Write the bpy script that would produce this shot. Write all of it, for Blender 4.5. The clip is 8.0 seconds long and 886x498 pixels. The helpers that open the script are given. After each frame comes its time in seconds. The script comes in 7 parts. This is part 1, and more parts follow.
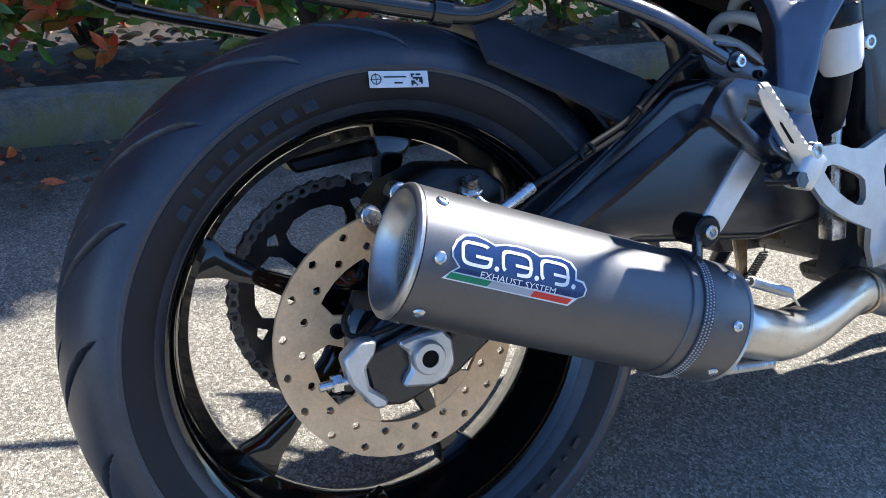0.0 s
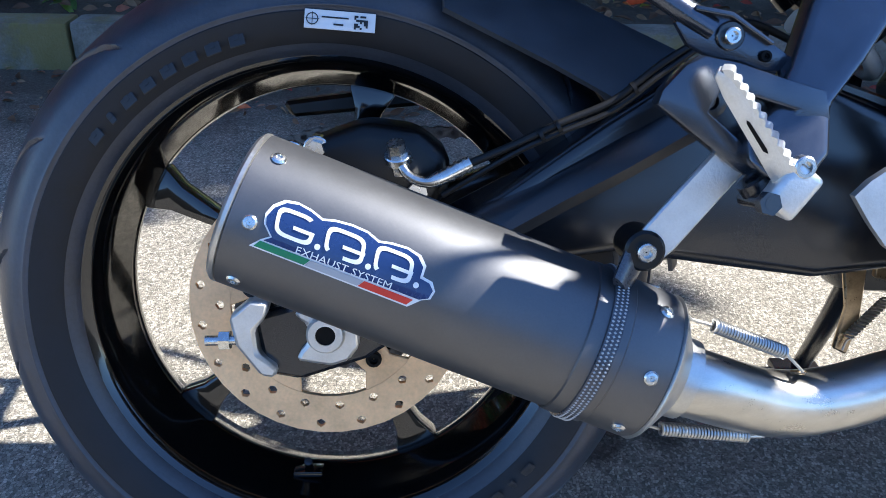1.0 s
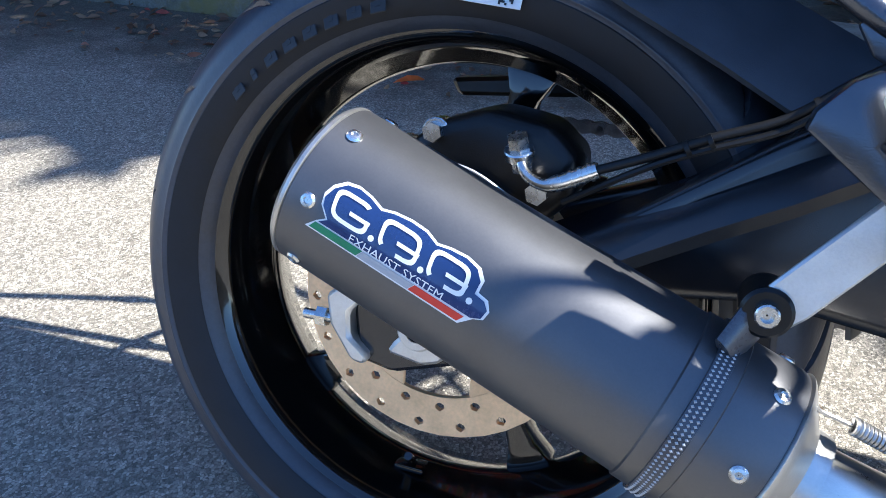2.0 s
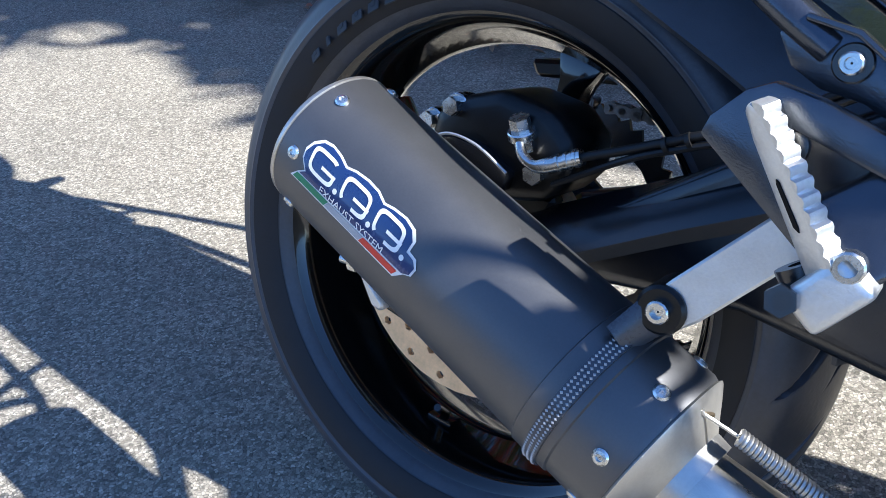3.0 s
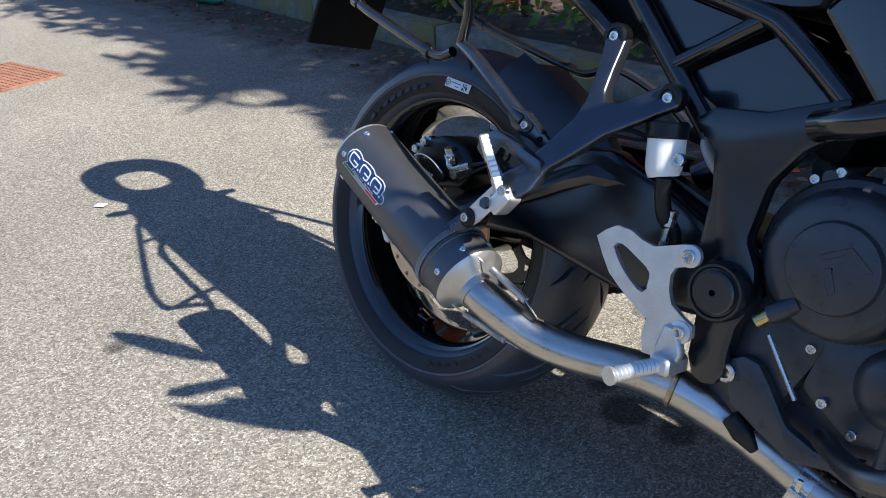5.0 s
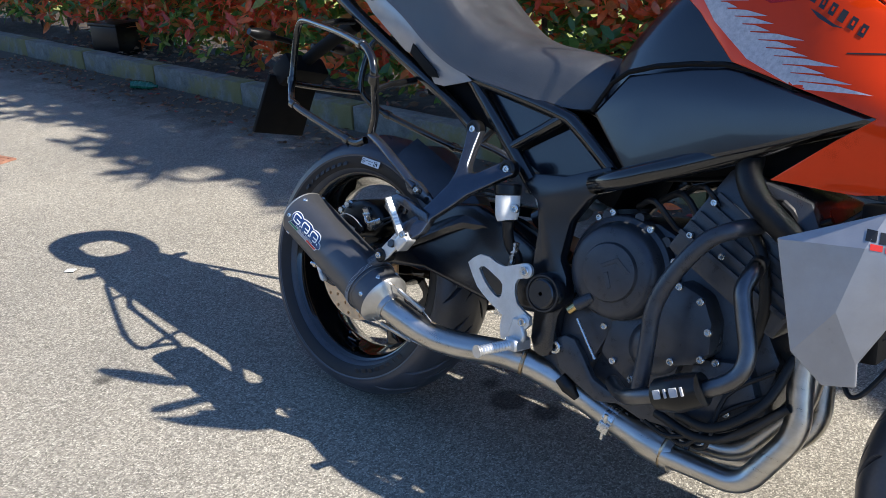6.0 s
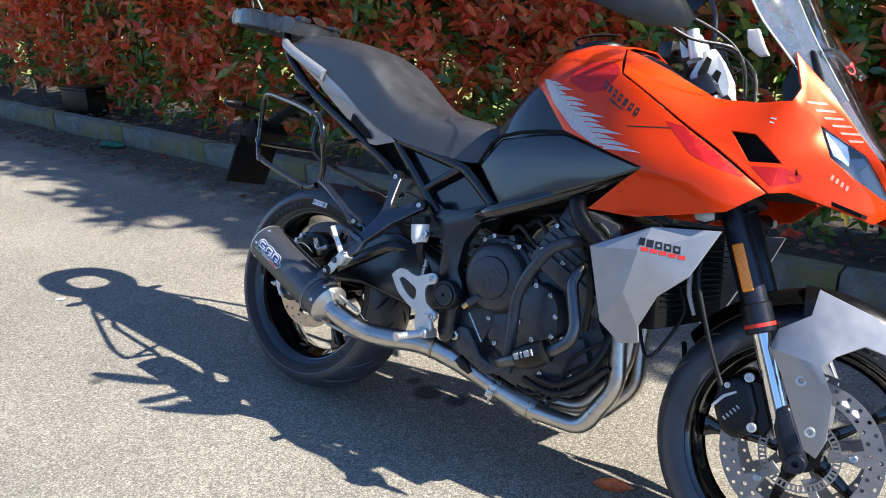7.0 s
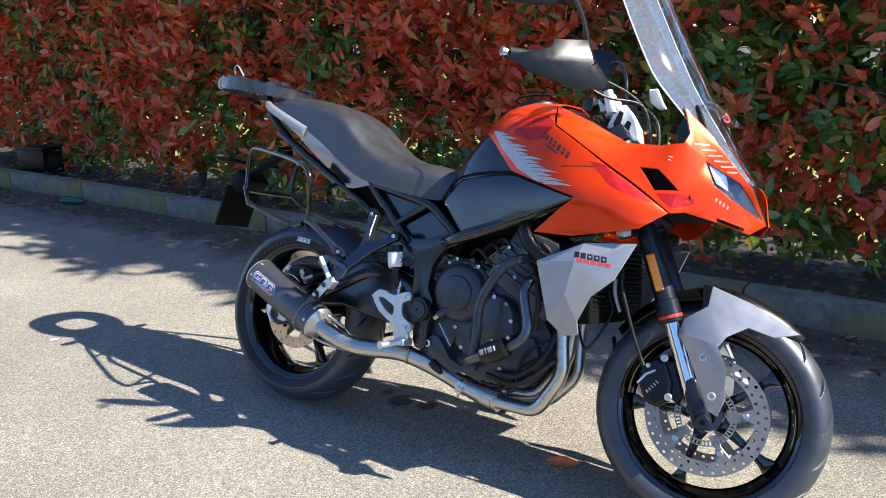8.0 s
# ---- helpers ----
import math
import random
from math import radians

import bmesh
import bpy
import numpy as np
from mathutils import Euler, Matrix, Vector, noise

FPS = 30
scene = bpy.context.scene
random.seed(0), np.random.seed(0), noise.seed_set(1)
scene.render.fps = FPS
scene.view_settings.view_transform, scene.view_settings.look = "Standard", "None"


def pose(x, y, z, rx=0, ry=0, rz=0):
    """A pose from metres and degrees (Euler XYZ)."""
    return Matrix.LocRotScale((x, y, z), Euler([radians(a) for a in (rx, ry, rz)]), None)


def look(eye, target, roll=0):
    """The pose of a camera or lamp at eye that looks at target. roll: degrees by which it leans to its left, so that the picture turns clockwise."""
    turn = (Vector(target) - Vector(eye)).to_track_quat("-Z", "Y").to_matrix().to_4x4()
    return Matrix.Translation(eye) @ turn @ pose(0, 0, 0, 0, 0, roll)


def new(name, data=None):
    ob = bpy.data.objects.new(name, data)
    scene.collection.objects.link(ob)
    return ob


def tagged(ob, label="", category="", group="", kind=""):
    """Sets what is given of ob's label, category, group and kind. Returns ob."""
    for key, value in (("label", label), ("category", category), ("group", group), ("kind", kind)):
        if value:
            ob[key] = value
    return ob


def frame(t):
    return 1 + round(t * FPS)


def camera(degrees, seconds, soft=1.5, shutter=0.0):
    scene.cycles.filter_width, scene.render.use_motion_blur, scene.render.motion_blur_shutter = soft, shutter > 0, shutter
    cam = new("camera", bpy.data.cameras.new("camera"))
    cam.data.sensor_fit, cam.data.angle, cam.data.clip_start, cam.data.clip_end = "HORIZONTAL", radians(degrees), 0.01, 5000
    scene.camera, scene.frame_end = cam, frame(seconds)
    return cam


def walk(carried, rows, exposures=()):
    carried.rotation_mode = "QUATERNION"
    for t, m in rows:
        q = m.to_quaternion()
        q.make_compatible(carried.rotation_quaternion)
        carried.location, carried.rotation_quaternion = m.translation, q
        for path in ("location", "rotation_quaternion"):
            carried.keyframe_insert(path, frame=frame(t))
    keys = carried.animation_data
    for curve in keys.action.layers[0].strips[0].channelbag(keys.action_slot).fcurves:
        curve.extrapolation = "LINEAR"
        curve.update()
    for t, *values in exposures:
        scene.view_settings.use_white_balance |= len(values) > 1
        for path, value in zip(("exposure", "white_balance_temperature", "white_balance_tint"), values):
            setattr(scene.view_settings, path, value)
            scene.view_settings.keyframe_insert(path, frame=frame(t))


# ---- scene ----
from mathutils.bvhtree import BVHTree

cam = camera(57.0, 8.0, soft=0.9)
PATH = [
    (0, (-0.25, -0.632, 0.782), (0.494, 0.992, -0.117), 2.0),
    (0.5, (-0.114, -0.576, 0.753), (0.358, 1.105, -0.222), 1.5),
    (1, (0.071, -0.613, 0.756), (0.165, 1.118, -0.242), 1.8),
    (1.5, (0.166, -0.598, 0.752), (0.019, 1.115, -0.27), 2.4),
    (1.7, (0.171, -0.569, 0.736), (-0.159, 1.112, -0.297), 1.6),
    (2.8, (0.308, -0.481, 0.736), (-0.597, 0.934, -0.35), -1.0),
    (3, (0.358, -0.487, 0.753), (-0.658, 0.846, -0.338), -1.4),
    (3.5, (0.469, -0.536, 0.787), (-0.679, 0.691, -0.297), -0.4),
    (4, (0.599, -0.636, 0.824), (-0.656, 0.553, -0.181), -1.5),
    (4.2, (0.664, -0.671, 0.843), (-0.61, 0.535, -0.118), -1.8),
    (5.3, (1.092, -0.935, 1.017), (-0.23, 0.26, 0.109), -1.0),
    (5.5, (1.156, -0.991, 1.045), (-0.158, 0.24, 0.175), -1.5),
    (6, (1.336, -1.168, 1.132), (0.109, 0.201, 0.345), -1.4),
    (6.5, (1.55, -1.334, 1.172), (0.358, 0.113, 0.475), -0.4),
    (7, (1.745, -1.544, 1.232), (0.574, -0.056, 0.589), 0.1),
    (7.5, (1.818, -1.777, 1.267), (0.742, -0.181, 0.724), -0.3),
    (8, (1.923, -1.948, 1.293), (0.859, -0.339, 0.764), -0.6),
]
walk(cam, [(t, look(eye, target, roll)) for t, eye, target, roll in PATH], [(0.0, 1.33, 5600, 12), (1.5, 1.64, 5550, 12), (3.0, 1.34, 5450, 12), (4.0, 0.92, 5800, 12.5), (5.5, 0.88, 5800, 12), (6.5, 1.02, 5850, 12), (8.0, 1.16, 5950, 11.5)])

# ---- light: clear spring sun from ahead of the machine, over the hedge ----
SUN_TO = Vector((0.985, 0.238, 1.0)).normalized()
world = bpy.data.worlds.new("sky")
scene.world = world
world.use_nodes = True
wn = world.node_tree
wbg = wn.nodes["Background"]
sky = wn.nodes.new("ShaderNodeTexSky")
sky.sky_type = "NISHITA"
sky.sun_disc = False
sky.sun_elevation = math.asin(SUN_TO.z)
sky.sun_rotation = math.atan2(SUN_TO.x, SUN_TO.y)
sky.dust_density = 0.05
sky.ozone_density = 6.0
wn.links.new(sky.outputs["Color"], wbg.inputs["Color"])
wbg.inputs["Strength"].default_value = 0.12
sun_data = bpy.data.lights.new("sun", "SUN")
sun_data.energy = 5.6
sun_data.angle = radians(0.53)
sun_data.color = (1.0, 0.9, 0.74)
sun = new("sun", sun_data)
sun.matrix_world = look(SUN_TO * 30, (0, 0, 0))


# ---- materials ----
def nodes_of(name):
    m = bpy.data.materials.new(name)
    m.use_nodes = True
    nt = m.node_tree
    return m, nt, nt.nodes["Principled BSDF"]


def put(nt, kind, **values):
    n = nt.nodes.new(kind)
    for key, v in values.items():
        n.inputs[key.replace("_", " ")].default_value = v
    return n


def ramp(nt, source, stops):
    r = nt.nodes.new("ShaderNodeValToRGB")
    while len(r.color_ramp.elements) < len(stops):
        r.color_ramp.elements.new(0.5)
    for e, (p, c) in zip(r.color_ramp.elements, stops):
        e.position = p
        e.color = (*c, 1) if len(c) == 3 else c
    nt.links.new(source, r.inputs[0])
    return r.outputs["Color"]


def grey(v):
    return (v, v, v)


def surface(name, colour, rough=0.5, metal=0.0, vary=0.15, scale=30.0, fine=400.0, bump=0.0, rough_vary=0.1, coat=0.0, stretch=None, spec=0.5, bump_scale=None):
    """A paint, plastic, metal or rubber with two scales of variation, fine relief and dust."""
    m, nt, b = nodes_of(name)
    tc = nt.nodes.new("ShaderNodeTexCoord")
    src = tc.outputs["Object"]
    if stretch:
        mp = nt.nodes.new("ShaderNodeMapping")
        mp.inputs["Scale"].default_value = stretch
        nt.links.new(src, mp.inputs["Vector"])
        src = mp.outputs["Vector"]
    n1 = put(nt, "ShaderNodeTexNoise", Scale=scale, Detail=4.0, Roughness=0.6)
    n2 = put(nt, "ShaderNodeTexNoise", Scale=fine, Detail=2.0, Roughness=0.6)
    for n in (n1, n2):
        nt.links.new(src, n.inputs["Vector"])
    mix = nt.nodes.new("ShaderNodeMath")
    mix.operation = "MULTIPLY_ADD"
    nt.links.new(n2.outputs["Fac"], mix.inputs[0])
    mix.inputs[1].default_value = 0.4
    nt.links.new(n1.outputs["Fac"], mix.inputs[2])
    lo = tuple(max(0.0, c * (1 - vary)) for c in colour)
    hi = tuple(min(1.0, c * (1 + vary)) for c in colour)
    nt.links.new(ramp(nt, mix.outputs[0], [(0.45, lo), (0.95, hi)]), b.inputs["Base Color"])
    rr = nt.nodes.new("ShaderNodeMapRange")
    rr.inputs["From Min"].default_value, rr.inputs["From Max"].default_value = 0.4, 1.0
    rr.inputs["To Min"].default_value, rr.inputs["To Max"].default_value = max(0.02, rough - rough_vary), min(1, rough + rough_vary)
    nt.links.new(mix.outputs[0], rr.inputs["Value"])
    nt.links.new(rr.outputs["Result"], b.inputs["Roughness"])
    b.inputs["Metallic"].default_value = metal
    b.inputs["Specular IOR Level"].default_value = spec
    b.inputs["Coat Weight"].default_value = coat
    b.inputs["Coat Roughness"].default_value = 0.04
    if bump:
        n3 = put(nt, "ShaderNodeTexNoise", Scale=bump_scale or fine, Detail=3.0)
        nt.links.new(src, n3.inputs["Vector"])
        bp = put(nt, "ShaderNodeBump", Strength=1.0, Distance=bump)
        nt.links.new(n3.outputs["Fac"], bp.inputs["Height"])
        nt.links.new(bp.outputs["Normal"], b.inputs["Normal"])
    return m


M_RUBBER = surface("tyre_rubber", (0.029, 0.034, 0.045), 0.42, vary=0.4, scale=16, fine=260, bump=0.0002, rough_vary=0.08, spec=0.7)
M_RUBBER_LETTER = surface("raised_rubber", (0.02, 0.021, 0.0235), 0.62, vary=0.2)
M_RUBBER_BAND = surface("sidewall_rubber", (0.012, 0.0125, 0.014), 0.55, vary=0.3, scale=40, spec=0.35)
M_RIM = surface("gloss_black_paint", grey(0.003), 0.1, vary=0.3, scale=40, coat=0.6, rough_vary=0.05)
M_SATIN = surface("satin_black_casting", (0.006, 0.007, 0.0095), 0.25, spec=0.8, vary=0.25, scale=9, fine=900, bump=0.00005, rough_vary=0.03)
M_HANGER = surface("dark_metallic_casting", (0.085, 0.093, 0.11), 0.22, metal=0.85, vary=0.15, scale=30, fine=800, bump=0.0001, rough_vary=0.06)
M_PLASTIC = surface("black_plastic", grey(0.003), 0.34, spec=0.36, vary=0.25, scale=30, fine=900, bump=0.0001)
# Raised blue-grey base stands in for sky sheen on the hugger.
M_HUGGER = surface("sky_tinted_black_plastic", (0.036, 0.041, 0.05), 0.4, vary=0.25, scale=30, fine=900, bump=0.0001, spec=0.7)
M_RACK = surface("moulded_black_nylon", (0.02, 0.022, 0.026), 0.3, vary=0.25, scale=30, fine=900, bump=0.0001, spec=0.9)
M_MATTE = surface("matte_black", grey(0.002), 0.7, vary=0.3, spec=0.2)
M_ENGINE = surface("engine_grey_paint", (0.043, 0.046, 0.052), 0.32, vary=0.25, scale=40, fine=800, bump=0.0001, metal=0.2, spec=0.5)
M_PANEL = surface("graphite_panel", (0.006, 0.0072, 0.011), 0.23, vary=0.15, scale=20, fine=900, bump=0.00003, coat=0.3, spec=0.6, rough_vary=0.05)
M_SLEEVE = surface("dark_brushed_titanium", (0.12, 0.121, 0.125), 0.44, metal=0.8, vary=0.1, scale=14, fine=600, bump=0.00002, rough_vary=0.04)
M_CAP = surface("silver_end_cap", (0.5, 0.49, 0.46), 0.38, metal=0.9, vary=0.12, scale=50, fine=500)
M_STEEL = surface("brushed_steel", (0.5, 0.48, 0.44), 0.32, metal=1.0, vary=0.14, scale=12, fine=300, stretch=(1, 6, 6), rough_vary=0.08)
M_WELD = surface("heat_tinted_steel", (0.42, 0.33, 0.22), 0.32, metal=1.0, vary=0.3, scale=60)
M_ALLOY = surface("cast_alloy", (0.62, 0.62, 0.6), 0.4, metal=0.75, vary=0.12, scale=40, fine=600, bump=0.0002)
M_SILVER = surface("silver_paint", (0.32, 0.322, 0.33), 0.36, metal=0.4, vary=0.08, scale=30, fine=1500, coat=0.35)
M_ORANGE = surface("red_orange_paint", (0.62, 0.036, 0.0), 0.3, metal=0.25, spec=0.12, vary=0.06, scale=10, fine=1500, coat=0.34, rough_vary=0.04)
M_RED = surface("deep_red_paint", (0.42, 0.012, 0.012), 0.25, metal=0.2, vary=0.06, coat=0.25, spec=0.15)
M_VINYL = surface("seat_vinyl", (0.026, 0.0265, 0.028), 0.42, spec=0.9, vary=0.2, scale=20, fine=500, bump=0.0005, bump_scale=900)
M_DISC = surface("bronzed_disc_steel", (0.82, 0.53, 0.27), 0.5, metal=0.1, vary=0.2, scale=30, fine=300, rough_vary=0.1)
M_DISC2 = surface("disc_steel", (0.3, 0.275, 0.255), 0.42, metal=0.75, vary=0.15, scale=30, fine=300, rough_vary=0.1)
M_CHAIN = surface("oiled_chain_steel", (0.19, 0.17, 0.15), 0.42, metal=0.8, vary=0.4, scale=80)
M_BOLT = surface("zinc_bolt", (0.62, 0.62, 0.6), 0.26, metal=1.0, vary=0.15, scale=90)
M_CHROME = surface("stainless_guard_tube", (0.13, 0.13, 0.135), 0.36, metal=1.0, vary=0.15, scale=40)
M_TUBE = surface("gloss_black_tube", grey(0.006), 0.2, vary=0.2, coat=0.5)
M_BAND = surface("carbon_weave_band", (0.06, 0.065, 0.075), 0.3, metal=0.3, vary=0.2)
M_WHITE_PL = surface("milky_plastic", (0.72, 0.71, 0.66), 0.4, vary=0.06)
M_SPRING = surface("cream_spring_paint", (0.62, 0.6, 0.54), 0.35, vary=0.06, coat=0.3)
M_FORK = surface("dark_anodised_fork", (0.02, 0.022, 0.03), 0.3, metal=0.5, vary=0.15)
M_STANCH = surface("polished_fork_tube", (0.75, 0.74, 0.72), 0.12, metal=1.0, vary=0.05)
M_AMBER = surface("amber_reflector", (0.95, 0.27, 0.006), 0.25, vary=0.15, scale=300, fine=900, bump=0.0006, coat=0.5)
M_HOSE = surface("rubber_hose", grey(0.007), 0.5, vary=0.2, spec=0.35)
M_WHITE = surface("white_print", (0.75, 0.75, 0.73), 0.4, vary=0.05)
M_INK = surface("black_print", grey(0.012), 0.4, vary=0.1)
M_BLUE = surface("dark_blue_print", (0.012, 0.03, 0.11), 0.25, vary=0.1, coat=0.5)
M_GREEN = surface("green_print", (0.01, 0.2, 0.085), 0.35, vary=0.08)
M_BOTTLE = surface("grimy_green_plastic", (0.01, 0.09, 0.05), 0.25, vary=0.5, scale=40)
M_REDP = surface("red_print", (0.62, 0.035, 0.02), 0.35, vary=0.08)
M_GREYP = surface("pale_grey_print", (0.4, 0.4, 0.4), 0.35, vary=0.06)
M_STRIPE = surface("pale_lilac_print", (0.42, 0.39, 0.39), 0.35, vary=0.25, scale=140)
M_STREAK = surface("faded_pale_print", (0.62, 0.24, 0.16), 0.3, vary=0.2, scale=60)
M_PINK = surface("pink_paint_dot", (0.75, 0.3, 0.45), 0.5)
M_BRASS = surface("brass", (0.6, 0.45, 0.2), 0.3, metal=1.0)


def glass(name, colour, rough=0.0, ior=1.45):
    m, nt, b = nodes_of(name)
    b.inputs["Base Color"].default_value = (*colour, 1)
    b.inputs["Roughness"].default_value = rough
    b.inputs["IOR"].default_value = ior
    b.inputs["Transmission Weight"].default_value = 1.0
    return m


def hazed(name, colour, clear):
    """Acrylic with a part-opaque bluish base that stands in for reflected sky."""
    m = glass(name, colour, 0.03, 1.49)
    m.node_tree.nodes["Principled BSDF"].inputs["Transmission Weight"].default_value = clear
    return m


M_SCREEN_SHEEN = hazed("sky_sheen_acrylic", (0.66, 0.77, 0.95), 0.94)
M_SCREEN = glass("clear_acrylic", (0.93, 0.95, 0.95), 0.01, 1.49)
M_LENS = glass("lamp_lens", (0.95, 0.95, 0.95), 0.0, 1.4)


def asphalt():
    m, nt, b = nodes_of("pale_aggregate_asphalt")
    tc = nt.nodes.new("ShaderNodeTexCoord")
    warp = put(nt, "ShaderNodeTexNoise", Scale=60.0, Detail=2.0)
    nt.links.new(tc.outputs["Object"], warp.inputs["Vector"])
    va = nt.nodes.new("ShaderNodeVectorMath")
    va.operation = "MULTIPLY_ADD"
    nt.links.new(warp.outputs["Color"], va.inputs[0])
    va.inputs[1].default_value = (0.004, 0.004, 0.004)
    nt.links.new(tc.outputs["Object"], va.inputs[2])
    v1 = put(nt, "ShaderNodeTexVoronoi", Scale=250.0, Randomness=1.0)
    v2 = put(nt, "ShaderNodeTexVoronoi", Scale=430.0, Randomness=1.0)
    e1 = put(nt, "ShaderNodeTexVoronoi", Scale=250.0, Randomness=1.0)
    e1.feature = "DISTANCE_TO_EDGE"
    for v in (v1, v2, e1):
        nt.links.new(va.outputs[0], v.inputs["Vector"])
    stone = ramp(nt, v1.outputs["Color"], [(0.0, (0.13, 0.12, 0.1)), (0.3, (0.26, 0.242, 0.2)), (0.6, (0.41, 0.382, 0.315)), (0.82, (0.58, 0.54, 0.45)), (1.0, (0.78, 0.735, 0.63))])
    small = ramp(nt, v2.outputs["Color"], [(0.0, (0.03, 0.028, 0.024)), (0.5, (0.14, 0.132, 0.115)), (1.0, (0.42, 0.395, 0.35))])
    gap = ramp(nt, e1.outputs["Distance"], [(0.0, grey(0.0)), (0.12, grey(1.0))])
    mx = nt.nodes.new("ShaderNodeMix")
    mx.data_type = "RGBA"
    nt.links.new(gap, mx.inputs["Factor"])
    nt.links.new(small, mx.inputs["A"])
    nt.links.new(stone, mx.inputs["B"])
    big = put(nt, "ShaderNodeTexNoise", Scale=1.1, Detail=6.0, Roughness=0.6)
    nt.links.new(tc.outputs["Object"], big.inputs["Vector"])
    patch = ramp(nt, big.outputs["Fac"], [(0.3, (0.73, 0.72, 0.71)), (0.7, (1.0, 0.98, 0.945))])
    mul = nt.nodes.new("ShaderNodeMix")
    mul.data_type, mul.blend_type = "RGBA", "MULTIPLY"
    mul.inputs["Factor"].default_value = 1.0
    nt.links.new(mx.outputs["Result"], mul.inputs["A"])
    nt.links.new(patch, mul.inputs["B"])
    # dirt and moss gathered towards the kerb
    sep = nt.nodes.new("ShaderNodeSeparateXYZ")
    nt.links.new(tc.outputs["Object"], sep.inputs[0])
    dn = put(nt, "ShaderNodeTexNoise", Scale=5.0, Detail=7.0, Roughness=0.7)
    nt.links.new(tc.outputs["Object"], dn.inputs["Vector"])
    ad = nt.nodes.new("ShaderNodeMath")
    ad.operation = "MULTIPLY_ADD"
    nt.links.new(dn.outputs["Fac"], ad.inputs[0])
    ad.inputs[1].default_value = 1.1
    nt.links.new(sep.outputs["Y"], ad.inputs[2])
    rg = nt.nodes.new("ShaderNodeMapRange")
    rg.inputs["From Min"].default_value, rg.inputs["From Max"].default_value = 1.6, 2.05
    rg.inputs["To Max"].default_value = 0.82
    nt.links.new(ad.outputs[0], rg.inputs["Value"])
    dm = nt.nodes.new("ShaderNodeMix")
    dm.data_type = "RGBA"
    nt.links.new(rg.outputs["Result"], dm.inputs["Factor"])
    nt.links.new(mul.outputs["Result"], dm.inputs["A"])
    dm.inputs["B"].default_value = (0.05, 0.042, 0.028, 1)
    base = dm.outputs["Result"]
    # old oil drips
    for cx, cy, rad in ((0.32, 0.195, 0.058), (0.42, 0.215, 0.046), (0.24, 0.23, 0.035), (-0.55, -0.4, 0.03)):
        sp = nt.nodes.new("ShaderNodeVectorMath")
        sp.operation = "DISTANCE"
        nt.links.new(va.outputs[0], sp.inputs[0])
        sp.inputs[1].default_value = (cx, cy, 0)
        wob = nt.nodes.new("ShaderNodeMath")
        wob.operation = "MULTIPLY_ADD"
        nt.links.new(dn.outputs["Fac"], wob.inputs[0])
        wob.inputs[1].default_value = -0.05
        nt.links.new(sp.outputs["Value"], wob.inputs[2])
        k = nt.nodes.new("ShaderNodeMapRange")
        k.inputs["From Min"].default_value, k.inputs["From Max"].default_value = rad - 0.025, rad - 0.045
        k.inputs["To Max"].default_value = 0.7
        nt.links.new(wob.outputs[0], k.inputs["Value"])
        om = nt.nodes.new("ShaderNodeMix")
        om.data_type = "RGBA"
        nt.links.new(k.outputs["Result"], om.inputs["Factor"])
        nt.links.new(base, om.inputs["A"])
        om.inputs["B"].default_value = (0.02, 0.018, 0.015, 1)
        base = om.outputs["Result"]
    nt.links.new(base, b.inputs["Base Color"])
    b.inputs["Roughness"].default_value = 0.85
    b.inputs["Specular IOR Level"].default_value = 0.3
    h = nt.nodes.new("ShaderNodeMath")
    h.operation = "ADD"
    nt.links.new(gap, h.inputs[0])
    nt.links.new(v1.outputs["Distance"], h.inputs[1])
    bp = put(nt, "ShaderNodeBump", Strength=1.0, Distance=0.0011)
    nt.links.new(h.outputs[0], bp.inputs["Height"])
    nt.links.new(bp.outputs["Normal"], b.inputs["Normal"])
    return m


M_ASPHALT = asphalt()


def stone_like(name, stops, scale, fine, bump, rough=0.9, patch=None):
    m, nt, b = nodes_of(name)
    tc = nt.nodes.new("ShaderNodeTexCoord")
    n1 = put(nt, "ShaderNodeTexNoise", Scale=scale, Detail=8.0, Roughness=0.65)
    n2 = put(nt, "ShaderNodeTexNoise", Scale=fine, Detail=5.0, Roughness=0.7)
    for n in (n1, n2):
        nt.links.new(tc.outputs["Object"], n.inputs["Vector"])
    mx = nt.nodes.new("ShaderNodeMath")
    mx.operation = "MULTIPLY_ADD"
    nt.links.new(n2.outputs["Fac"], mx.inputs[0])
    mx.inputs[1].default_value = 0.5
    nt.links.new(n1.outputs["Fac"], mx.inputs[2])
    col = ramp(nt, mx.outputs[0], stops)
    if patch:
        n3 = put(nt, "ShaderNodeTexNoise", Scale=3.2, Detail=5.0, Roughness=0.7)
        nt.links.new(tc.outputs["Object"], n3.inputs["Vector"])
        mk = ramp(nt, n3.outputs["Fac"], [(0.47, grey(0.0)), (0.6, grey(0.8))])
        mm = nt.nodes.new("ShaderNodeMix")
        mm.data_type = "RGBA"
        nt.links.new(mk, mm.inputs["Factor"])
        nt.links.new(col, mm.inputs["A"])
        mm.inputs["B"].default_value = (*patch, 1)
        col = mm.outputs["Result"]
    nt.links.new(col, b.inputs["Base Color"])
    b.inputs["Roughness"].default_value = rough
    bp = put(nt, "ShaderNodeBump", Strength=1.0, Distance=bump)
    nt.links.new(mx.outputs[0], bp.inputs["Height"])
    nt.links.new(bp.outputs["Normal"], b.inputs["Normal"])
    return m


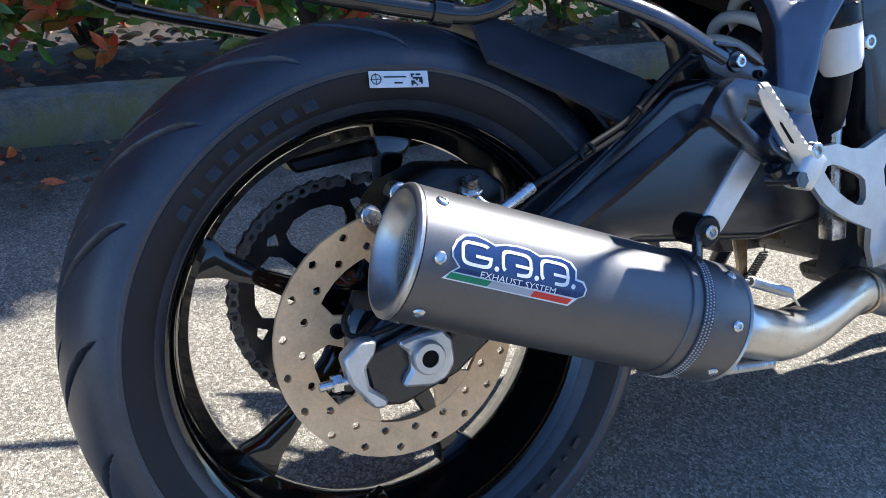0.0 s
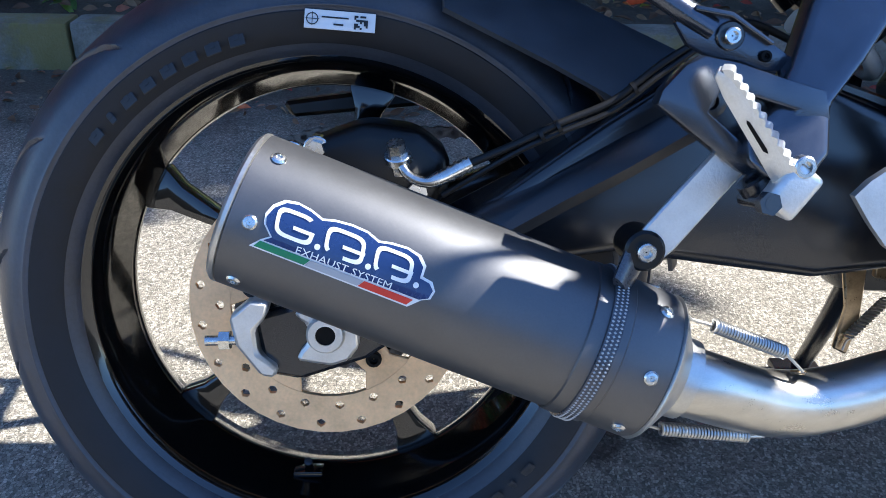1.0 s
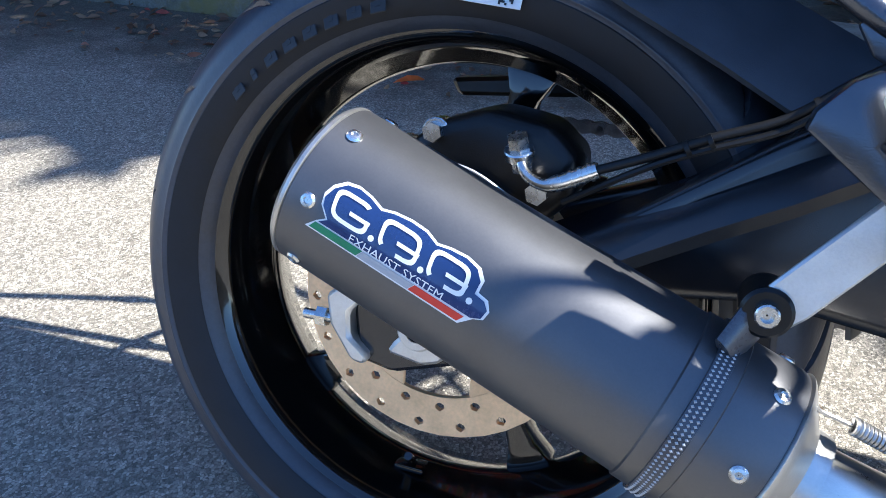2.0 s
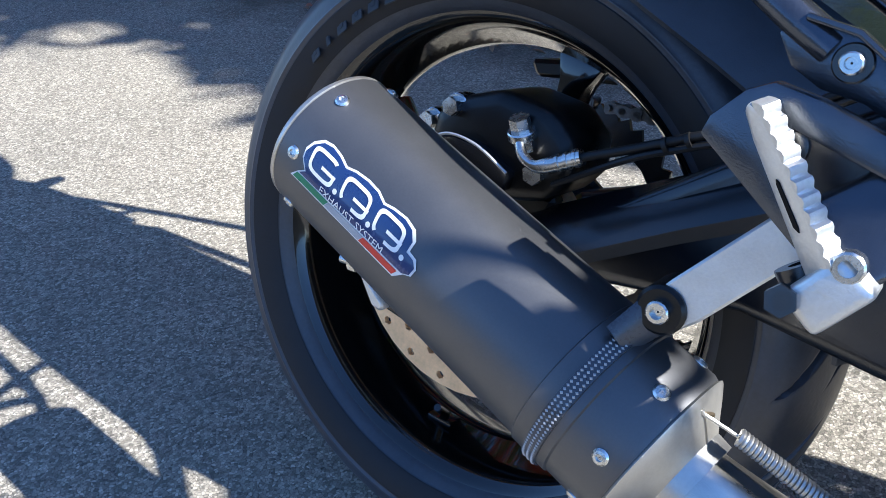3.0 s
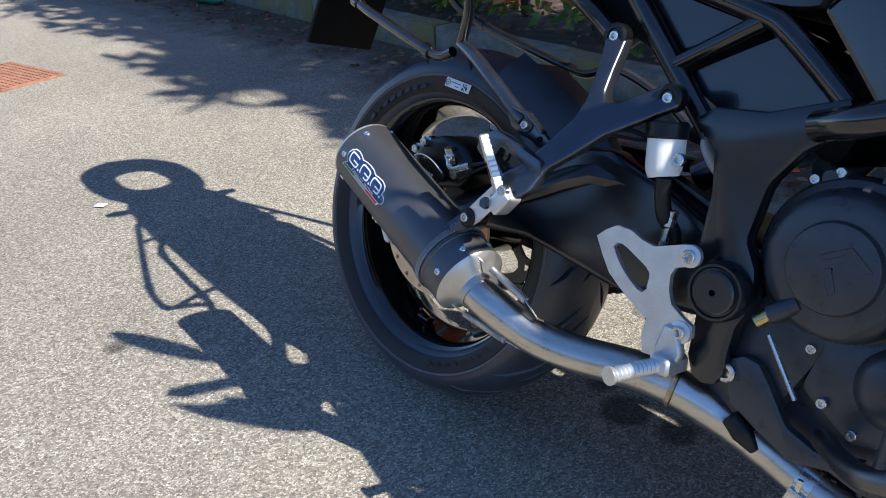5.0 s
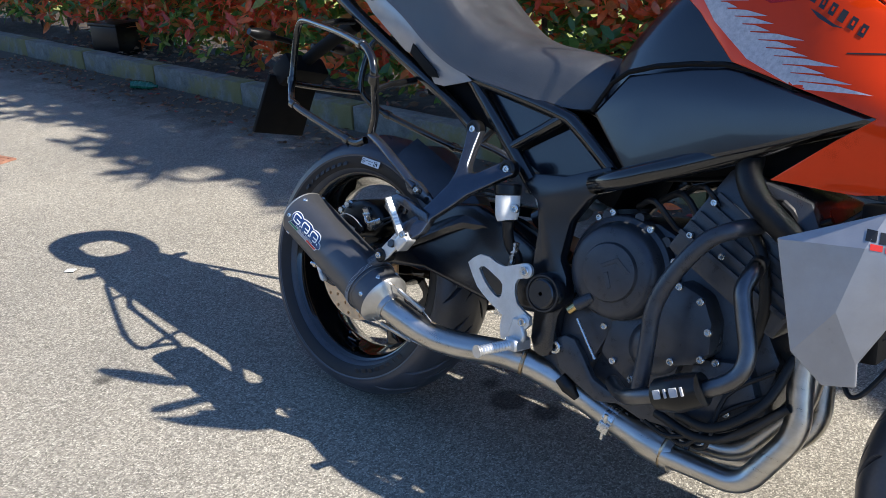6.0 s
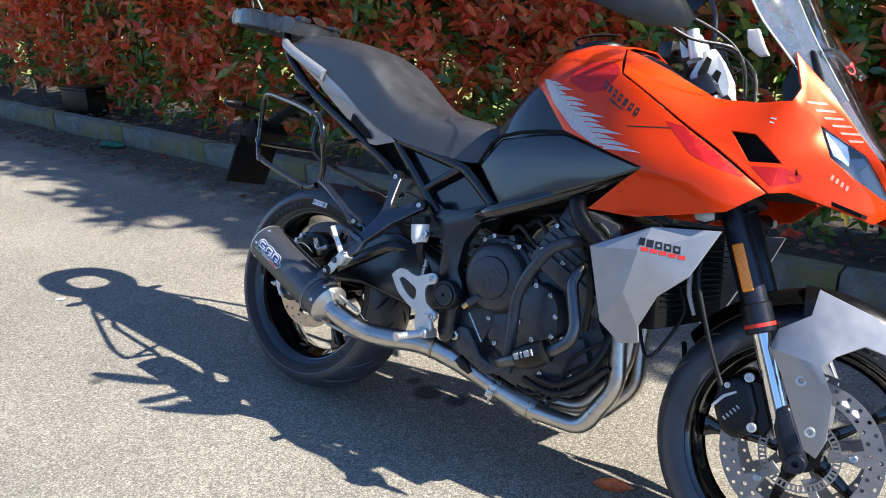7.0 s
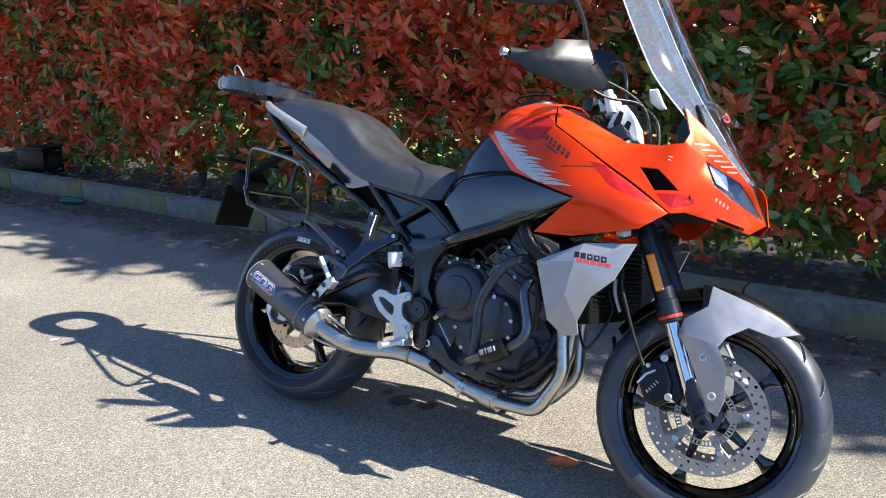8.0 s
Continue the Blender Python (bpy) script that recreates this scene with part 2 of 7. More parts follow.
M_KERB = stone_like("lichened_concrete", [(0.45, (0.055, 0.055, 0.043)), (0.68, (0.135, 0.132, 0.108)), (0.95, (0.25, 0.24, 0.205))], 11, 160, 0.008, patch=(0.19, 0.16, 0.045))
M_WALL = stone_like("unseen_wall_dark", [(0.45, (0.05, 0.05, 0.045)), (0.9, (0.1, 0.1, 0.09))], 3, 60, 0.004)
M_SOIL = stone_like("dark_soil", [(0.45, (0.016, 0.011, 0.007)), (0.75, (0.045, 0.031, 0.019)), (0.95, (0.09, 0.066, 0.04))], 14, 120, 0.02)
M_BARK = stone_like("bark", [(0.4, (0.03, 0.022, 0.016)), (0.9, (0.12, 0.09, 0.065))], 25, 140, 0.006)
M_RUST = stone_like("rusty_iron", [(0.4, (0.14, 0.06, 0.035)), (0.9, (0.32, 0.16, 0.1))], 20, 200, 0.002)
M_GRASS = stone_like("lawn", [(0.4, (0.09, 0.12, 0.02)), (0.9, (0.3, 0.31, 0.06))], 4, 60, 0.02)


def leaf_material(name, stops, gloss=0.3):
    m, nt, b = nodes_of(name)
    g = nt.nodes.new("ShaderNodeNewGeometry")
    col = ramp(nt, g.outputs["Random Per Island"], stops)
    tc = nt.nodes.new("ShaderNodeTexCoord")
    n1 = put(nt, "ShaderNodeTexNoise", Scale=45.0, Detail=3.0)
    nt.links.new(tc.outputs["Object"], n1.inputs["Vector"])
    sh = ramp(nt, n1.outputs["Fac"], [(0.3, grey(0.8)), (0.7, grey(1.2))])
    mul = nt.nodes.new("ShaderNodeMix")
    mul.data_type, mul.blend_type = "RGBA", "MULTIPLY"
    mul.inputs["Factor"].default_value = 1.0
    nt.links.new(col, mul.inputs["A"])
    nt.links.new(sh, mul.inputs["B"])
    nt.links.new(mul.outputs["Result"], b.inputs["Base Color"])
    b.inputs["Roughness"].default_value = gloss
    b.inputs["Specular IOR Level"].default_value = 0.75
    tr = nt.nodes.new("ShaderNodeBsdfTranslucent")
    nt.links.new(mul.outputs["Result"], tr.inputs["Color"])
    ms = nt.nodes.new("ShaderNodeMixShader")
    ms.inputs[0].default_value = 0.52
    nt.links.new(b.outputs[0], ms.inputs[1])
    nt.links.new(tr.outputs[0], ms.inputs[2])
    nt.links.new(ms.outputs[0], nt.nodes["Material Output"].inputs["Surface"])
    return m


M_LEAF_RED = leaf_material("young_red_leaves", [(0.0, (0.6, 0.06, 0.03)), (0.2, (0.85, 0.115, 0.045)), (0.5, (0.93, 0.22, 0.06)), (0.72, (0.7, 0.19, 0.05)), (0.85, (0.58, 0.24, 0.06)), (1.0, (0.36, 0.25, 0.05))])
M_LEAF_GREEN = leaf_material("green_leaves", [(0.0, (0.06, 0.15, 0.03)), (0.5, (0.13, 0.26, 0.045)), (0.8, (0.3, 0.37, 0.05)), (1.0, (0.42, 0.24, 0.06))])
M_LEAF_DRY = leaf_material("fallen_leaves", [(0.0, (0.1, 0.05, 0.025)), (0.5, (0.22, 0.13, 0.07)), (0.85, (0.35, 0.24, 0.14)), (1.0, (0.4, 0.05, 0.04))], 0.7)


# ---- mesh helpers ----
def finish(bm, sharp=38.0):
    bmesh.ops.recalc_face_normals(bm, faces=bm.faces)
    lim = radians(sharp)
    for f in bm.faces:
        f.smooth = True
    for e in bm.edges:
        if len(e.link_faces) == 2 and e.calc_face_angle(0) > lim:
            e.smooth = False


def part(name, bm, material, parent=None, label="", sharp=38.0):
    finish(bm, sharp)
    me = bpy.data.meshes.new(name)
    bm.to_mesh(me)
    bm.free()
    me.materials.append(material)
    ob = new(name, me)
    ob.parent = parent
    if label:
        tagged(ob, label)
    return ob


def smooth_path(pts, n=6):
    """Catmull-Rom through the points."""
    p = [Vector(q) for q in pts]
    if len(p) < 3:
        return p
    out = []
    for i in range(len(p) - 1):
        a = p[i - 1] if i else p[0] * 2 - p[1]
        b, c = p[i], p[i + 1]
        d = p[i + 2] if i + 2 < len(p) else p[-1] * 2 - p[-2]
        for k in range(n):
            u = k / n
            out.append(0.5 * (2 * b + (c - a) * u + (2 * a - 5 * b + 4 * c - d) * u * u + (3 * b - a - 3 * c + d) * u ** 3))
    out.append(p[-1])
    return out


def tube(bm, pts, r, seg=12, n=6, flat=1.0):
    path = smooth_path(pts, n)
    radii = r if isinstance(r, (list, tuple)) else [r, r]
    rings = []
    up = None
    for i, p in enumerate(path):
        t = (path[min(i + 1, len(path) - 1)] - path[max(i - 1, 0)]).normalized()
        if up is None:
            up = t.orthogonal().normalized()
        up = (up - t * up.dot(t)).normalized()
        side = t.cross(up)
        u = i / (len(path) - 1) * (len(radii) - 1)
        k = min(int(u), len(radii) - 2)
        rr = radii[k] + (radii[k + 1] - radii[k]) * (u - k)
        rings.append([bm.verts.new(p + rr * (math.cos(a) * up + flat * math.sin(a) * side)) for a in (2 * math.pi * j / seg for j in range(seg))])
    for a, b in zip(rings, rings[1:]):
        for j in range(seg):
            bm.faces.new((a[j], a[(j + 1) % seg], b[(j + 1) % seg], b[j]))
    bm.faces.new(rings[0][::-1])
    bm.faces.new(rings[-1])


def bent(points, radius, steps=6):
    """A line through the points with its corners rounded to arcs."""
    p = [Vector(q) for q in points]
    out = [p[0]]
    for a, b, c in zip(p, p[1:], p[2:]):
        u, v = (a - b).normalized(), (c - b).normalized()
        cut = min(radius, (a - b).length * 0.48, (c - b).length * 0.48)
        s, e = b + u * cut, b + v * cut
        for i in range(steps + 1):
            w = i / steps
            out.append(s * (1 - w) ** 2 + b * 2 * w * (1 - w) + e * w * w)
    return out + [p[-1]]


def rod(bm, a, b, r0, r1=None, seg=16, bevel=0.0):
    r1 = r0 if r1 is None else r1
    a, b = Vector(a), Vector(b)
    if bevel:
        d = (b - a).normalized()
        stations = [(a, r0 - bevel), (a + d * bevel, r0), (b - d * bevel, r1), (b, r1 - bevel)]
    else:
        stations = [(a, r0), (b, r1)]
    t = (b - a).normalized()
    up = t.orthogonal().normalized()
    side = t.cross(up)
    rings = [[bm.verts.new(p + r * (math.cos(q) * up + math.sin(q) * side)) for q in (2 * math.pi * j / seg for j in range(seg))] for p, r in stations]
    for u, v in zip(rings, rings[1:]):
        for j in range(seg):
            bm.faces.new((u[j], u[(j + 1) % seg], v[(j + 1) % seg], v[j]))
    bm.faces.new(rings[0][::-1])
    bm.faces.new(rings[-1])


def lathe(bm, profile, centre, seg=96, axis=(0, 1, 0), closed=True, start=0.0, sweep=2 * math.pi):
    """Turn (radius, offset along the axis) round the axis through centre."""
    ax = Vector(axis).normalized()
    u = Vector((1, 0, 0)) if abs(ax.x) < 0.9 else Vector((0, 0, 1))
    u = (u - ax * u.dot(ax)).normalized()
    v = ax.cross(u)
    full = abs(sweep - 2 * math.pi) < 1e-6
    count = seg if full else seg + 1
    rings = []
    for j in range(count):
        q = start + sweep * j / seg
        d = math.cos(q) * u + math.sin(q) * v
        rings.append([bm.verts.new(Vector(centre) + r * d + y * ax) for r, y in profile])
    m = len(profile)
    for j in range(seg):
        a, b = rings[j], rings[(j + 1) % count]
        for i in range(m if closed else m - 1):
            bm.faces.new((a[i], a[(i + 1) % m], b[(i + 1) % m], b[i]))
    if not full and closed:
        bm.faces.new(rings[0])
        bm.faces.new(rings[-1][::-1])


def bevelled(bm, width, segments=2, angle=25.0):
    es = [e for e in bm.edges if len(e.link_faces) == 2 and e.calc_face_angle(0) > radians(angle)]
    if es and width:
        bmesh.ops.bevel(bm, geom=es, offset=width, segments=segments, affect="EDGES", profile=0.6, clamp_overlap=True)


def prism(bm, outline, y0, y1, bevel=0.0, segments=2):
    """A plate: an outline of (x, z), from y0 to y1. Offsets may also be functions of (x, z)."""
    f0 = y0 if callable(y0) else (lambda x, z: y0)
    f1 = y1 if callable(y1) else (lambda x, z: y1)
    tmp = bmesh.new()
    a = [tmp.verts.new((x, f0(x, z), z)) for x, z in outline]
    b = [tmp.verts.new((x, f1(x, z), z)) for x, z in outline]
    tmp.faces.new(a)
    tmp.faces.new(b[::-1])
    k = len(outline)
    for i in range(k):
        tmp.faces.new((a[i], a[(i + 1) % k], b[(i + 1) % k], b[i]))
    bmesh.ops.recalc_face_normals(tmp, faces=tmp.faces)
    bevelled(tmp, bevel, segments)
    merge(bm, tmp)


def merge(bm, tmp):
    me = bpy.data.meshes.new("tmp")
    tmp.to_mesh(me)
    tmp.free()
    bm.from_mesh(me)
    bpy.data.meshes.remove(me)


def box(bm, centre, size, turn=(0, 0, 0), bevel=0.0, segments=2):
    tmp = bmesh.new()
    bmesh.ops.create_cube(tmp, size=1.0)
    for v in tmp.verts:
        v.co = Vector(v.co[i] * size[i] for i in range(3))
    bevelled(tmp, bevel, segments)
    tmp.transform(pose(*centre, *turn))
    merge(bm, tmp)


def sheet(bm, grid, thick=0.003, smooth_levels=0):
    """A shell over a grid of points, thickened inwards (towards +y)."""
    tmp = bmesh.new()
    rows = [[tmp.verts.new(p) for p in row] for row in grid]
    for a, b in zip(rows, rows[1:]):
        for i in range(len(a) - 1):
            tmp.faces.new((a[i], a[i + 1], b[i + 1], b[i]))
    bmesh.ops.recalc_face_normals(tmp, faces=tmp.faces)
    if smooth_levels:
        bmesh.ops.subdivide_edges(tmp, edges=tmp.edges, cuts=smooth_levels, use_grid_fill=True, smooth=1.0)
    bmesh.ops.solidify(tmp, geom=tmp.faces, thickness=thick)
    merge(bm, tmp)


def loft(bm, sections, cap=True):
    """Skin between closed rings of equal length."""
    rings = [[bm.verts.new(p) for p in ring] for ring in sections]
    k = len(rings[0])
    for a, b in zip(rings, rings[1:]):
        for i in range(k):
            bm.faces.new((a[i], a[(i + 1) % k], b[(i + 1) % k], b[i]))
    if cap:
        bm.faces.new(rings[0][::-1])
        bm.faces.new(rings[-1])


def resample(values, n):
    """Smooth values at n even steps through the rows given (any number of columns)."""
    pts = [Vector((*v, 0, 0)[:3]) if len(v) < 3 else Vector(v[:3]) for v in values]
    dense = smooth_path(pts, 12)
    out = []
    for i in range(n):
        u = i / (n - 1) * (len(dense) - 1)
        k = min(int(u), len(dense) - 2)
        out.append(dense[k].lerp(dense[k + 1], u - k))
    return out


def plate_with_holes(bm, outer, holes, y0, y1):
    """A flat plate with openings: outlines of (x, z)."""
    tmp = bmesh.new()
    loops = [outer] + holes
    sides = []
    for y in (y0, y1):
        rings = [[tmp.verts.new((x, y, z)) for x, z in lp] for lp in loops]
        edges = [tmp.edges.new((r[i], r[(i + 1) % len(r)])) for r in rings for i in range(len(r))]
        bmesh.ops.triangle_fill(tmp, use_beauty=True, edges=edges)
        sides.append(rings)
    for a, b in zip(*sides):
        for i in range(len(a)):
            n = (i + 1) % len(a)
            tmp.faces.new((a[i], a[n], b[n], b[i]))
    bmesh.ops.recalc_face_normals(tmp, faces=tmp.faces)
    merge(bm, tmp)


def skin_of(ob):
    """y(x, z) of the outermost surface of a panel, seen square on from its right."""
    me = ob.data
    tree = BVHTree.FromPolygons([v.co.copy() for v in me.vertices], [tuple(p.vertices) for p in me.polygons])

    def y_at(x, z):
        hit = tree.ray_cast(Vector((x, -2, z)), Vector((0, 1, 0)))
        return hit[0].y if hit[0] else None
    return y_at


def print_on(name, outline, skins, lift, material, parent, label="", cell=0.006):
    """A thin printed shape laid over curved panels."""
    bm = bmesh.new()
    bm.faces.new([bm.verts.new((x, 0, z)) for x, z in outline])
    bmesh.ops.triangulate(bm, faces=bm.faces)
    for ax in (0, 2):
        lo, hi = min(v.co[ax] for v in bm.verts), max(v.co[ax] for v in bm.verts)
        for i in range(1, int((hi - lo) / cell) + 1):
            co, no = [0, 0, 0], [0, 0, 0]
            co[ax], no[ax] = lo + i * cell, 1
            bmesh.ops.bisect_plane(bm, geom=bm.verts[:] + bm.edges[:] + bm.faces[:], plane_co=co, plane_no=no)
    lost = []
    for v in bm.verts:
        ys = [y for y in (f(v.co.x, v.co.z) for f in skins) if y is not None]
        if ys:
            v.co.y = min(ys) - lift
        else:
            lost.append(v)
    bmesh.ops.delete(bm, geom=lost, context="VERTS")
    return part(name, bm, material, parent, label)


def bolt_head(name, p, r, parent, axis=(0, -1, 0), material=None, label=""):
    """A socket cap screw: round head with a recessed hexagon."""
    bm = bmesh.new()
    p, ax = Vector(p), Vector(axis).normalized()
    h = r * 0.75
    lathe(bm, [(r, -h * 0.5), (r, h * 0.8), (r * 0.86, h), (r * 0.55, h), (r * 0.5, h * 0.35), (0.0006, h * 0.35)], p, 12, ax, closed=False)
    return part(name, bm, material or M_BOLT, parent, label)

# ---- ground, kerb, bed ----
bm = bmesh.new()
NX = [-400, -60, -14, -7] + [-6 + i for i in range(12)] + [7, 14, 60, 400]
NY = [-400, -60, -12, -5, -3, -2, -1, 0, 1, 2, 3, 5, 12, 60, 400]
gv = [[bm.verts.new((x, y, 0)) for x in NX] for y in NY]
for a, b in zip(gv, gv[1:]):
    for i in range(len(NX) - 1):
        bm.faces.new((a[i], a[i + 1], b[i + 1], b[i]))
ground = tagged(part("ground", bm, M_ASPHALT), "pale worn asphalt with exposed stone aggregate", "ground", kind="structure")

# unseen dark wall added behind the camera to darken the bike's reflections
bm = bmesh.new()
box(bm, (0, -12.2, 1.2), (60, 0.3, 2.4), bevel=0.02)
tagged(part("unseen_wall", bm, M_WALL), "unseen plain dark wall added to darken reflections", "wall", kind="structure")

# kerb of long concrete stones
KERB_Y, KERB_H, KERB_W = 1.72, 0.135, 0.12
kerb = tagged(new("kerb"), "weathered concrete kerb with lichen stains along the hedge", "kerb", kind="structure")
kerb_meshes = []
for k in range(3):
    bm = bmesh.new()
    box(bm, (0, 0, 0), (0.992, KERB_W, KERB_H + 0.06), bevel=0.012)
    bmesh.ops.subdivide_edges(bm, edges=[e for e in bm.edges if e.calc_length() > 0.5], cuts=9)
    for v in bm.verts:
        v.co += Vector((0, 1, 1)) * 0.004 * noise.noise(v.co * 9 + Vector((k * 7, 0, 0)))
    finish(bm)
    me = bpy.data.meshes.new("kerb_stone")
    bm.to_mesh(me)
    bm.free()
    me.materials.append(M_KERB)
    kerb_meshes.append(me)
for i in range(-13, 9):
    ob = new("kerb_stone", kerb_meshes[i % 3])
    ob.parent = kerb
    ob.matrix_basis = pose(i + 0.62, KERB_Y + KERB_W / 2 + 0.004 * ((i * 7) % 3 - 1), KERB_H / 2 - 0.03, 0, 0, 0.15 * ((i * 5) % 3 - 1))

bm = bmesh.new()
bx = [-14 + 0.25 * i for i in range(94)]
by = [KERB_Y + KERB_W - 0.01 + 0.16 * j for j in range(14)]
rows = [[bm.verts.new((x, y, 0.075 + 0.05 * noise.noise(Vector((x * 1.7, y * 1.7, 3))) + 0.04 * noise.noise(Vector((x * 6, y * 6, 1))))) for x in bx] for y in by]
for a, b in zip(rows, rows[1:]):
    for i in range(len(bx) - 1):
        bm.faces.new((a[i], a[i + 1], b[i + 1], b[i]))
tagged(part("planting_bed", bm, M_SOIL), "dark soil strip under the hedge", "soil", kind="structure")
bm = bmesh.new()
box(bm, (-3, 9.5, 0.06), (26, 13, 0.1))
tagged(part("lawn", bm, M_GRASS), "sunlit grass beyond the hedge", "grass", kind="structure")


# ---- hedge ----
def leaf_shape(fold=0.25, droop=0.15):
    """Unit leaf along +x with a folded midrib: outline, rib and faces."""
    xs = (0.0, 0.22, 0.55, 0.85, 1.0)
    ws = (0.03, 0.16, 0.2, 0.09, 0.0)
    v, f = [], []
    for x, w in zip(xs, ws):
        z = -droop * x * x
        v += [(x, -w, z + fold * w), (x, 0, z), (x, w, z + fold * w)]
    for i in range(len(xs) - 1):
        a = 3 * i
        f += [(a, a + 1, a + 4, a + 3), (a + 1, a + 2, a + 5, a + 4)]
    return np.array(v), np.array(f)


def scatter_leaves(name, base, direction, size, material, rng, curl=0.25):
    """One mesh of many leaves: a base point, a direction and a length for each."""
    lv, lf = leaf_shape(curl)
    n = len(base)
    d = direction / np.linalg.norm(direction, axis=1, keepdims=True)
    ref = rng.normal(size=(n, 3)) * 0.45 + np.array([0, -0.55, 0.75])
    side = np.cross(ref, d)
    side /= np.linalg.norm(side, axis=1, keepdims=True) + 1e-9
    up = np.cross(d, side)
    size = size[:, None, None]
    pts = base[:, None, :] + size * (lv[None, :, 0:1] * d[:, None, :] + lv[None, :, 1:2] * side[:, None, :] * rng.uniform(0.8, 1.15, (n, 1, 1)) + lv[None, :, 2:3] * up[:, None, :])
    k = len(lv)
    faces = (lf[None] + (np.arange(n) * k)[:, None, None]).reshape(-1, 4)
    me = bpy.data.meshes.new(name)
    me.from_pydata(pts.reshape(-1, 3).tolist(), [], faces.tolist())
    me.polygons.foreach_set("use_smooth", [True] * len(faces))
    me.materials.append(material)
    me.update()
    return new(name, me)


def hedge_face(x, z):
    """How far forward the hedge's face stands at a place along it."""
    y = 2.06 + 0.16 * noise.noise(Vector((x * 0.8, z * 0.9, 5))) + 0.1 * noise.noise(Vector((x * 2.2, z * 2.4, 9)))
    return y + 0.22 * max(0.0, 0.75 - z) - 0.03 * max(0.0, z - 1.6)


def hedge_part(x0, x1, z0, z1, whorls, depth, rng, red_share, per=(5, 9), size=(0.07, 0.11)):
    base, way, length, red = [], [], [], []
    for _ in range(whorls):
        x, z = rng.uniform(x0, x1), rng.uniform(z0, z1)
        inner = rng.random() ** 1.5 * depth - (0.24 * rng.random() if rng.random() < 0.33 else 0.0)
        c = np.array([x, hedge_face(x, z) + inner, z])
        is_red = rng.random() < red_share * (1 - 0.7 * max(0.0, inner) / depth) * (0.65 + 0.7 * noise.noise(Vector((x * 1.3, z * 1.3, 2)))) * min(1.0, 0.45 + z * 0.75) * (0.72 if x > -0.2 else 1.0)
        axis = np.array([rng.normal() * 0.5, -0.55 + rng.normal() * 0.4, 0.6 + rng.normal() * 0.4])
        axis /= np.linalg.norm(axis)
        a = np.cross(axis, [0.3, 0.5, 0.8])
        a /= np.linalg.norm(a)
        b = np.cross(axis, a)
        n = rng.integers(*per)
        for k in range(n):
            q = 2.4 * k + rng.normal() * 0.25
            open_ = 0.75 + 0.5 * rng.random() if is_red else 1.0 + 0.5 * rng.random()
            d = axis * math.cos(open_) + (a * math.cos(q) + b * math.sin(q)) * math.sin(open_)
            base.append(c - axis * 0.012 * k + rng.normal(size=3) * 0.012)
            way.append(d)
            length.append(rng.uniform(*size) * (1.0 if is_red else 0.95))
            red.append(is_red)
    return np.array(base), np.array(way), np.array(length), np.array(red)


rng = np.random.default_rng(4)
near = hedge_part(-6.0, 3.4, 0.26, 1.85, 6000, 0.5, rng, 1.25)
back = hedge_part(-6.0, 3.6, 0.75, 1.9, 2200, 0.25, rng, 0.4, (5, 8), (0.12, 0.17))
back[0][:, 1] += 0.42
over = hedge_part(-9.0, 7.8, 1.85, 4.85, 4100, 0.35, rng, 0.85, (5, 8), (0.14, 0.2))
side_a = hedge_part(-12.0, -6.0, 0.2, 1.85, 1500, 0.6, rng, 0.75, (4, 7), (0.1, 0.15))
side_b = hedge_part(3.4, 6.5, 0.2, 1.85, 800, 0.6, rng, 0.75, (4, 7), (0.1, 0.15))
low = hedge_part(-6.0, 3.4, 0.12, 0.55, 520, 0.5, rng, 0.4)
red_tuft = hedge_part(-0.5, -0.1, 0.28, 0.45, 30, 0.25, rng, 2.0)
allp = [np.concatenate(c) for c in zip(near, back, over, side_a, side_b, low, red_tuft)]
hedge = tagged(new("hedge"), "dense evergreen hedge with glossy red new leaves over green ones", "hedge")
for nm, pick, mat in (("red_leaves", allp[3], M_LEAF_RED), ("green_leaves", ~allp[3], M_LEAF_GREEN)):
    ob = scatter_leaves(nm, allp[0][pick], allp[1][pick], allp[2][pick], mat, rng)
    ob.parent = hedge
    tagged(ob, kind="stuff")
bm = bmesh.new()
for i in range(46):
    x = -9 + i * 0.34 + rng.normal() * 0.08
    y = 2.42 + rng.normal() * 0.08
    p = Vector((x, y, 0.03))
    for k in range(rng.integers(2, 4)):
        top = p + Vector((rng.normal() * 0.25, rng.normal() * 0.12, 1.6 + rng.random() * 1.4))
        mid = p.lerp(top, 0.4) + Vector((rng.normal() * 0.08, rng.normal() * 0.06, 0))
        tube(bm, [p, mid, top], [0.022, 0.014, 0.005], 6, 4)
        for q in range(6):
            s = p.lerp(top, 0.2 + 0.12 * q)
            tube(bm, [s, s + Vector((rng.normal() * 0.14, -0.1 - rng.random() * 0.12, 0.1)), s + Vector((rng.normal() * 0.24, -0.24 - rng.random() * 0.14, 0.22))], [0.007, 0.005, 0.002], 5, 2)
tagged(part("woody_growth", bm, M_BARK, hedge), kind="stuff")

# thick old trunk where the hedge opens
bm = bmesh.new()
tube(bm, [(-4.95, 2.3, 0.0), (-4.93, 2.28, 0.3), (-4.98, 2.32, 0.7), (-4.9, 2.4, 1.6)], [0.13, 0.1, 0.1, 0.05], 14, 5)
tagged(part("trunk", bm, M_BARK, hedge), "dark old trunk")

# black bait box on the bed
bm = bmesh.new()
box(bm, (0, 0, 0.11), (0.3, 0.22, 0.22), bevel=0.02)
box(bm, (0, 0, 0.225), (0.315, 0.235, 0.025), bevel=0.008)
crate = tagged(part("black_box", bm, M_PLASTIC), "small square black plastic box beside the kerb", "box")
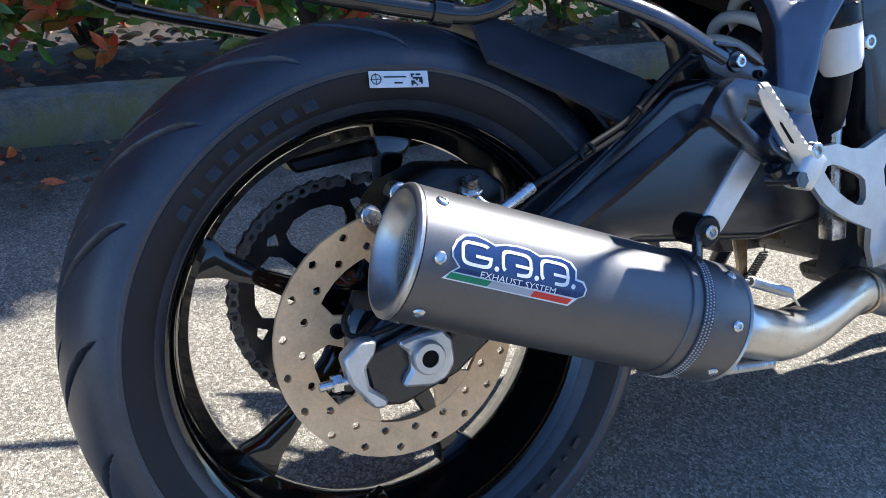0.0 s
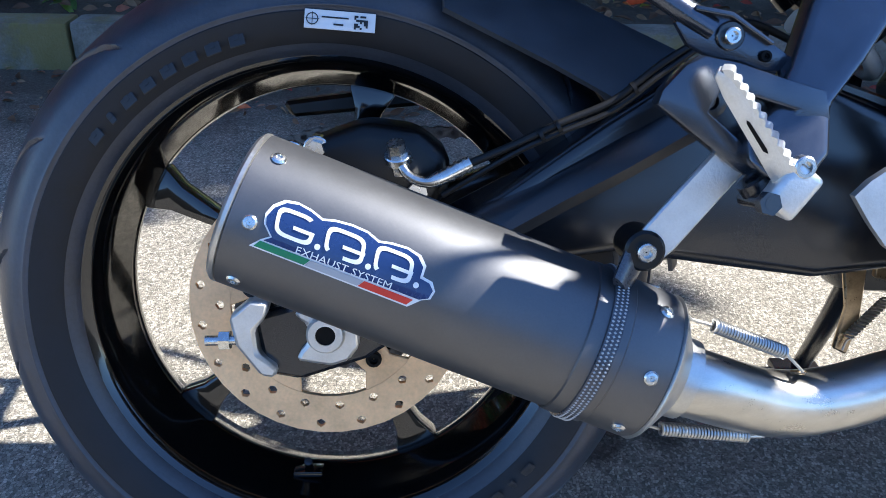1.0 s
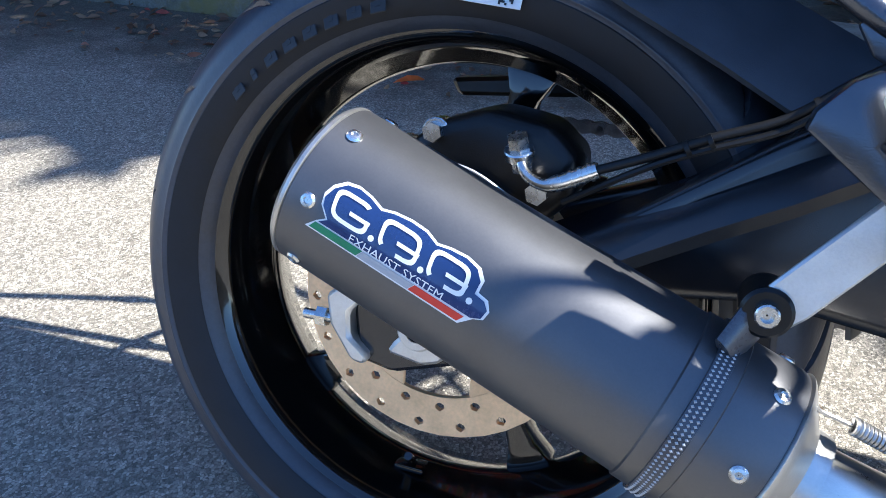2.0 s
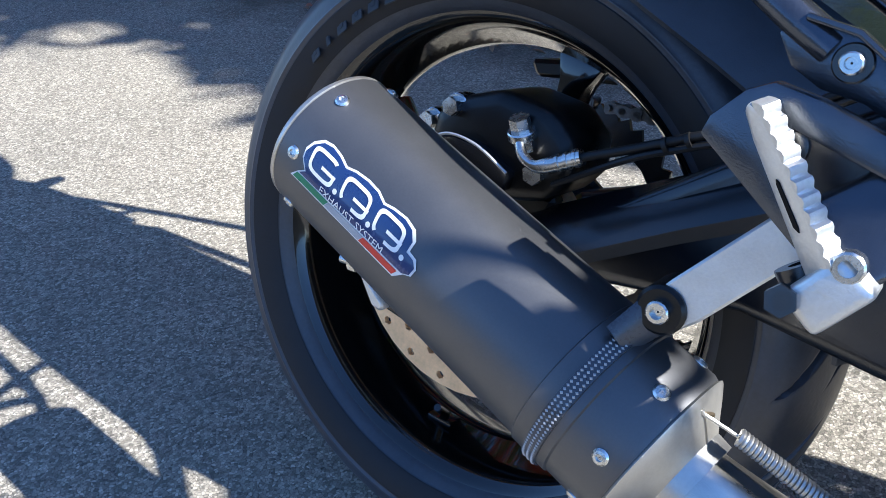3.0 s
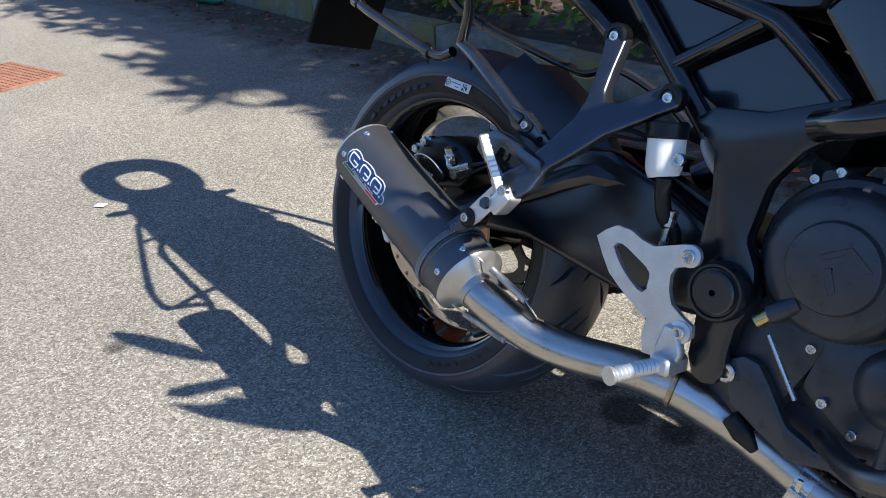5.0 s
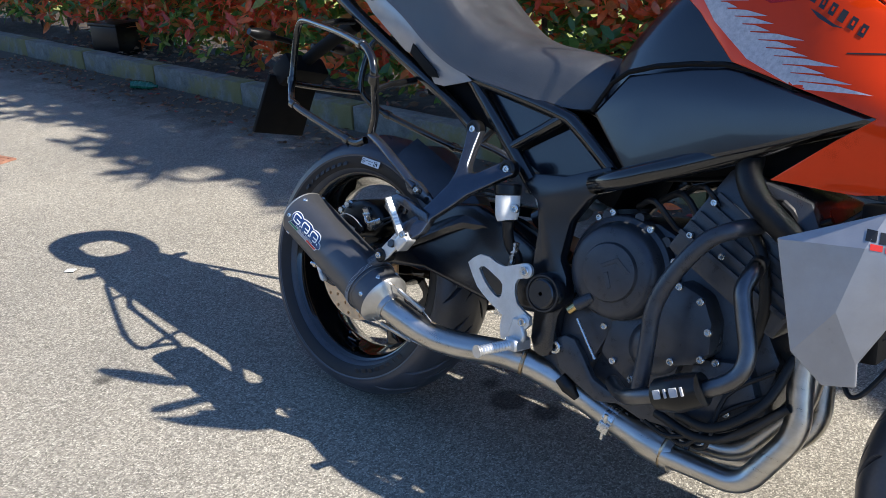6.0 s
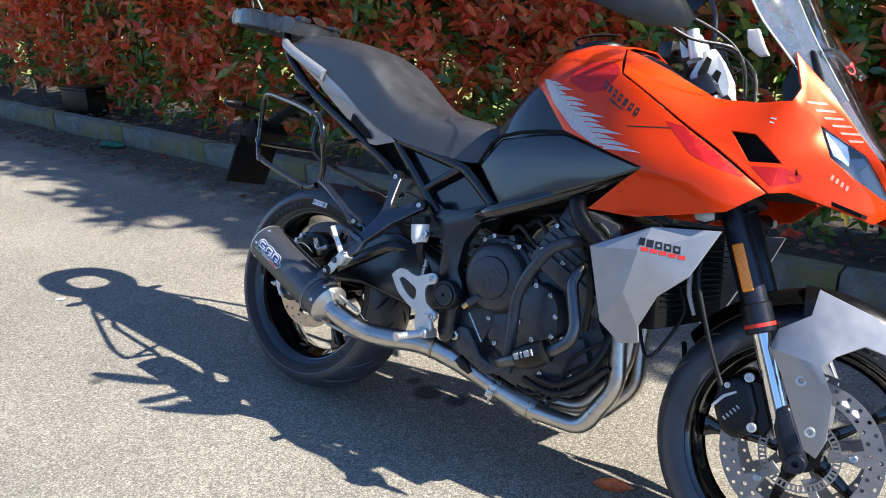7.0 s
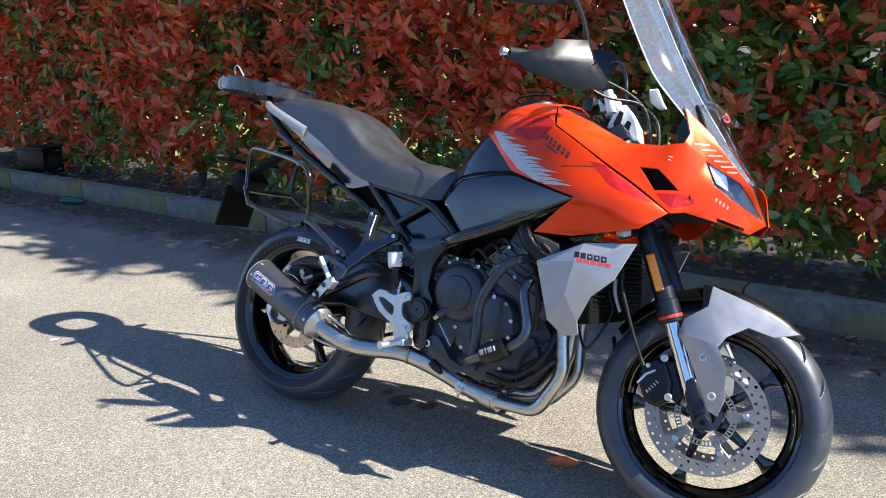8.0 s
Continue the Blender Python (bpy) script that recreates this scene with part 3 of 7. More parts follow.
crate.matrix_basis = pose(-4.84, 1.99, 0.09, 0, 0, 12)

# fallen leaves
def litter(name, count, x0, x1, y0, y1, zf, rng, size=(0.03, 0.07), mat=None):
    base = np.stack([rng.uniform(x0, x1, count), rng.uniform(y0, y1, count), np.zeros(count)], 1)
    base[:, 2] = [zf(*p[:2]) for p in base]
    way = np.stack([rng.normal(size=count), rng.normal(size=count), rng.uniform(-0.05, 0.25, count)], 1)
    return scatter_leaves(name, base, way, rng.uniform(*size, count), mat or M_LEAF_DRY, rng, 0.5)


a = litter("fallen_leaves", 1500, -6, 3.5, 1.9, 2.7, lambda x, y: 0.12 + 0.05 * noise.noise(Vector((x * 1.7, y * 1.7, 3))), rng)
tagged(a, "dry brown leaves lying on the soil", "leaves", kind="stuff")
a = litter("leaf_litter", 1300, -6, 2.8, 1.3, 1.77, lambda x, y: 0.006, rng, (0.015, 0.045))
tagged(a, "small dry leaves gathered along the kerb foot", "leaves", kind="stuff")

# a few large red leaves on the asphalt
def fallen_leaf(x, y, turn, size, mat, label):
    one = scatter_leaves("fallen_leaf", np.array([[0.0, 0, 0.0]]), np.array([[1.0, 0.05, 0.06]]), np.array([size]), mat, np.random.default_rng(2), 0.5)
    one.matrix_basis = pose(x, y, 0.014, 0, 0, turn)
    tagged(one, label, "leaf", "fallen leaves")


for x, y, q, s in ((-0.54, 1.55, 20, 0.09), (-0.46, 1.62, 70, 0.08), (-0.5, 1.35, 200, 0.08), (-0.38, 1.42, -30, 0.06), (-0.03, 1.62, 10, 0.09), (0.02, 1.55, 150, 0.08), (-0.05, 1.48, 0, 0.07), (0.3, 1.6, 40, 0.08)):
    fallen_leaf(x, y, q, s, M_LEAF_RED, "curled red leaf fallen on the asphalt")
fallen_leaf(0.955, 0.075, 15, 0.1, M_LEAF_RED, "curled red leaf lying in the machine's shadow")

# cast-iron cover in the road
bm = bmesh.new()
box(bm, (0, 0, 0.003), (0.42, 0.3, 0.012), bevel=0.002)
for i in range(14):
    for j in range(10):
        box(bm, (-0.19 + i * 0.0292, -0.13 + j * 0.0289, 0.0105), (0.018, 0.018, 0.005))
cover = tagged(part("drain_cover", bm, M_RUST), "rusty red cast-iron drain cover set in the asphalt", "drain cover")
cover.matrix_basis = pose(-2.99, 0.14, 0.0, 0, 0, 14)

# crushed green bottle and a scrap of paper
bm = bmesh.new()
tube(bm, [(-0.09, 0, 0.03), (-0.05, 0.005, 0.032), (0.02, 0, 0.03), (0.06, 0, 0.028), (0.085, 0.002, 0.026), (0.11, 0.002, 0.026)], [0.03, 0.032, 0.03, 0.028, 0.013, 0.012], 14, 4, 0.75)
bottle_litter = tagged(part("plastic_bottle", bm, M_BOTTLE), "crushed green plastic bottle lying by the kerb", "bottle")
bottle_litter.matrix_basis = pose(-3.82, 1.6, 0.0, 0, 0, 25)
bm = bmesh.new()
box(bm, (0, 0, 0), (0.035, 0.02, 0.002), (4, 6, 0))
for v in bm.verts:
    v.co.z += 0.004 * math.sin(v.co.x * 120)
scrap = tagged(part("paper_scrap", bm, M_WHITE), "small white scrap of paper on the asphalt", "paper")
scrap.matrix_basis = pose(-1.29, -0.131, 0.006, 0, 0, 30)

# ---- the motorcycle: x ahead, y to its left, z up, leaning on its stand ----
bike = tagged(new("motorcycle"), "orange and graphite adventure sport motorcycle parked leaning on its side stand", "motorcycle")
bike.matrix_basis = pose(0, 0, 0.0059, -15.738, 0.19, 0)
STEER = Matrix.Translation((1.387, 0, 0.3)) @ Matrix.Rotation(radians(8.5), 4, Vector((-0.392, 0, 0.92))) @ Matrix.Translation((-1.387, 0, -0.3))


def steered(ob):
    ob.matrix_basis = STEER
    return ob


def tyre_mesh(name, centre, profile, grooves, material, parent, slope=4.2, width=0.0042, reach=(0.26, 0.9)):
    """A tyre turned from a half profile of (radius, |y|); its columns slant with the tread, so that the grooves cut cleanly."""
    half = resample([(r, y) for r, y in profile], 56)
    rs = np.array([p.x for p in half] + [p.x for p in half[-2::-1]])
    ys = np.array([-p.y for p in half] + [p.y for p in half[-2::-1]])
    wmax, rmax = ys.max(), rs.max()
    seg, pitch = grooves * 64, 2 * np.pi / grooves
    T, K = np.meshgrid(np.arange(seg) * 2 * np.pi / seg, np.arange(len(rs)), indexing="ij")
    Rr, Yy = rs[K].copy(), ys[K]
    inner = rs[K] < 0.83 * rmax
    s = np.abs(Yy) / wmax
    squeeze = rmax / np.sqrt(1 + (slope * rmax) ** 2)
    for lo, hi, phase in ((reach[0], reach[1], 0.0), (0.04, 0.4, 0.45)):
        off = T + (Yy > 0) * pitch * 0.5 + phase * pitch
        gap = np.abs((off + pitch / 2) % pitch - pitch / 2) * squeeze
        taper = np.clip(np.minimum(s - lo, hi - s) / 0.2, 0, 1) ** 0.7
        Rr -= np.where(inner, 0, 0.01 * np.clip((width * taper - gap) / 0.0003, 0, 1) * (taper > 0))
    T = T - slope * np.abs(Yy)
    V = np.stack([centre[0] + Rr * np.cos(T), centre[1] + Yy, centre[2] + Rr * np.sin(T)], -1).reshape(-1, 3)
    m = len(rs)
    i, j = np.meshgrid(np.arange(seg), np.arange(m - 1), indexing="ij")
    i2 = (i + 1) % seg
    F = np.stack([i * m + j, i * m + j + 1, i2 * m + j + 1, i2 * m + j], -1).reshape(-1, 4)
    me = bpy.data.meshes.new(name)
    me.from_pydata(V.tolist(), [], F.tolist())
    cut = (rs[K] - Rr).reshape(-1)[F]
    me.polygons.foreach_set("use_smooth", (cut.max(1) - cut.min(1) < 0.003).tolist())
    me.materials.append(material)
    me.update()
    ob = new(name, me)
    ob.parent = parent
    return ob


def turned(outline, angle, centre):
    c, s = math.cos(angle), math.sin(angle)
    return [(centre[0] + x * c - z * s, centre[2] + x * s + z * c) for x, z in outline]


def drilled_disc(name, centre, y, rings, thick, hole, material, parent, count, label):
    """An annulus of rings (inner, outer radius, phase), each sector with one real hole."""
    bm = bmesh.new()
    for r0, r1, phase in rings:
        for k in range(count):
            a0, a1 = 2 * math.pi * (k + phase) / count, 2 * math.pi * (k + 1 + phase) / count
            rm, am = (r0 + r1) / 2, (a0 + a1) / 2
            edge = [(r0, a0), (r0, am), (r0, a1), (rm, a1), (r1, a1), (r1, am), (r1, a0), (rm, a0)]
            out = [Vector((centre[0] + r * math.cos(a), 0, centre[2] + r * math.sin(a))) for r, a in edge]
            c = Vector((centre[0] + rm * math.cos(am), 0, centre[2] + rm * math.sin(am)))
            inn = [c + (o - c).normalized() * hole for o in out]
            f, b = Vector((0, y - thick / 2, 0)), Vector((0, y + thick / 2, 0))
            fo, bo = [bm.verts.new(p + f) for p in out], [bm.verts.new(p + b) for p in out]
            fi, bi = [bm.verts.new(p + f) for p in inn], [bm.verts.new(p + b) for p in inn]
            for i in range(8):
                n = (i + 1) % 8
                bm.faces.new((fo[i], fo[n], fi[n], fi[i]))
                bm.faces.new((bo[i], bi[i], bi[n], bo[n]))
                bm.faces.new((fi[i], fi[n], bi[n], bi[i]))
                if i in (0, 1, 4, 5):
                    bm.faces.new((fo[i], bo[i], bo[n], fo[n]))
    bmesh.ops.remove_doubles(bm, verts=bm.verts, dist=0.0002)
    return part(name, bm, material, parent, label)


def wheel(name, centre, flange_y, spoke_y, first, tyre_profile, grooves, slope, spoke_w):
    """Rim (the part) with tyre, spokes and hub."""
    bm = bmesh.new()
    fy = flange_y
    lathe(bm, [(0.2235, -fy + 0.004), (0.2305, -fy), (0.2315, -fy - 0.002), (0.229, -fy - 0.0045), (0.222, -fy - 0.003), (0.2165, -fy + 0.006), (0.2125, -fy + 0.012), (0.2085, -fy + 0.03),
               (0.198, -fy + 0.055), (0.196, 0), (0.198, fy - 0.055), (0.2085, fy - 0.03), (0.2165, fy - 0.006), (0.229, fy + 0.0045), (0.2315, fy), (0.222, fy - 0.01), (0.212, 0), (0.222, -fy + 0.012)], centre, 128)
    rim = part(name, bm, M_RIM, bike, "gloss black cast wheel", 50)
    t = tyre_mesh("tyre", centre, tyre_profile, grooves, M_RUBBER, rim, slope=slope)
    tagged(t, "black road tyre with slanting grooves")
    for k in range(5):
        bm = bmesh.new()
        w = spoke_w
        shape = [(0.03, -0.024), (0.07, -0.012 - w * 0.2), (0.135, -0.007 - w * 0.2), (0.175, -0.012 - w * 0.3), (0.1985, -0.024), (0.1985, 0.024), (0.175, 0.012 + w * 0.3), (0.135, 0.007 + w * 0.2), (0.07, 0.012 + w * 0.2), (0.03, 0.024)]
        prism(bm, turned(shape, radians(first + 72 * k), centre), spoke_y - 0.016, spoke_y + 0.016, 0.005)
        part("spoke", bm, M_RIM, rim)
    bm = bmesh.new()
    lathe(bm, [(0.018, -0.062), (0.04, -0.062), (0.044, -0.05), (0.04, -0.02), (0.046, 0.0), (0.046, 0.03), (0.05, 0.06), (0.018, 0.062)], centre, 40)
    part("hub", bm, M_RIM, rim)
    return rim


REAR, FRONT = (0.001, -0.004, 0.319), (1.418, 0, 0.303)
rear_wheel = wheel("rear_wheel", REAR, 0.064, 0.012, 79, [(0.222, 0.064), (0.2285, 0.0725), (0.238, 0.0805), (0.25, 0.0865), (0.262, 0.089), (0.2655, 0.0905), (0.268, 0.0895), (0.28, 0.085), (0.293, 0.072), (0.305, 0.05), (0.3125, 0.026), (0.3155, 0.0)], 17, 4.6, 0.006)

# raised maker's marks on the sidewall, as plain blocks
def sidewall_marks(parent, centre, r, y, first, count, step, size, tilt):
    for k in range(count):
        bm = bmesh.new()
        a = radians(first + step * k)
        w, h = size
        box(bm, (0, 0, 0), (w * (0.45 if k == 1 else 1), 0.0016, h), (tilt, 0, 0), 0.0006, 1)
        box(bm, (0, -0.0003, 0.0), (w * 0.3, 0.0018, h * 0.35), (tilt, 0, 0))
        m = part("sidewall_mark", bm, M_RUBBER_LETTER, parent)
        m.matrix_basis = Matrix.Translation((centre[0] + r * math.cos(a), y, centre[2] + r * math.sin(a))) @ Matrix.Rotation(-(a - math.pi / 2), 4, "Y")


bm = bmesh.new()
lathe(bm, [(0.2345, -0.0795), (0.2355, -0.0805), (0.248, -0.0872), (0.2605, -0.0898), (0.2615, -0.0892)], REAR, 160, closed=False)
part("sidewall_band", bm, M_RUBBER_BAND, rear_wheel)
sidewall_marks(rear_wheel, REAR, 0.2485, -0.0916, 141, 8, -4.9, (0.0135, 0.0175), -26)
sidewall_marks(rear_wheel, REAR, 0.2485, -0.0916, 320, 8, -4.9, (0.0135, 0.0175), -26)
# white paper label on the tyre
bm = bmesh.new()
box(bm, (0, 0, 0), (0.058, 0.001, 0.0155), (-12, 0, 0), 0.0003, 1)
lab = part("tyre_label", bm, M_WHITE, rear_wheel, "white printed paper label")
a_lab = radians(86.5)
LAB_M = Matrix.Translation((0.252 * math.cos(a_lab) + 0.0, -0.0965, 0.320 + 0.252 * math.sin(a_lab))) @ Matrix.Rotation(-(a_lab - math.pi / 2) * 1.0, 4, "Y")
lab.matrix_basis = LAB_M
bm = bmesh.new()
rr = random.Random(3)
for i in range(7):
    for j in range(7):
        if rr.random() < 0.55:
            box(bm, (0.0125 + i * 0.0016, -0.0009 - 0.0002, -0.0055 + j * 0.0016), (0.0016, 0.0005, 0.0016))
box(bm, (-0.004, -0.0009, 0.002), (0.022, 0.0005, 0.0012))
box(bm, (-0.001, -0.0009, -0.0035), (0.008, 0.0005, 0.0014))
lathe(bm, [(0.0042, -0.0009), (0.005, -0.0009), (0.005, -0.0013), (0.0042, -0.0013)], (-0.0225, 0, 0), 16)
box(bm, (-0.0225, -0.0009, 0), (0.011, 0.0004, 0.0005))
box(bm, (-0.0225, -0.0009, 0), (0.0005, 0.0004, 0.011))
lp = part("label_print", bm, M_INK, rear_wheel)
lp.matrix_basis = LAB_M @ Matrix.Rotation(radians(-12), 4, "X")

drilled_disc("brake_disc", REAR, -0.071, [(0.0905, 0.109, 0.0), (0.109, 0.1275, 0.5)], 0.006, 0.0044, M_DISC, rear_wheel, 19, "straw-coloured drilled steel brake disc")
for k in range(5):
    bm = bmesh.new()
    shape = [(0.052, -0.017), (0.072, -0.0145), (0.0925, -0.03), (0.0925, 0.03), (0.072, 0.0145), (0.052, 0.017)]
    prism(bm, turned(shape, radians(20 + 72 * k), REAR), -0.0735, -0.0685, 0.001, 1)
    part("disc_arm", bm, M_DISC, rear_wheel)
    a = radians(20 + 72 * k)
    bolt_head("disc_bolt", (REAR[0] + 0.066 * math.cos(a), -0.0735, REAR[2] + 0.066 * math.sin(a)), 0.0075, rear_wheel, material=M_MATTE)
bm = bmesh.new()
lathe(bm, [(0.02, -0.08), (0.05, -0.078), (0.058, -0.07), (0.058, -0.06), (0.02, -0.06)], REAR, 40)
part("disc_carrier", bm, M_SATIN, rear_wheel)
bm = bmesh.new()
rod(bm, (-0.0986, -0.0345, 0.1255), (-0.098, -0.036, 0.1265), 0.0055, seg=14)
part("paint_dot", bm, M_PINK, rear_wheel, "pink paint inspection dot")
bm = bmesh.new()
rod(bm, (-0.028, -0.015, 0.122), (-0.026, -0.04, 0.142), 0.005, 0.004)
box(bm, (-0.028, -0.02, 0.121), (0.03, 0.02, 0.006), bevel=0.002)
part("tyre_valve", bm, M_RIM, rear_wheel)

# sprocket and chain on the far side
CH_Y, CH_R, CH_Z = 0.112, 0.134, 0.325
teeth = 50
outline = []
for k in range(teeth * 2):
    r = CH_R + 0.003 if k % 2 else CH_R - 0.005
    outline.append((r * math.cos(math.pi * k / teeth), CH_Z + r * math.sin(math.pi * k / teeth)))
openings = []
for k in range(6):
    big = [(0.063, -17), (0.063, -6), (0.063, 6), (0.063, 17), (0.07, 22), (0.09, 24), (0.103, 21), (0.109, 12), (0.11, 0), (0.109, -12), (0.103, -21), (0.09, -24), (0.07, -22)]
    openings.append([(r * math.cos(radians(a + 107 + 60 * k)), CH_Z + r * math.sin(radians(a + 107 + 60 * k))) for r, a in big])
    openings.append([(r * math.cos(radians(a + 137 + 60 * k)), CH_Z + r * math.sin(radians(a + 137 + 60 * k))) for r, a in ((0.1, 0), (0.112, 4.5), (0.116, 0), (0.112, -4.5))])
bm = bmesh.new()
plate_with_holes(bm, outline, openings, CH_Y - 0.003, CH_Y + 0.003)
part("sprocket", bm, M_SATIN, rear_wheel, "black steel sprocket with six wide openings", 60)
bm = bmesh.new()
lathe(bm, [(0.02, 0.06), (0.055, 0.06), (0.06, CH_Y - 0.003), (0.03, CH_Y + 0.012), (0.02, CH_Y + 0.012)], REAR, 32)
part("sprocket_carrier", bm, M_RIM, rear_wheel)

bm = bmesh.new()
FS = Vector((0.52, 0, 0.43))
path = []
d = FS - Vector((0, 0, CH_Z))
gam, beta = math.atan2(d.z, d.x), math.asin((CH_R - 0.033) / math.hypot(d.x, d.z))
up_a, lo_a = gam + math.pi / 2 + beta - 2 * beta, gam - math.pi / 2 + beta
pr = lambda c, r, a: Vector((c[0] + r * math.cos(a), CH_Y, c[2] + r * math.sin(a)))
ua, la = gam + math.pi / 2 - beta, gam - math.pi / 2 + beta
line = [pr((0, 0, CH_Z), CH_R, ua + (2 * math.pi - (ua - la)) * i / 60) for i in range(61)]
lo2, up2 = pr(FS, 0.033, la), pr(FS, 0.033, ua)
line += [line[-1].lerp(lo2, (i + 1) / 30) + Vector((0, 0, -0.012 * math.sin(math.pi * (i + 1) / 30))) for i in range(30)]
line += [up2.lerp(line[0], i / 30) for i in range(30)]
dist = [0.0]
for a, b in zip(line, line[1:]):
    dist.append(dist[-1] + (b - a).length)
pitch_c = 0.0159
bm.free()
chain = tagged(new("chain"), "oily steel roller chain")
chain.parent = bike
link_mesh = []
for wide in (0.0085, 0.0055):
    bm = bmesh.new()
    shape = [(-0.0128, -0.004), (-0.010, -0.0068), (-0.005, -0.006), (0, -0.0045), (0.005, -0.006), (0.010, -0.0068), (0.0128, -0.004), (0.0128, 0.004), (0.010, 0.0068), (0.005, 0.006), (0, 0.0045), (-0.005, 0.006), (-0.010, 0.0068), (-0.0128, 0.004)]
    for sgn in (-1, 1):
        prism(bm, shape, sgn * wide - 0.0009, sgn * wide + 0.0009)
    for u in (-0.008, 0.008):
        rod(bm, (u, -0.0105, 0), (u, 0.0105, 0), 0.0036, seg=8)
    finish(bm)
    me = bpy.data.meshes.new("chain_link")
    bm.to_mesh(me)
    bm.free()
    me.materials.append(M_CHAIN)
    link_mesh.append(me)
for k in range(int(dist[-1] / pitch_c)):
    s = k * pitch_c
    i = min(max(j for j in range(len(dist)) if dist[j] <= s), len(line) - 2)
    p = line[i].lerp(line[i + 1], (s - dist[i]) / max(1e-6, dist[i + 1] - dist[i]))
    t = (line[i + 1] - line[i]).normalized()
    link = new("chain_link", link_mesh[k % 2])
    link.parent = chain
    link.matrix_basis = pose(p.x, p.y, p.z, 0, -math.degrees(math.atan2(t.z, t.x)), 0)

# ---- swingarm ----
bm = bmesh.new()
arm = [(-0.055, 0.285), (-0.06, 0.33), (-0.02, 0.362), (0.06, 0.385), (0.15, 0.435), (0.235, 0.498), (0.30, 0.54), (0.355, 0.548), (0.43, 0.525), (0.52, 0.49), (0.6, 0.475), (0.615, 0.435), (0.6, 0.395), (0.53, 0.372), (0.43, 0.36), (0.34, 0.372), (0.25, 0.385), (0.15, 0.368), (0.06, 0.318), (0.02, 0.288)]
prism(bm, arm, lambda x, z: -0.118 - 0.012 * math.exp(-((x - 0.25) / 0.12) ** 2), lambda x, z: -0.078 - 0.01 * max(0, min(1, 1 - x / 0.3)), 0.012, 3)
swing = part("swingarm", bm, M_SATIN, bike, "satin black cast swingarm")
bm = bmesh.new()
RIB = ((0.03, 0.378, 0.366, 0.335, 0.0), (0.1, 0.416, 0.404, 0.372, 0.0), (0.2, 0.47, 0.459, 0.43, 0.0), (0.25, 0.496, 0.488, 0.457, 0.0), (0.3, 0.524, 0.516, 0.487, 0.0), (0.335, 0.541, 0.533, 0.505, 0.006), (0.38, 0.546, 0.536, 0.508, 0.018), (0.44, 0.535, 0.522, 0.492, 0.032), (0.56, 0.498, 0.484, 0.455, 0.036))
loft(bm, [[(x, -0.082, low - 0.01), (x, -0.133 + i, low - 0.01), (x, -0.141 + i, low + 0.002), (x, -0.127 + i, crease - 0.006), (x, -0.12 + i, crease), (x, -0.102 + i, top), (x, -0.082, top - 0.004)] for x, top, crease, low, i in RIB])
bevelled(bm, 0.0025, 2, 18)
part("upper_rib", bm, M_SATIN, swing)
bm = bmesh.new()
prism(bm, [(-0.06, 0.3), (-0.05, 0.345), (0.06, 0.385), (0.25, 0.46), (0.45, 0.5), (0.6, 0.475), (0.6, 0.395), (0.45, 0.36), (0.2, 0.35), (0.05, 0.3)], 0.082, 0.118, 0.012, 3)
part("left_arm", bm, M_SATIN, swing)
bm = bmesh.new()
prism(bm, [(0.345, 0.375), (0.35, 0.5), (0.4, 0.525), (0.52, 0.49), (0.6, 0.47), (0.6, 0.395), (0.5, 0.365)], -0.085, 0.09, 0.012, 2)
part("cross_member", bm, M_SATIN, swing)

# axle block and chain adjuster, turned with the arm
ADJ = Matrix.Translation((0.001, -0.127, 0.3175)) @ Matrix.Rotation(radians(-13), 4, "Y")


def on_block(name, shapes, material, label=""):
    bm = bmesh.new()
    for outline, y0, y1, bev in shapes:
        prism(bm, outline, y0, y1, bev, 1)
    ob = part(name, bm, material, swing, label)
    ob.matrix_basis = ADJ
    return ob


on_block("axle_plate", [([(-0.058, -0.03), (-0.055, 0.022), (0.06, 0.03), (0.085, 0.012), (0.08, -0.016), (0.03, -0.036), (-0.03, -0.042)], -0.004, 0.03, 0.004)], M_SATIN)
SQ = Matrix.Translation((0.001, -0.127, 0.3175))
on_block("adjuster_cap", [([(-0.078, 0.012), (-0.06, 0.027), (-0.044, 0.0255), (-0.047, 0.012), (-0.057, 0.001), (-0.055, -0.02), (-0.038, -0.034), (-0.041, -0.042), (-0.053, -0.0405), (-0.073, -0.013)], -0.014, 0.008, 0.003)], M_ALLOY, "machined alloy adjuster cap").matrix_basis = SQ
on_block("axle_square", [([(-0.024, 0.0175), (-0.008, 0.0205), (0.021, 0.0225), (0.0305, 0.0105), (0.031, -0.0135), (0.022, -0.0265), (0.007, -0.0315), (-0.023, -0.0265), (-0.018, -0.017), (-0.0125, -0.011), (-0.013, 0.006), (-0.0205, 0.0105)], -0.013, 0.0, 0.003)], M_ALLOY, "machined alloy axle plate").matrix_basis = SQ
bm = bmesh.new()
rod(bm, (-0.1, -0.004, -0.0115), (-0.07, -0.004, -0.0105), 0.0045, seg=10)
rod(bm, (-0.088, -0.004, -0.011), (-0.079, -0.004, -0.0108), 0.0085, seg=6)
o = part("adjuster_bolt", bm, M_BOLT, swing)
o.matrix_basis = SQ
bm = bmesh.new()
lathe(bm, [(0.0085, -0.021), (0.0145, -0.021), (0.0165, -0.018), (0.0165, -0.012), (0.0085, -0.012)], (0.003, 0, -0.001), 20)
o = part("axle_nut", bm, M_ALLOY, swing)
o.matrix_basis = SQ
# Black plug paints the shade inside the hollow axle.
bm = bmesh.new()
rod(bm, (0.003, -0.0195, -0.001), (0.003, -0.012, -0.001), 0.009, seg=16)
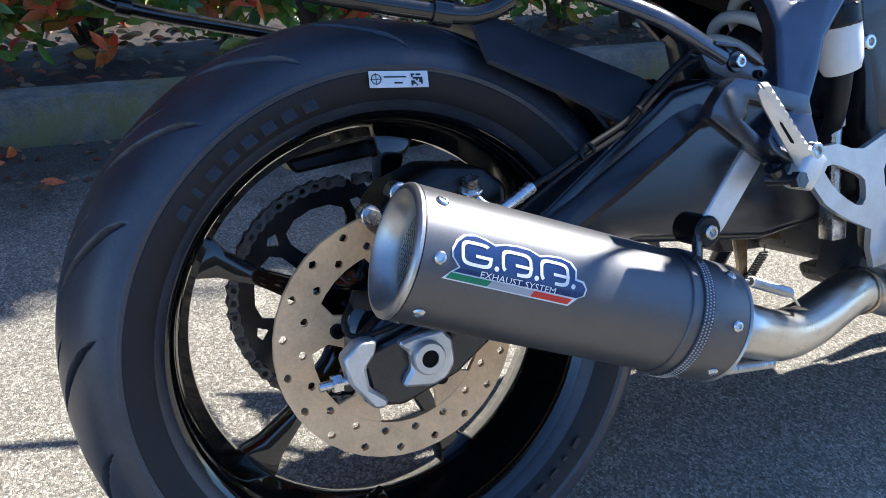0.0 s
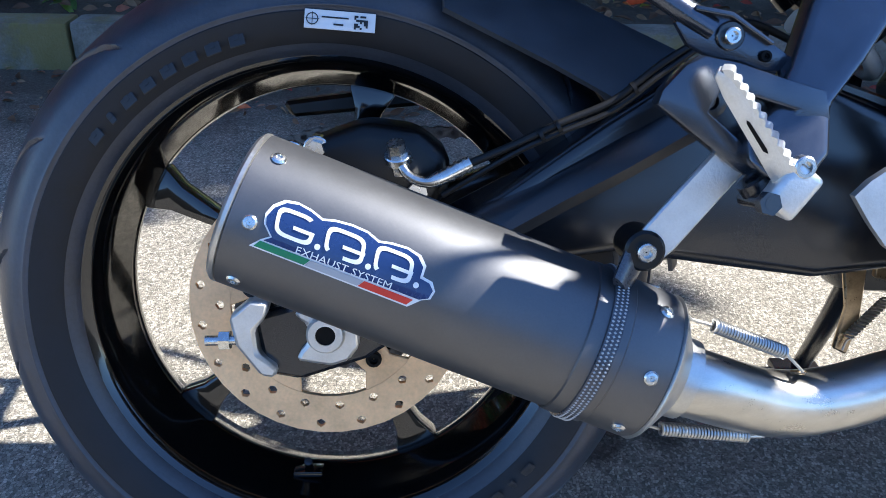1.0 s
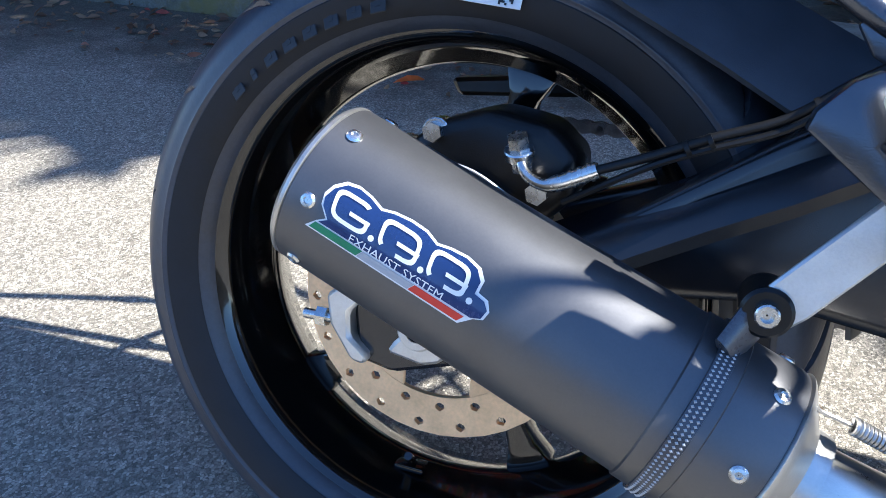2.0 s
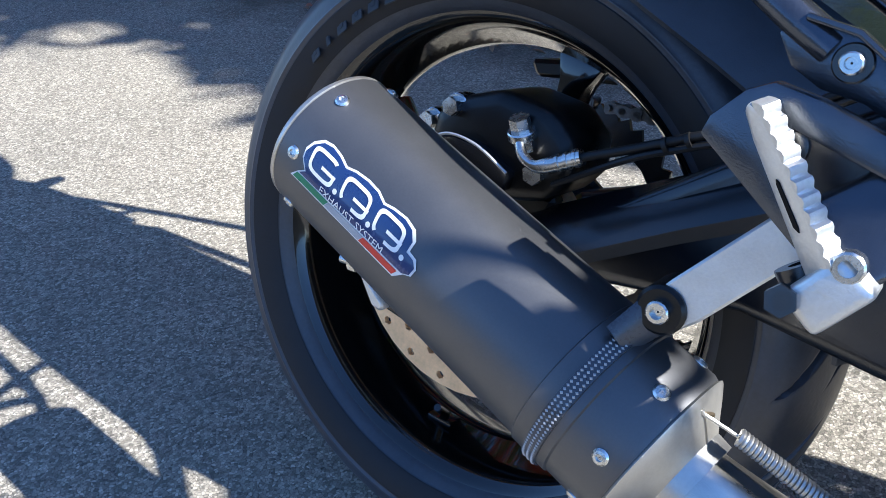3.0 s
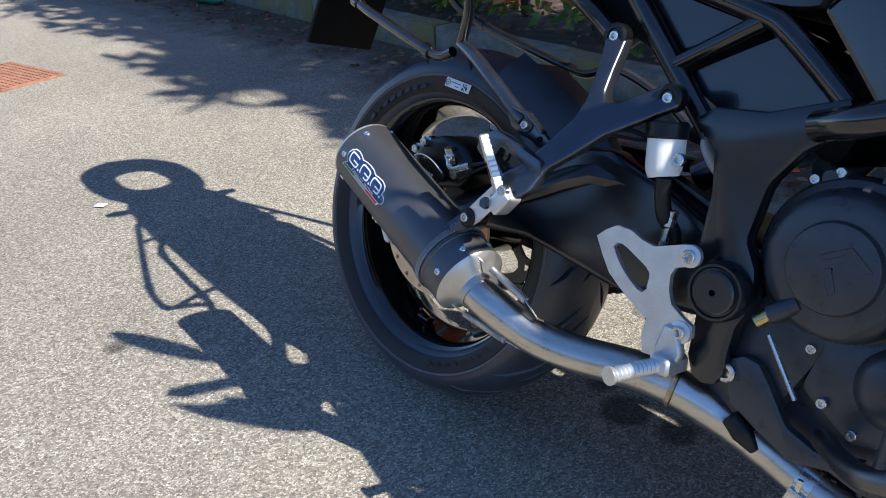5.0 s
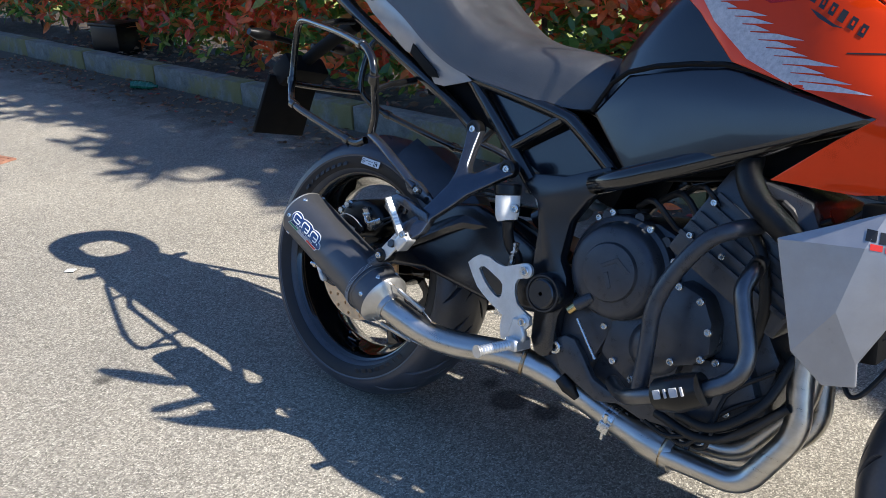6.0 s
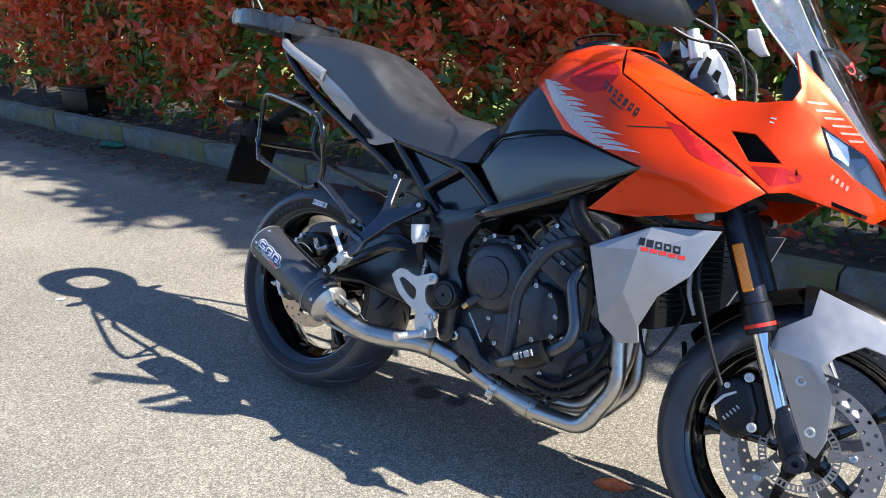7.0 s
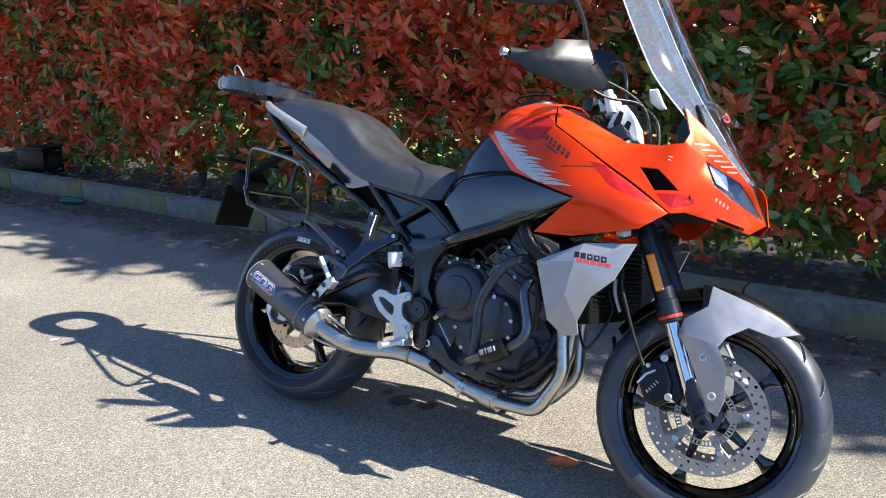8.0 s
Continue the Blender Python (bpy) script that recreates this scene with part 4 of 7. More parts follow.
o = part("axle_bore_shade", bm, M_MATTE, swing)
o.matrix_basis = SQ
bolt_head("arm_bolt", (0.088, -0.125, 0.337), 0.011, swing, material=M_SATIN)

# rear caliper on its bracket above the axle
bm = bmesh.new()
prism(bm, [(-0.026, 0.437), (-0.022, 0.462), (-0.004, 0.477), (0.036, 0.492), (0.082, 0.486), (0.106, 0.466), (0.108, 0.438), (0.09, 0.415), (0.04, 0.402), (0.0, 0.412)], -0.128, -0.05, 0.016, 3)
prism(bm, [(0.04, 0.412), (0.09, 0.415), (0.065, 0.35), (0.025, 0.35)], -0.105, -0.085, 0.004, 1)
cal = part("rear_caliper", bm, M_PLASTIC, bike, "black brake caliper")
bm = bmesh.new()
prism(bm, [(-0.012, 0.444), (0.006, 0.45), (0.034, 0.447), (0.062, 0.433), (0.06, 0.418), (0.03, 0.406), (0.0, 0.412), (-0.012, 0.424)], -0.141, -0.118, 0.004, 2)
part("caliper_bridge", bm, M_SATIN, cal)
bm = bmesh.new()
tube(bm, [(-0.01, -0.1425, 0.445), (0.008, -0.1432, 0.4515), (0.034, -0.1432, 0.448), (0.062, -0.1425, 0.434)], 0.0013, 6, 5)
part("bridge_edge", bm, M_ALLOY, cal, "silver line along the bridge's edge")
for p, r in (((-0.003, -0.126, 0.47), 0.0085), ((-0.03, -0.118, 0.452), 0.008), ((0.08, -0.127, 0.437), 0.0095)):
    bm = bmesh.new()
    rod(bm, (p[0], p[1] + 0.02, p[2]), p, r * 1.25, seg=14, bevel=0.001)
    rod(bm, p, (p[0], p[1] - 0.009, p[2]), r * 0.9, seg=6)
    part("slide_bolt", bm, M_BOLT, cal)
for k in range(6):
    bm = bmesh.new()
    box(bm, (0.006 + 0.0064 * k, -0.1415, 0.4275 - 0.0012 * k), (0.0034 if k % 2 else 0.0046, 0.0016, 0.0082), (0, 12, 0))
    part("caliper_mark", bm, M_GREYP, cal)
bm = bmesh.new()
rod(bm, (0.066, -0.126, 0.452), (0.062, -0.138, 0.477), 0.0082, seg=6)
rod(bm, (0.0645, -0.13, 0.461), (0.0635, -0.1335, 0.468), 0.0115, seg=18, bevel=0.001)
part("banjo_bolt", bm, M_BOLT, cal, "bright hydraulic banjo bolt")
bm = bmesh.new()
tube(bm, [(0.064, -0.135, 0.463), (0.072, -0.142, 0.452), (0.085, -0.146, 0.447), (0.097, -0.146, 0.45), (0.122, -0.145, 0.463)], [0.0042, 0.0042, 0.0044, 0.0062, 0.0062], 12)
for u in (0.35, 0.6, 0.85):
    p = Vector((0.097, -0.146, 0.45)).lerp(Vector((0.122, -0.145, 0.463)), u)
    lathe(bm, [(0.0058, -0.0012), (0.0069, -0.0012), (0.0069, 0.0012), (0.0058, 0.0012)], p, 14, (0.88, 0, 0.46))
part("hose_end", bm, M_BOLT, cal, "crimped steel hose end")
bm = bmesh.new()
tube(bm, [(0.118, -0.145, 0.461), (0.155, -0.144, 0.477), (0.192, -0.139, 0.494), (0.236, -0.136, 0.513), (0.275, -0.133, 0.543), (0.32, -0.12, 0.568), (0.36, -0.09, 0.577), (0.42, -0.06, 0.56)], 0.0034, 10)
for p in ((0.178, -0.142, 0.4855), (0.192, -0.14, 0.492), (0.252, -0.137, 0.523)):
    lathe(bm, [(0.0036, -0.0016), (0.0058, -0.0016), (0.0058, 0.0016), (0.0036, 0.0016)], p, 12, (0.8, 0, 0.5))
part("brake_hose", bm, M_HOSE, bike)
bm = bmesh.new()
tube(bm, [(0.1, -0.138, 0.435), (0.155, -0.145, 0.47), (0.192, -0.141, 0.487), (0.236, -0.139, 0.506), (0.275, -0.136, 0.536), (0.32, -0.123, 0.562), (0.38, -0.08, 0.568)], 0.0026, 8)
part("sensor_lead", bm, M_HOSE, bike)
# wheel sensor and its looped lead beside the axle
bm = bmesh.new()
tube(bm, [(-0.05, -0.1, 0.372), (-0.066, -0.118, 0.36), (-0.062, -0.122, 0.345), (-0.035, -0.122, 0.344), (0.0, -0.118, 0.352), (0.06, -0.12, 0.378)], 0.003, 8, 5)
box(bm, (-0.044, -0.105, 0.372), (0.02, 0.016, 0.016), (0, 20, 0), 0.003)
part("wheel_sensor", bm, M_HOSE, bike, "black wheel speed sensor with a looped lead")

# hugger over the tyre's front
bm = bmesh.new()
grid = []
for i in range(13):
    a = radians(8 + 62 * i / 12)
    r = 0.337
    grid.append([(r * math.cos(a) - 0.02 * abs(v) ** 3 * math.cos(a), 0.088 * v, 0.315 + (r - 0.028 * abs(v) ** 3) * math.sin(a)) for v in [-1 + 2 * j / 10 for j in range(11)]])
sheet(bm, grid, 0.004)
sheet(bm, [[(0.1, -0.045, 0.645), (0.1, -0.09, 0.615), (0.1, -0.116, 0.583)], [(0.206, -0.042, 0.6), (0.2, -0.085, 0.57), (0.19, -0.117, 0.541)], [(0.307, -0.068, 0.553), (0.28, -0.098, 0.527), (0.25, -0.117, 0.51)], [(0.36, -0.075, 0.515), (0.33, -0.1, 0.497), (0.3, -0.112, 0.487)]], 0.005)
part("rear_hugger", bm, M_HUGGER, bike, "black plastic rear hugger")
bm = bmesh.new()
prism(bm, [(-0.06, 0.492), (0.1, 0.515), (0.45, 0.545), (0.45, 0.525), (0.1, 0.492), (-0.05, 0.476)], 0.085, 0.135, 0.004, 1)
part("chain_guard", bm, M_PLASTIC, bike)

# ---- silencer ----
ST, SF = Vector((-0.0295, -0.2205, 0.434)), Vector((0.2355, -0.238, 0.3335))
SD = (SF - ST).normalized()
SL = (SF - ST).length
S1 = (Vector((0, -1, 0)) - SD * SD.dot(Vector((0, -1, 0)))).normalized()
S2 = SD.cross(S1)
if S2.z < 0:
    S2 = -S2
SR = 0.0555


def on_can(s, a, lift=0.0):
    q = radians(a)
    return ST + SD * s + (SR + lift) * (math.cos(q) * S1 + math.sin(q) * S2)


bm = bmesh.new()
lathe(bm, [(SR - 0.002, -0.015), (SR, -0.014), (SR, 0.2365), (SR + 0.0004, 0.237), (SR + 0.0004, 0.241), (SR - 0.0016, 0.242), (SR - 0.0016, 0.25), (SR - 0.004, 0.25), (SR - 0.004, -0.015)], ST, 72, SD)
can = part("silencer", bm, M_SLEEVE, bike, "dark brushed silencer can with a printed badge")
bm = bmesh.new()
lathe(bm, [(SR - 0.001, -0.0145), (SR + 0.0003, -0.0155), (SR, -0.018), (SR - 0.0025, -0.0205), (SR - 0.006, -0.021), (SR - 0.012, -0.0175), (SR - 0.018, -0.009), (SR - 0.0205, -0.002), (SR - 0.0205, 0.03), (SR - 0.012, 0.03), (SR - 0.008, -0.012)], ST, 72, SD)
part("end_cap", bm, M_CAP, can, "rolled silver end cap")
bm = bmesh.new()
for k in range(-8, 9):
    for sgn in (1, -1):
        c = k * 0.0042
        hh = math.sqrt(max(1e-6, 0.0352 ** 2 - c * c))
        dirn = (S1 * 0.5 + S2 * 0.866 * sgn).normalized()
        perp = SD.cross(dirn)
        mid = ST - SD * 0.001 + perp * c
        rod(bm, mid - dirn * hh, mid + dirn * hh, 0.0008, seg=4)
part("outlet_mesh", bm, M_CAP, can, "fine wire mesh in the outlet")
bm = bmesh.new()
rod(bm, ST + SD * 0.016, ST + SD * 0.018, SR - 0.0195, seg=32)
part("outlet_core", bm, M_MATTE, can)
bm = bmesh.new()
F0 = SL + 0.014
lathe(bm, [(SR - 0.004, 0.2505), (SR + 0.0002, 0.251), (SR + 0.0002, F0 - 0.004), (SR - 0.0012, F0), (SR - 0.006, F0 + 0.001), (SR - 0.006, 0.2505)], ST, 72, SD)
part("front_sleeve", bm, M_SLEEVE, can)
bm = bmesh.new()
lathe(bm, [(SR - 0.0005, F0 + 0.0005), (SR + 0.0006, F0 + 0.0015), (SR - 0.0005, F0 + 0.003), (SR - 0.008, F0 + 0.0085), (SR - 0.0155, F0 + 0.0135), (0.035, F0 + 0.017), (0.0315, F0 + 0.0195), (0.0305, F0 + 0.03), (0.02, F0 + 0.03), (0.02, F0 - 0.002), (SR - 0.006, F0 - 0.002)], ST, 72, SD)
part("front_cap", bm, M_CAP, can)
for s in (0.0, SL):
    for k in range(7):
        p = on_can(s, 7 + 360 / 7 * k)
        n = (p - (ST + SD * s)).normalized()
        bm = bmesh.new()
        lathe(bm, [(0.0052, 0.0), (0.0052, 0.0008), (0.004, 0.0022), (0.0022, 0.0024), (0.002, 0.0012), (0.0003, 0.0012)], p, 16, n, closed=False)
        part("rivet", bm, M_BOLT, can)
# strap band on a rubber liner, woven texture as raised lozenges
bm = bmesh.new()
lathe(bm, [(SR + 0.0002, 0.2325), (SR + 0.0016, 0.2335), (SR + 0.0016, 0.2605), (SR + 0.0002, 0.2615)], ST, 72, SD)
part("strap_liner", bm, M_SLEEVE, can, "raised dark sleeve under the clamp band")
bm = bmesh.new()
lathe(bm, [(SR + 0.001, 0.2435), (SR + 0.0034, 0.244), (SR + 0.0034, 0.2545), (SR + 0.001, 0.255)], ST, 72, SD)
part("strap", bm, M_BAND, can, "dark woven clamp band")
bm = bmesh.new()
for k in range(130):
    for row in range(3):
        q = 360 / 130 * (k + 0.5 * (row % 2))
        p = on_can(0.2458 + 0.0034 * row, q, 0.0035)
        t = on_can(0.2458 + 0.0034 * row, q + 1.0, 0.0035) - p
        vs = [bm.verts.new(p + t * u + SD * w * 0.0012 + (p - ST - SD * (p - ST).dot(SD)).normalized() * h) for u, w, h in ((-1, 0, 0), (0, -1, 0), (1, 0, 0), (0, 1, 0), (0, 0, 0.0008))]
        for i in range(4):
            bm.faces.new((vs[i], vs[(i + 1) % 4], vs[4]))
tagged(part("strap_weave", bm, M_GREYP, can), kind="stuff")


def can_print(name, outline, lift, material, label=""):
    """A printed shape on the can: outline of (distance along it, angle round it)."""
    bm = bmesh.new()
    bm.faces.new([bm.verts.new((s, a * 0.001, 0)) for s, a in outline])
    bmesh.ops.triangulate(bm, faces=bm.faces)
    lo, hi = min(v.co.y for v in bm.verts), max(v.co.y for v in bm.verts)
    for i in range(1, int((hi - lo) / 0.003) + 1):
        bmesh.ops.bisect_plane(bm, geom=bm.verts[:] + bm.edges[:] + bm.faces[:], plane_co=(0, lo + i * 0.003, 0), plane_no=(0, 1, 0))
    for v in bm.verts:
        v.co = on_can(v.co.x, v.co.y * 1000, lift)
    return part(name, bm, material, can, label)


def blob(s0, s1, a0, a1, k=3.0, n=20):
    """A rounded box on the can."""
    return [((s0 + s1) / 2 + (s1 - s0) / 2 * math.copysign(abs(math.cos(q)) ** (2 / k), math.cos(q)), (a0 + a1) / 2 + (a1 - a0) / 2 * math.copysign(abs(math.sin(q)) ** (2 / k), math.sin(q))) for q in (2 * math.pi * i / n for i in range(n))]


EDGE = [(0.0065, -13.6), (0.0125, -6.5), (0.0175, -2.5), (0.011, 4), (0.0095, 11), (0.012, 18), (0.018, 24), (0.026, 25.8), (0.036, 24.5), (0.045, 21.5), (0.053, 24), (0.064, 25.3), (0.075, 24.8), (0.084, 21.5), (0.092, 23.5), (0.103, 24.5), (0.113, 22.5), (0.1185, 17), (0.119, 9.5), (0.126, 8.5), (0.13, 3), (0.129, -3), (0.1235, -6), (0.1165, -13.8)]
EDGE = [(s - 0.0022, a + 5.6) for s, a in EDGE]
can_print("badge_edge", EDGE, 0.0005, M_WHITE)
FIELD = [(s + (0.0016 if s < 0.03 else -0.0016 if s > 0.11 else 0), max(a, -1.2) + (-1.7 if a > 11 else 0.0)) for s, a in EDGE if a > -2]
can_print("badge_field", FIELD, 0.0009, M_BLUE, "dark blue badge field with white border")
for nm, s0, s1, mat, lb in (("green_bar", 0.0073, 0.0418, M_GREEN, "green stripe"), ("white_bar", 0.0423, 0.0788, M_GREYP, "pale stripe"), ("red_bar", 0.0793, 0.1133, M_REDP, "red stripe")):
    can_print(nm, [(s0, -6.9), (s0 + 0.003, -1.9), (s1 + 0.003, -1.9), (s1, -6.9)], 0.0009, mat, lb)
# three plain open shapes and dots where the maker's initials stand
def badge_ring(s0, s1, a0, a1, w, gaps):
    """A slanting outlined box on the can, open where the gaps (fractions of its run) lie."""
    n = 40
    outer, inner = blob(s0, s1, a0, a1, 4.0, n), blob(s0 + w, s1 - w, a0 + w * 1000, a1 - w * 1000, 4.0, n)
    bm = bmesh.new()
    rim = [[bm.verts.new(on_can(q[0] - 0.0032 * (q[1] - a0) / (a1 - a0), q[1], 0.0013)) for q in ring] for ring in (outer, inner)]
    for i in range(n):
        if not any(g0 <= (i + 0.5) / n <= g1 for g0, g1 in gaps):
            k = (i + 1) % n
            bm.faces.new((rim[0][i], rim[0][k], rim[1][k], rim[1][i]))
    part("badge_shape", bm, M_WHITE, can)


for s0, s1, gaps in ((0.0165, 0.0425, ((0.0, 0.12),)), (0.0505, 0.0775, ((0.62, 0.76),)), (0.0845, 0.111, ((0.62, 0.76),))):
    badge_ring(s0, s1, 6.0, 25.0, 0.0026, gaps)
    can_print("badge_stroke", [(s0 + 0.011, 13.0), (s1 - 0.001, 13.0), (s1 - 0.001, 15.4), (s0 + 0.0105, 15.4)], 0.0013, M_WHITE)
    can_print("badge_dot", blob(s1 + 0.0015, s1 + 0.0055, 6.0, 10.2, 2.0, 10), 0.0013, M_WHITE)



def lettering(name, text, size, place, material, parent):
    """Flat letters, laid by place(u, v) onto a surface."""
    cu = bpy.data.curves.new(name, "FONT")
    cu.body, cu.size, cu.resolution_u = text, size, 2
    tmp = bpy.data.objects.new(name, cu)
    scene.collection.objects.link(tmp)
    bpy.context.view_layer.update()
    me = bpy.data.meshes.new_from_object(tmp.evaluated_get(bpy.context.evaluated_depsgraph_get()))
    bpy.data.objects.remove(tmp)
    for v in me.vertices:
        v.co = place(v.co.x, v.co.y)
    me.materials.clear()
    me.materials.append(material)
    ob = new(name, me)
    ob.parent = parent
    return ob


lettering("badge_words", "EXHAUST SYSTEM", 0.0068, lambda u, v: on_can(0.0335 + u * 1.22, -0.9 + math.degrees(v / SR), 0.0014), M_WHITE, can)

# hanger strap bolt above the can
HB = Vector((0.235, -0.251, 0.419))
bm = bmesh.new()
rod(bm, HB + Vector((0, 0.028, 0)), HB + Vector((0, -0.006, 0)), 0.0145, seg=24, bevel=0.002)
part("strap_boss", bm, M_PLASTIC, can)
bolt_head("strap_bolt", HB + Vector((0, -0.006, 0)), 0.0068, can)
bm = bmesh.new()
q0 = on_can(0.247, 62, 0.002)
tube(bm, [q0, q0.lerp(HB, 0.6) + Vector((0, 0.006, 0)), HB + Vector((0, 0.008, 0.0))], [0.012, 0.014, 0.015], 10, 3, 0.35)
part("strap_tail", bm, M_BAND, can)

# pipes
bm = bmesh.new()
tube(bm, [ST + SD * (F0 + 0.004), ST + SD * (F0 + 0.04), (0.355, -0.217, 0.288), (0.42, -0.195, 0.282), (0.52, -0.16, 0.289), (0.6, -0.125, 0.27), (0.665, -0.1, 0.246), (0.725, -0.088, 0.224)], 0.0265, 24, 8)
tail = part("exhaust_pipe", bm, M_STEEL, bike, "brushed stainless steel link pipe")
bm = bmesh.new()
lathe(bm, [(0.0272, -0.003), (0.029, -0.001), (0.029, 0.003), (0.0272, 0.005)], (0.548, -0.15, 0.286), 24, (0.95, 0.38, -0.1))
part("weld_ring", bm, M_WELD, tail)


def coil_spring(points, turns, r, parent):
    """A close-wound extension spring: hook, straight end, coil, straight end, hook."""
    bm = bmesh.new()
    h0, a, b, h1 = (Vector(p) for p in points)
    d = (b - a).normalized()
    u = d.orthogonal().normalized()
    v = d.cross(u)
    n = turns * 8
    coil = [a.lerp(b, i / n) + r * (math.cos(i * math.pi / 4) * u + math.sin(i * math.pi / 4) * v) for i in range(n + 1)]
    tube(bm, [h0 + Vector((-0.006, 0.004, 0.004)), h0 + Vector((-0.003, -0.003, 0.003)), h0, h0.lerp(a, 0.6), a] + coil + [b, b.lerp(h1, 0.5), h1, h1 + Vector((0.003, 0.008, -0.004))], 0.00125, 6, 2)
    return part("spring", bm, M_CAP, parent, "bright steel retaining spring")


coil_spring(((0.274, -0.251, 0.368), (0.292, -0.247, 0.362), (0.353, -0.236, 0.337), (0.372, -0.229, 0.319)), 26, 0.0043, tail)
coil_spring(((0.243, -0.261, 0.291), (0.26, -0.247, 0.281), (0.333, -0.234, 0.268), (0.349, -0.227, 0.264)), 28, 0.0043, tail)
for p in ((0.27, -0.249, 0.366), (0.243, -0.258, 0.291), (0.373, -0.226, 0.315), (0.351, -0.224, 0.267)):
    bm = bmesh.new()
    tube(bm, [Vector(p) + Vector((-0.005, 0.006, 0)), Vector(p) + Vector((0, -0.003, 0.003)), Vector(p) + Vector((0.005, 0.006, 0))], 0.0016, 8, 4)
    part("spring_hook", bm, M_WELD, tail, "heat-tinted wire hook")

# ---- bodywork ----
def shell(name, points, faces, material, parent, label="", thick=0.004, both=False, round_=0.004, sharp=32.0, cuts=0):
    """A moulded panel from named corner points; both: also its mirror image on the far side."""
    made = None
    for side in ((1, -1) if both else (1,)):
        bm = bmesh.new()
        vs = {k: bm.verts.new((p[0], p[1] * side, p[2])) for k, p in points.items()}
        for f in faces:
            bm.faces.new([vs[k] for k in f.split()])
        bmesh.ops.remove_doubles(bm, verts=bm.verts, dist=1e-5)
        bmesh.ops.recalc_face_normals(bm, faces=bm.faces)
        if bm.faces[0].normal.y * side > 0:
            bmesh.ops.reverse_faces(bm, faces=bm.faces)
        if cuts:
            bmesh.ops.triangulate(bm, faces=[f for f in bm.faces if len(f.verts) > 4])
            bmesh.ops.subdivide_edges(bm, edges=bm.edges, cuts=cuts, use_grid_fill=True, smooth=0.35)
        bmesh.ops.solidify(bm, geom=bm.faces, thickness=thick)
        bevelled(bm, round_, 2, 40.0)
        ob = part(name, bm, material, parent, label, sharp)
        made = made or ob
    return made


# fuel tank core, mostly under the covers
bm = bmesh.new()
rings = []
for x, zt, w, zb in ((0.572, 0.865, 0.085, 0.79), (0.61, 0.915, 0.118, 0.8), (0.655, 0.965, 0.136, 0.815), (0.7, 1.012, 0.146, 0.83), (0.76, 1.058, 0.15, 0.85), (0.84, 1.085, 0.145, 0.85), (0.92, 1.085, 0.14, 0.85), (1.02, 1.04, 0.13, 0.85), (1.1, 1.0, 0.12, 0.85)):
    half = [(0, zt), (-0.45 * w, zt - 0.004), (-0.75 * w, zt - 0.018), (-0.93 * w, zt - 0.045), (-w, zt - 0.08), (-1.03 * w, (zt + zb) / 2 - 0.03), (-1.04 * w, zb)]
    rings.append([(x, y, z) for y, z in half] + [(x, -y, z) for y, z in half[:0:-1]])
loft(bm, rings)
tank = part("fuel_tank", bm, M_PANEL, bike, "satin graphite rear of the fuel tank")

# orange tank cover
TP = dict(a=(0.70, -0.14, 0.985), b=(0.768, -0.135, 1.052), c=(0.84, -0.13, 1.077), d=(0.915, -0.135, 1.074), a0=(0.695, 0, 1.014), b0=(0.765, 0, 1.066), c0=(0.84, 0, 1.092), d0=(0.93, 0, 1.092),
          R1=(0.79, -0.196, 0.99), R2=(0.962, -0.232, 1.004), w=(0.765, -0.19, 0.945), v=(0.846, -0.222, 0.872), R3=(0.995, -0.262, 0.9), T2=(1.135, -0.25, 0.906), q=(1.3, -0.225, 0.806), r=(1.244, -0.262, 0.758),
          u=(1.074, -0.292, 0.816), s=(1.067, -0.262, 0.717), t=(0.941, -0.226, 0.713), m1=(1.2, -0.275, 0.83))
orange = shell("tank_cover", TP, ["a0 b0 b a", "b0 c0 c b", "c0 d0 d c", "a b R1", "b c d R2 R1", "a R1 w", "w R1 R2 R3 v", "v R3 u", "R2 T2 R3", "R3 T2 m1 u", "T2 q m1", "m1 q r", "u m1 r", "u r s t"], M_ORANGE, bike, "glossy red-orange tank cover", both=True, cuts=2, sharp=60)

# orange cockpit fairing
FP = dict(d=(0.918, -0.136, 1.074), d0=(0.935, 0, 1.09), e=(1.035, -0.15, 1.03), f=(1.149, -0.172, 0.98), g=(1.242, -0.19, 0.977), h=(1.3, -0.186, 0.987), i=(1.306, -0.166, 1.015), j=(1.279, -0.155, 1.085), k1=(1.346, -0.12, 1.024), k2=(1.407, -0.108, 0.955), k3=(1.463, -0.085, 0.893),
          m=(1.494, -0.02, 0.812), n=(1.466, -0.078, 0.782), o=(1.396, -0.155, 0.801), p=(1.33, -0.19, 0.814), q=(1.303, -0.222, 0.806), R2=(0.966, -0.23, 1.006), T2=(1.138, -0.246, 0.909),
          V1=(1.211, -0.226, 0.914), V2=(1.255, -0.216, 0.914), V3=(1.311, -0.206, 0.866), V4=(1.256, -0.226, 0.86), H1=(1.35, -0.146, 0.951), H2=(1.38, -0.15, 0.893), H3=(1.423, -0.128, 0.862), H4=(1.486, -0.035, 0.822), H5=(1.432, -0.105, 0.907))
fair = shell("front_fairing", FP, ["d e R2", "R2 e f T2", "T2 f g V1", "g V2 V1", "g h V2", "h i H1", "h H1 V3 V2", "i j k1 H1", "k1 k2 H5 H1", "k2 k3 H5", "k3 m H4 H5", "H1 H2 V3", "V3 H2 o p", "V3 p q", "V4 V3 q", "T2 V1 V4", "T2 V4 q", "H2 H3 n o", "H3 H4 m n"], M_ORANGE, bike, "glossy red-orange cockpit fairing", both=True, cuts=2, sharp=60)
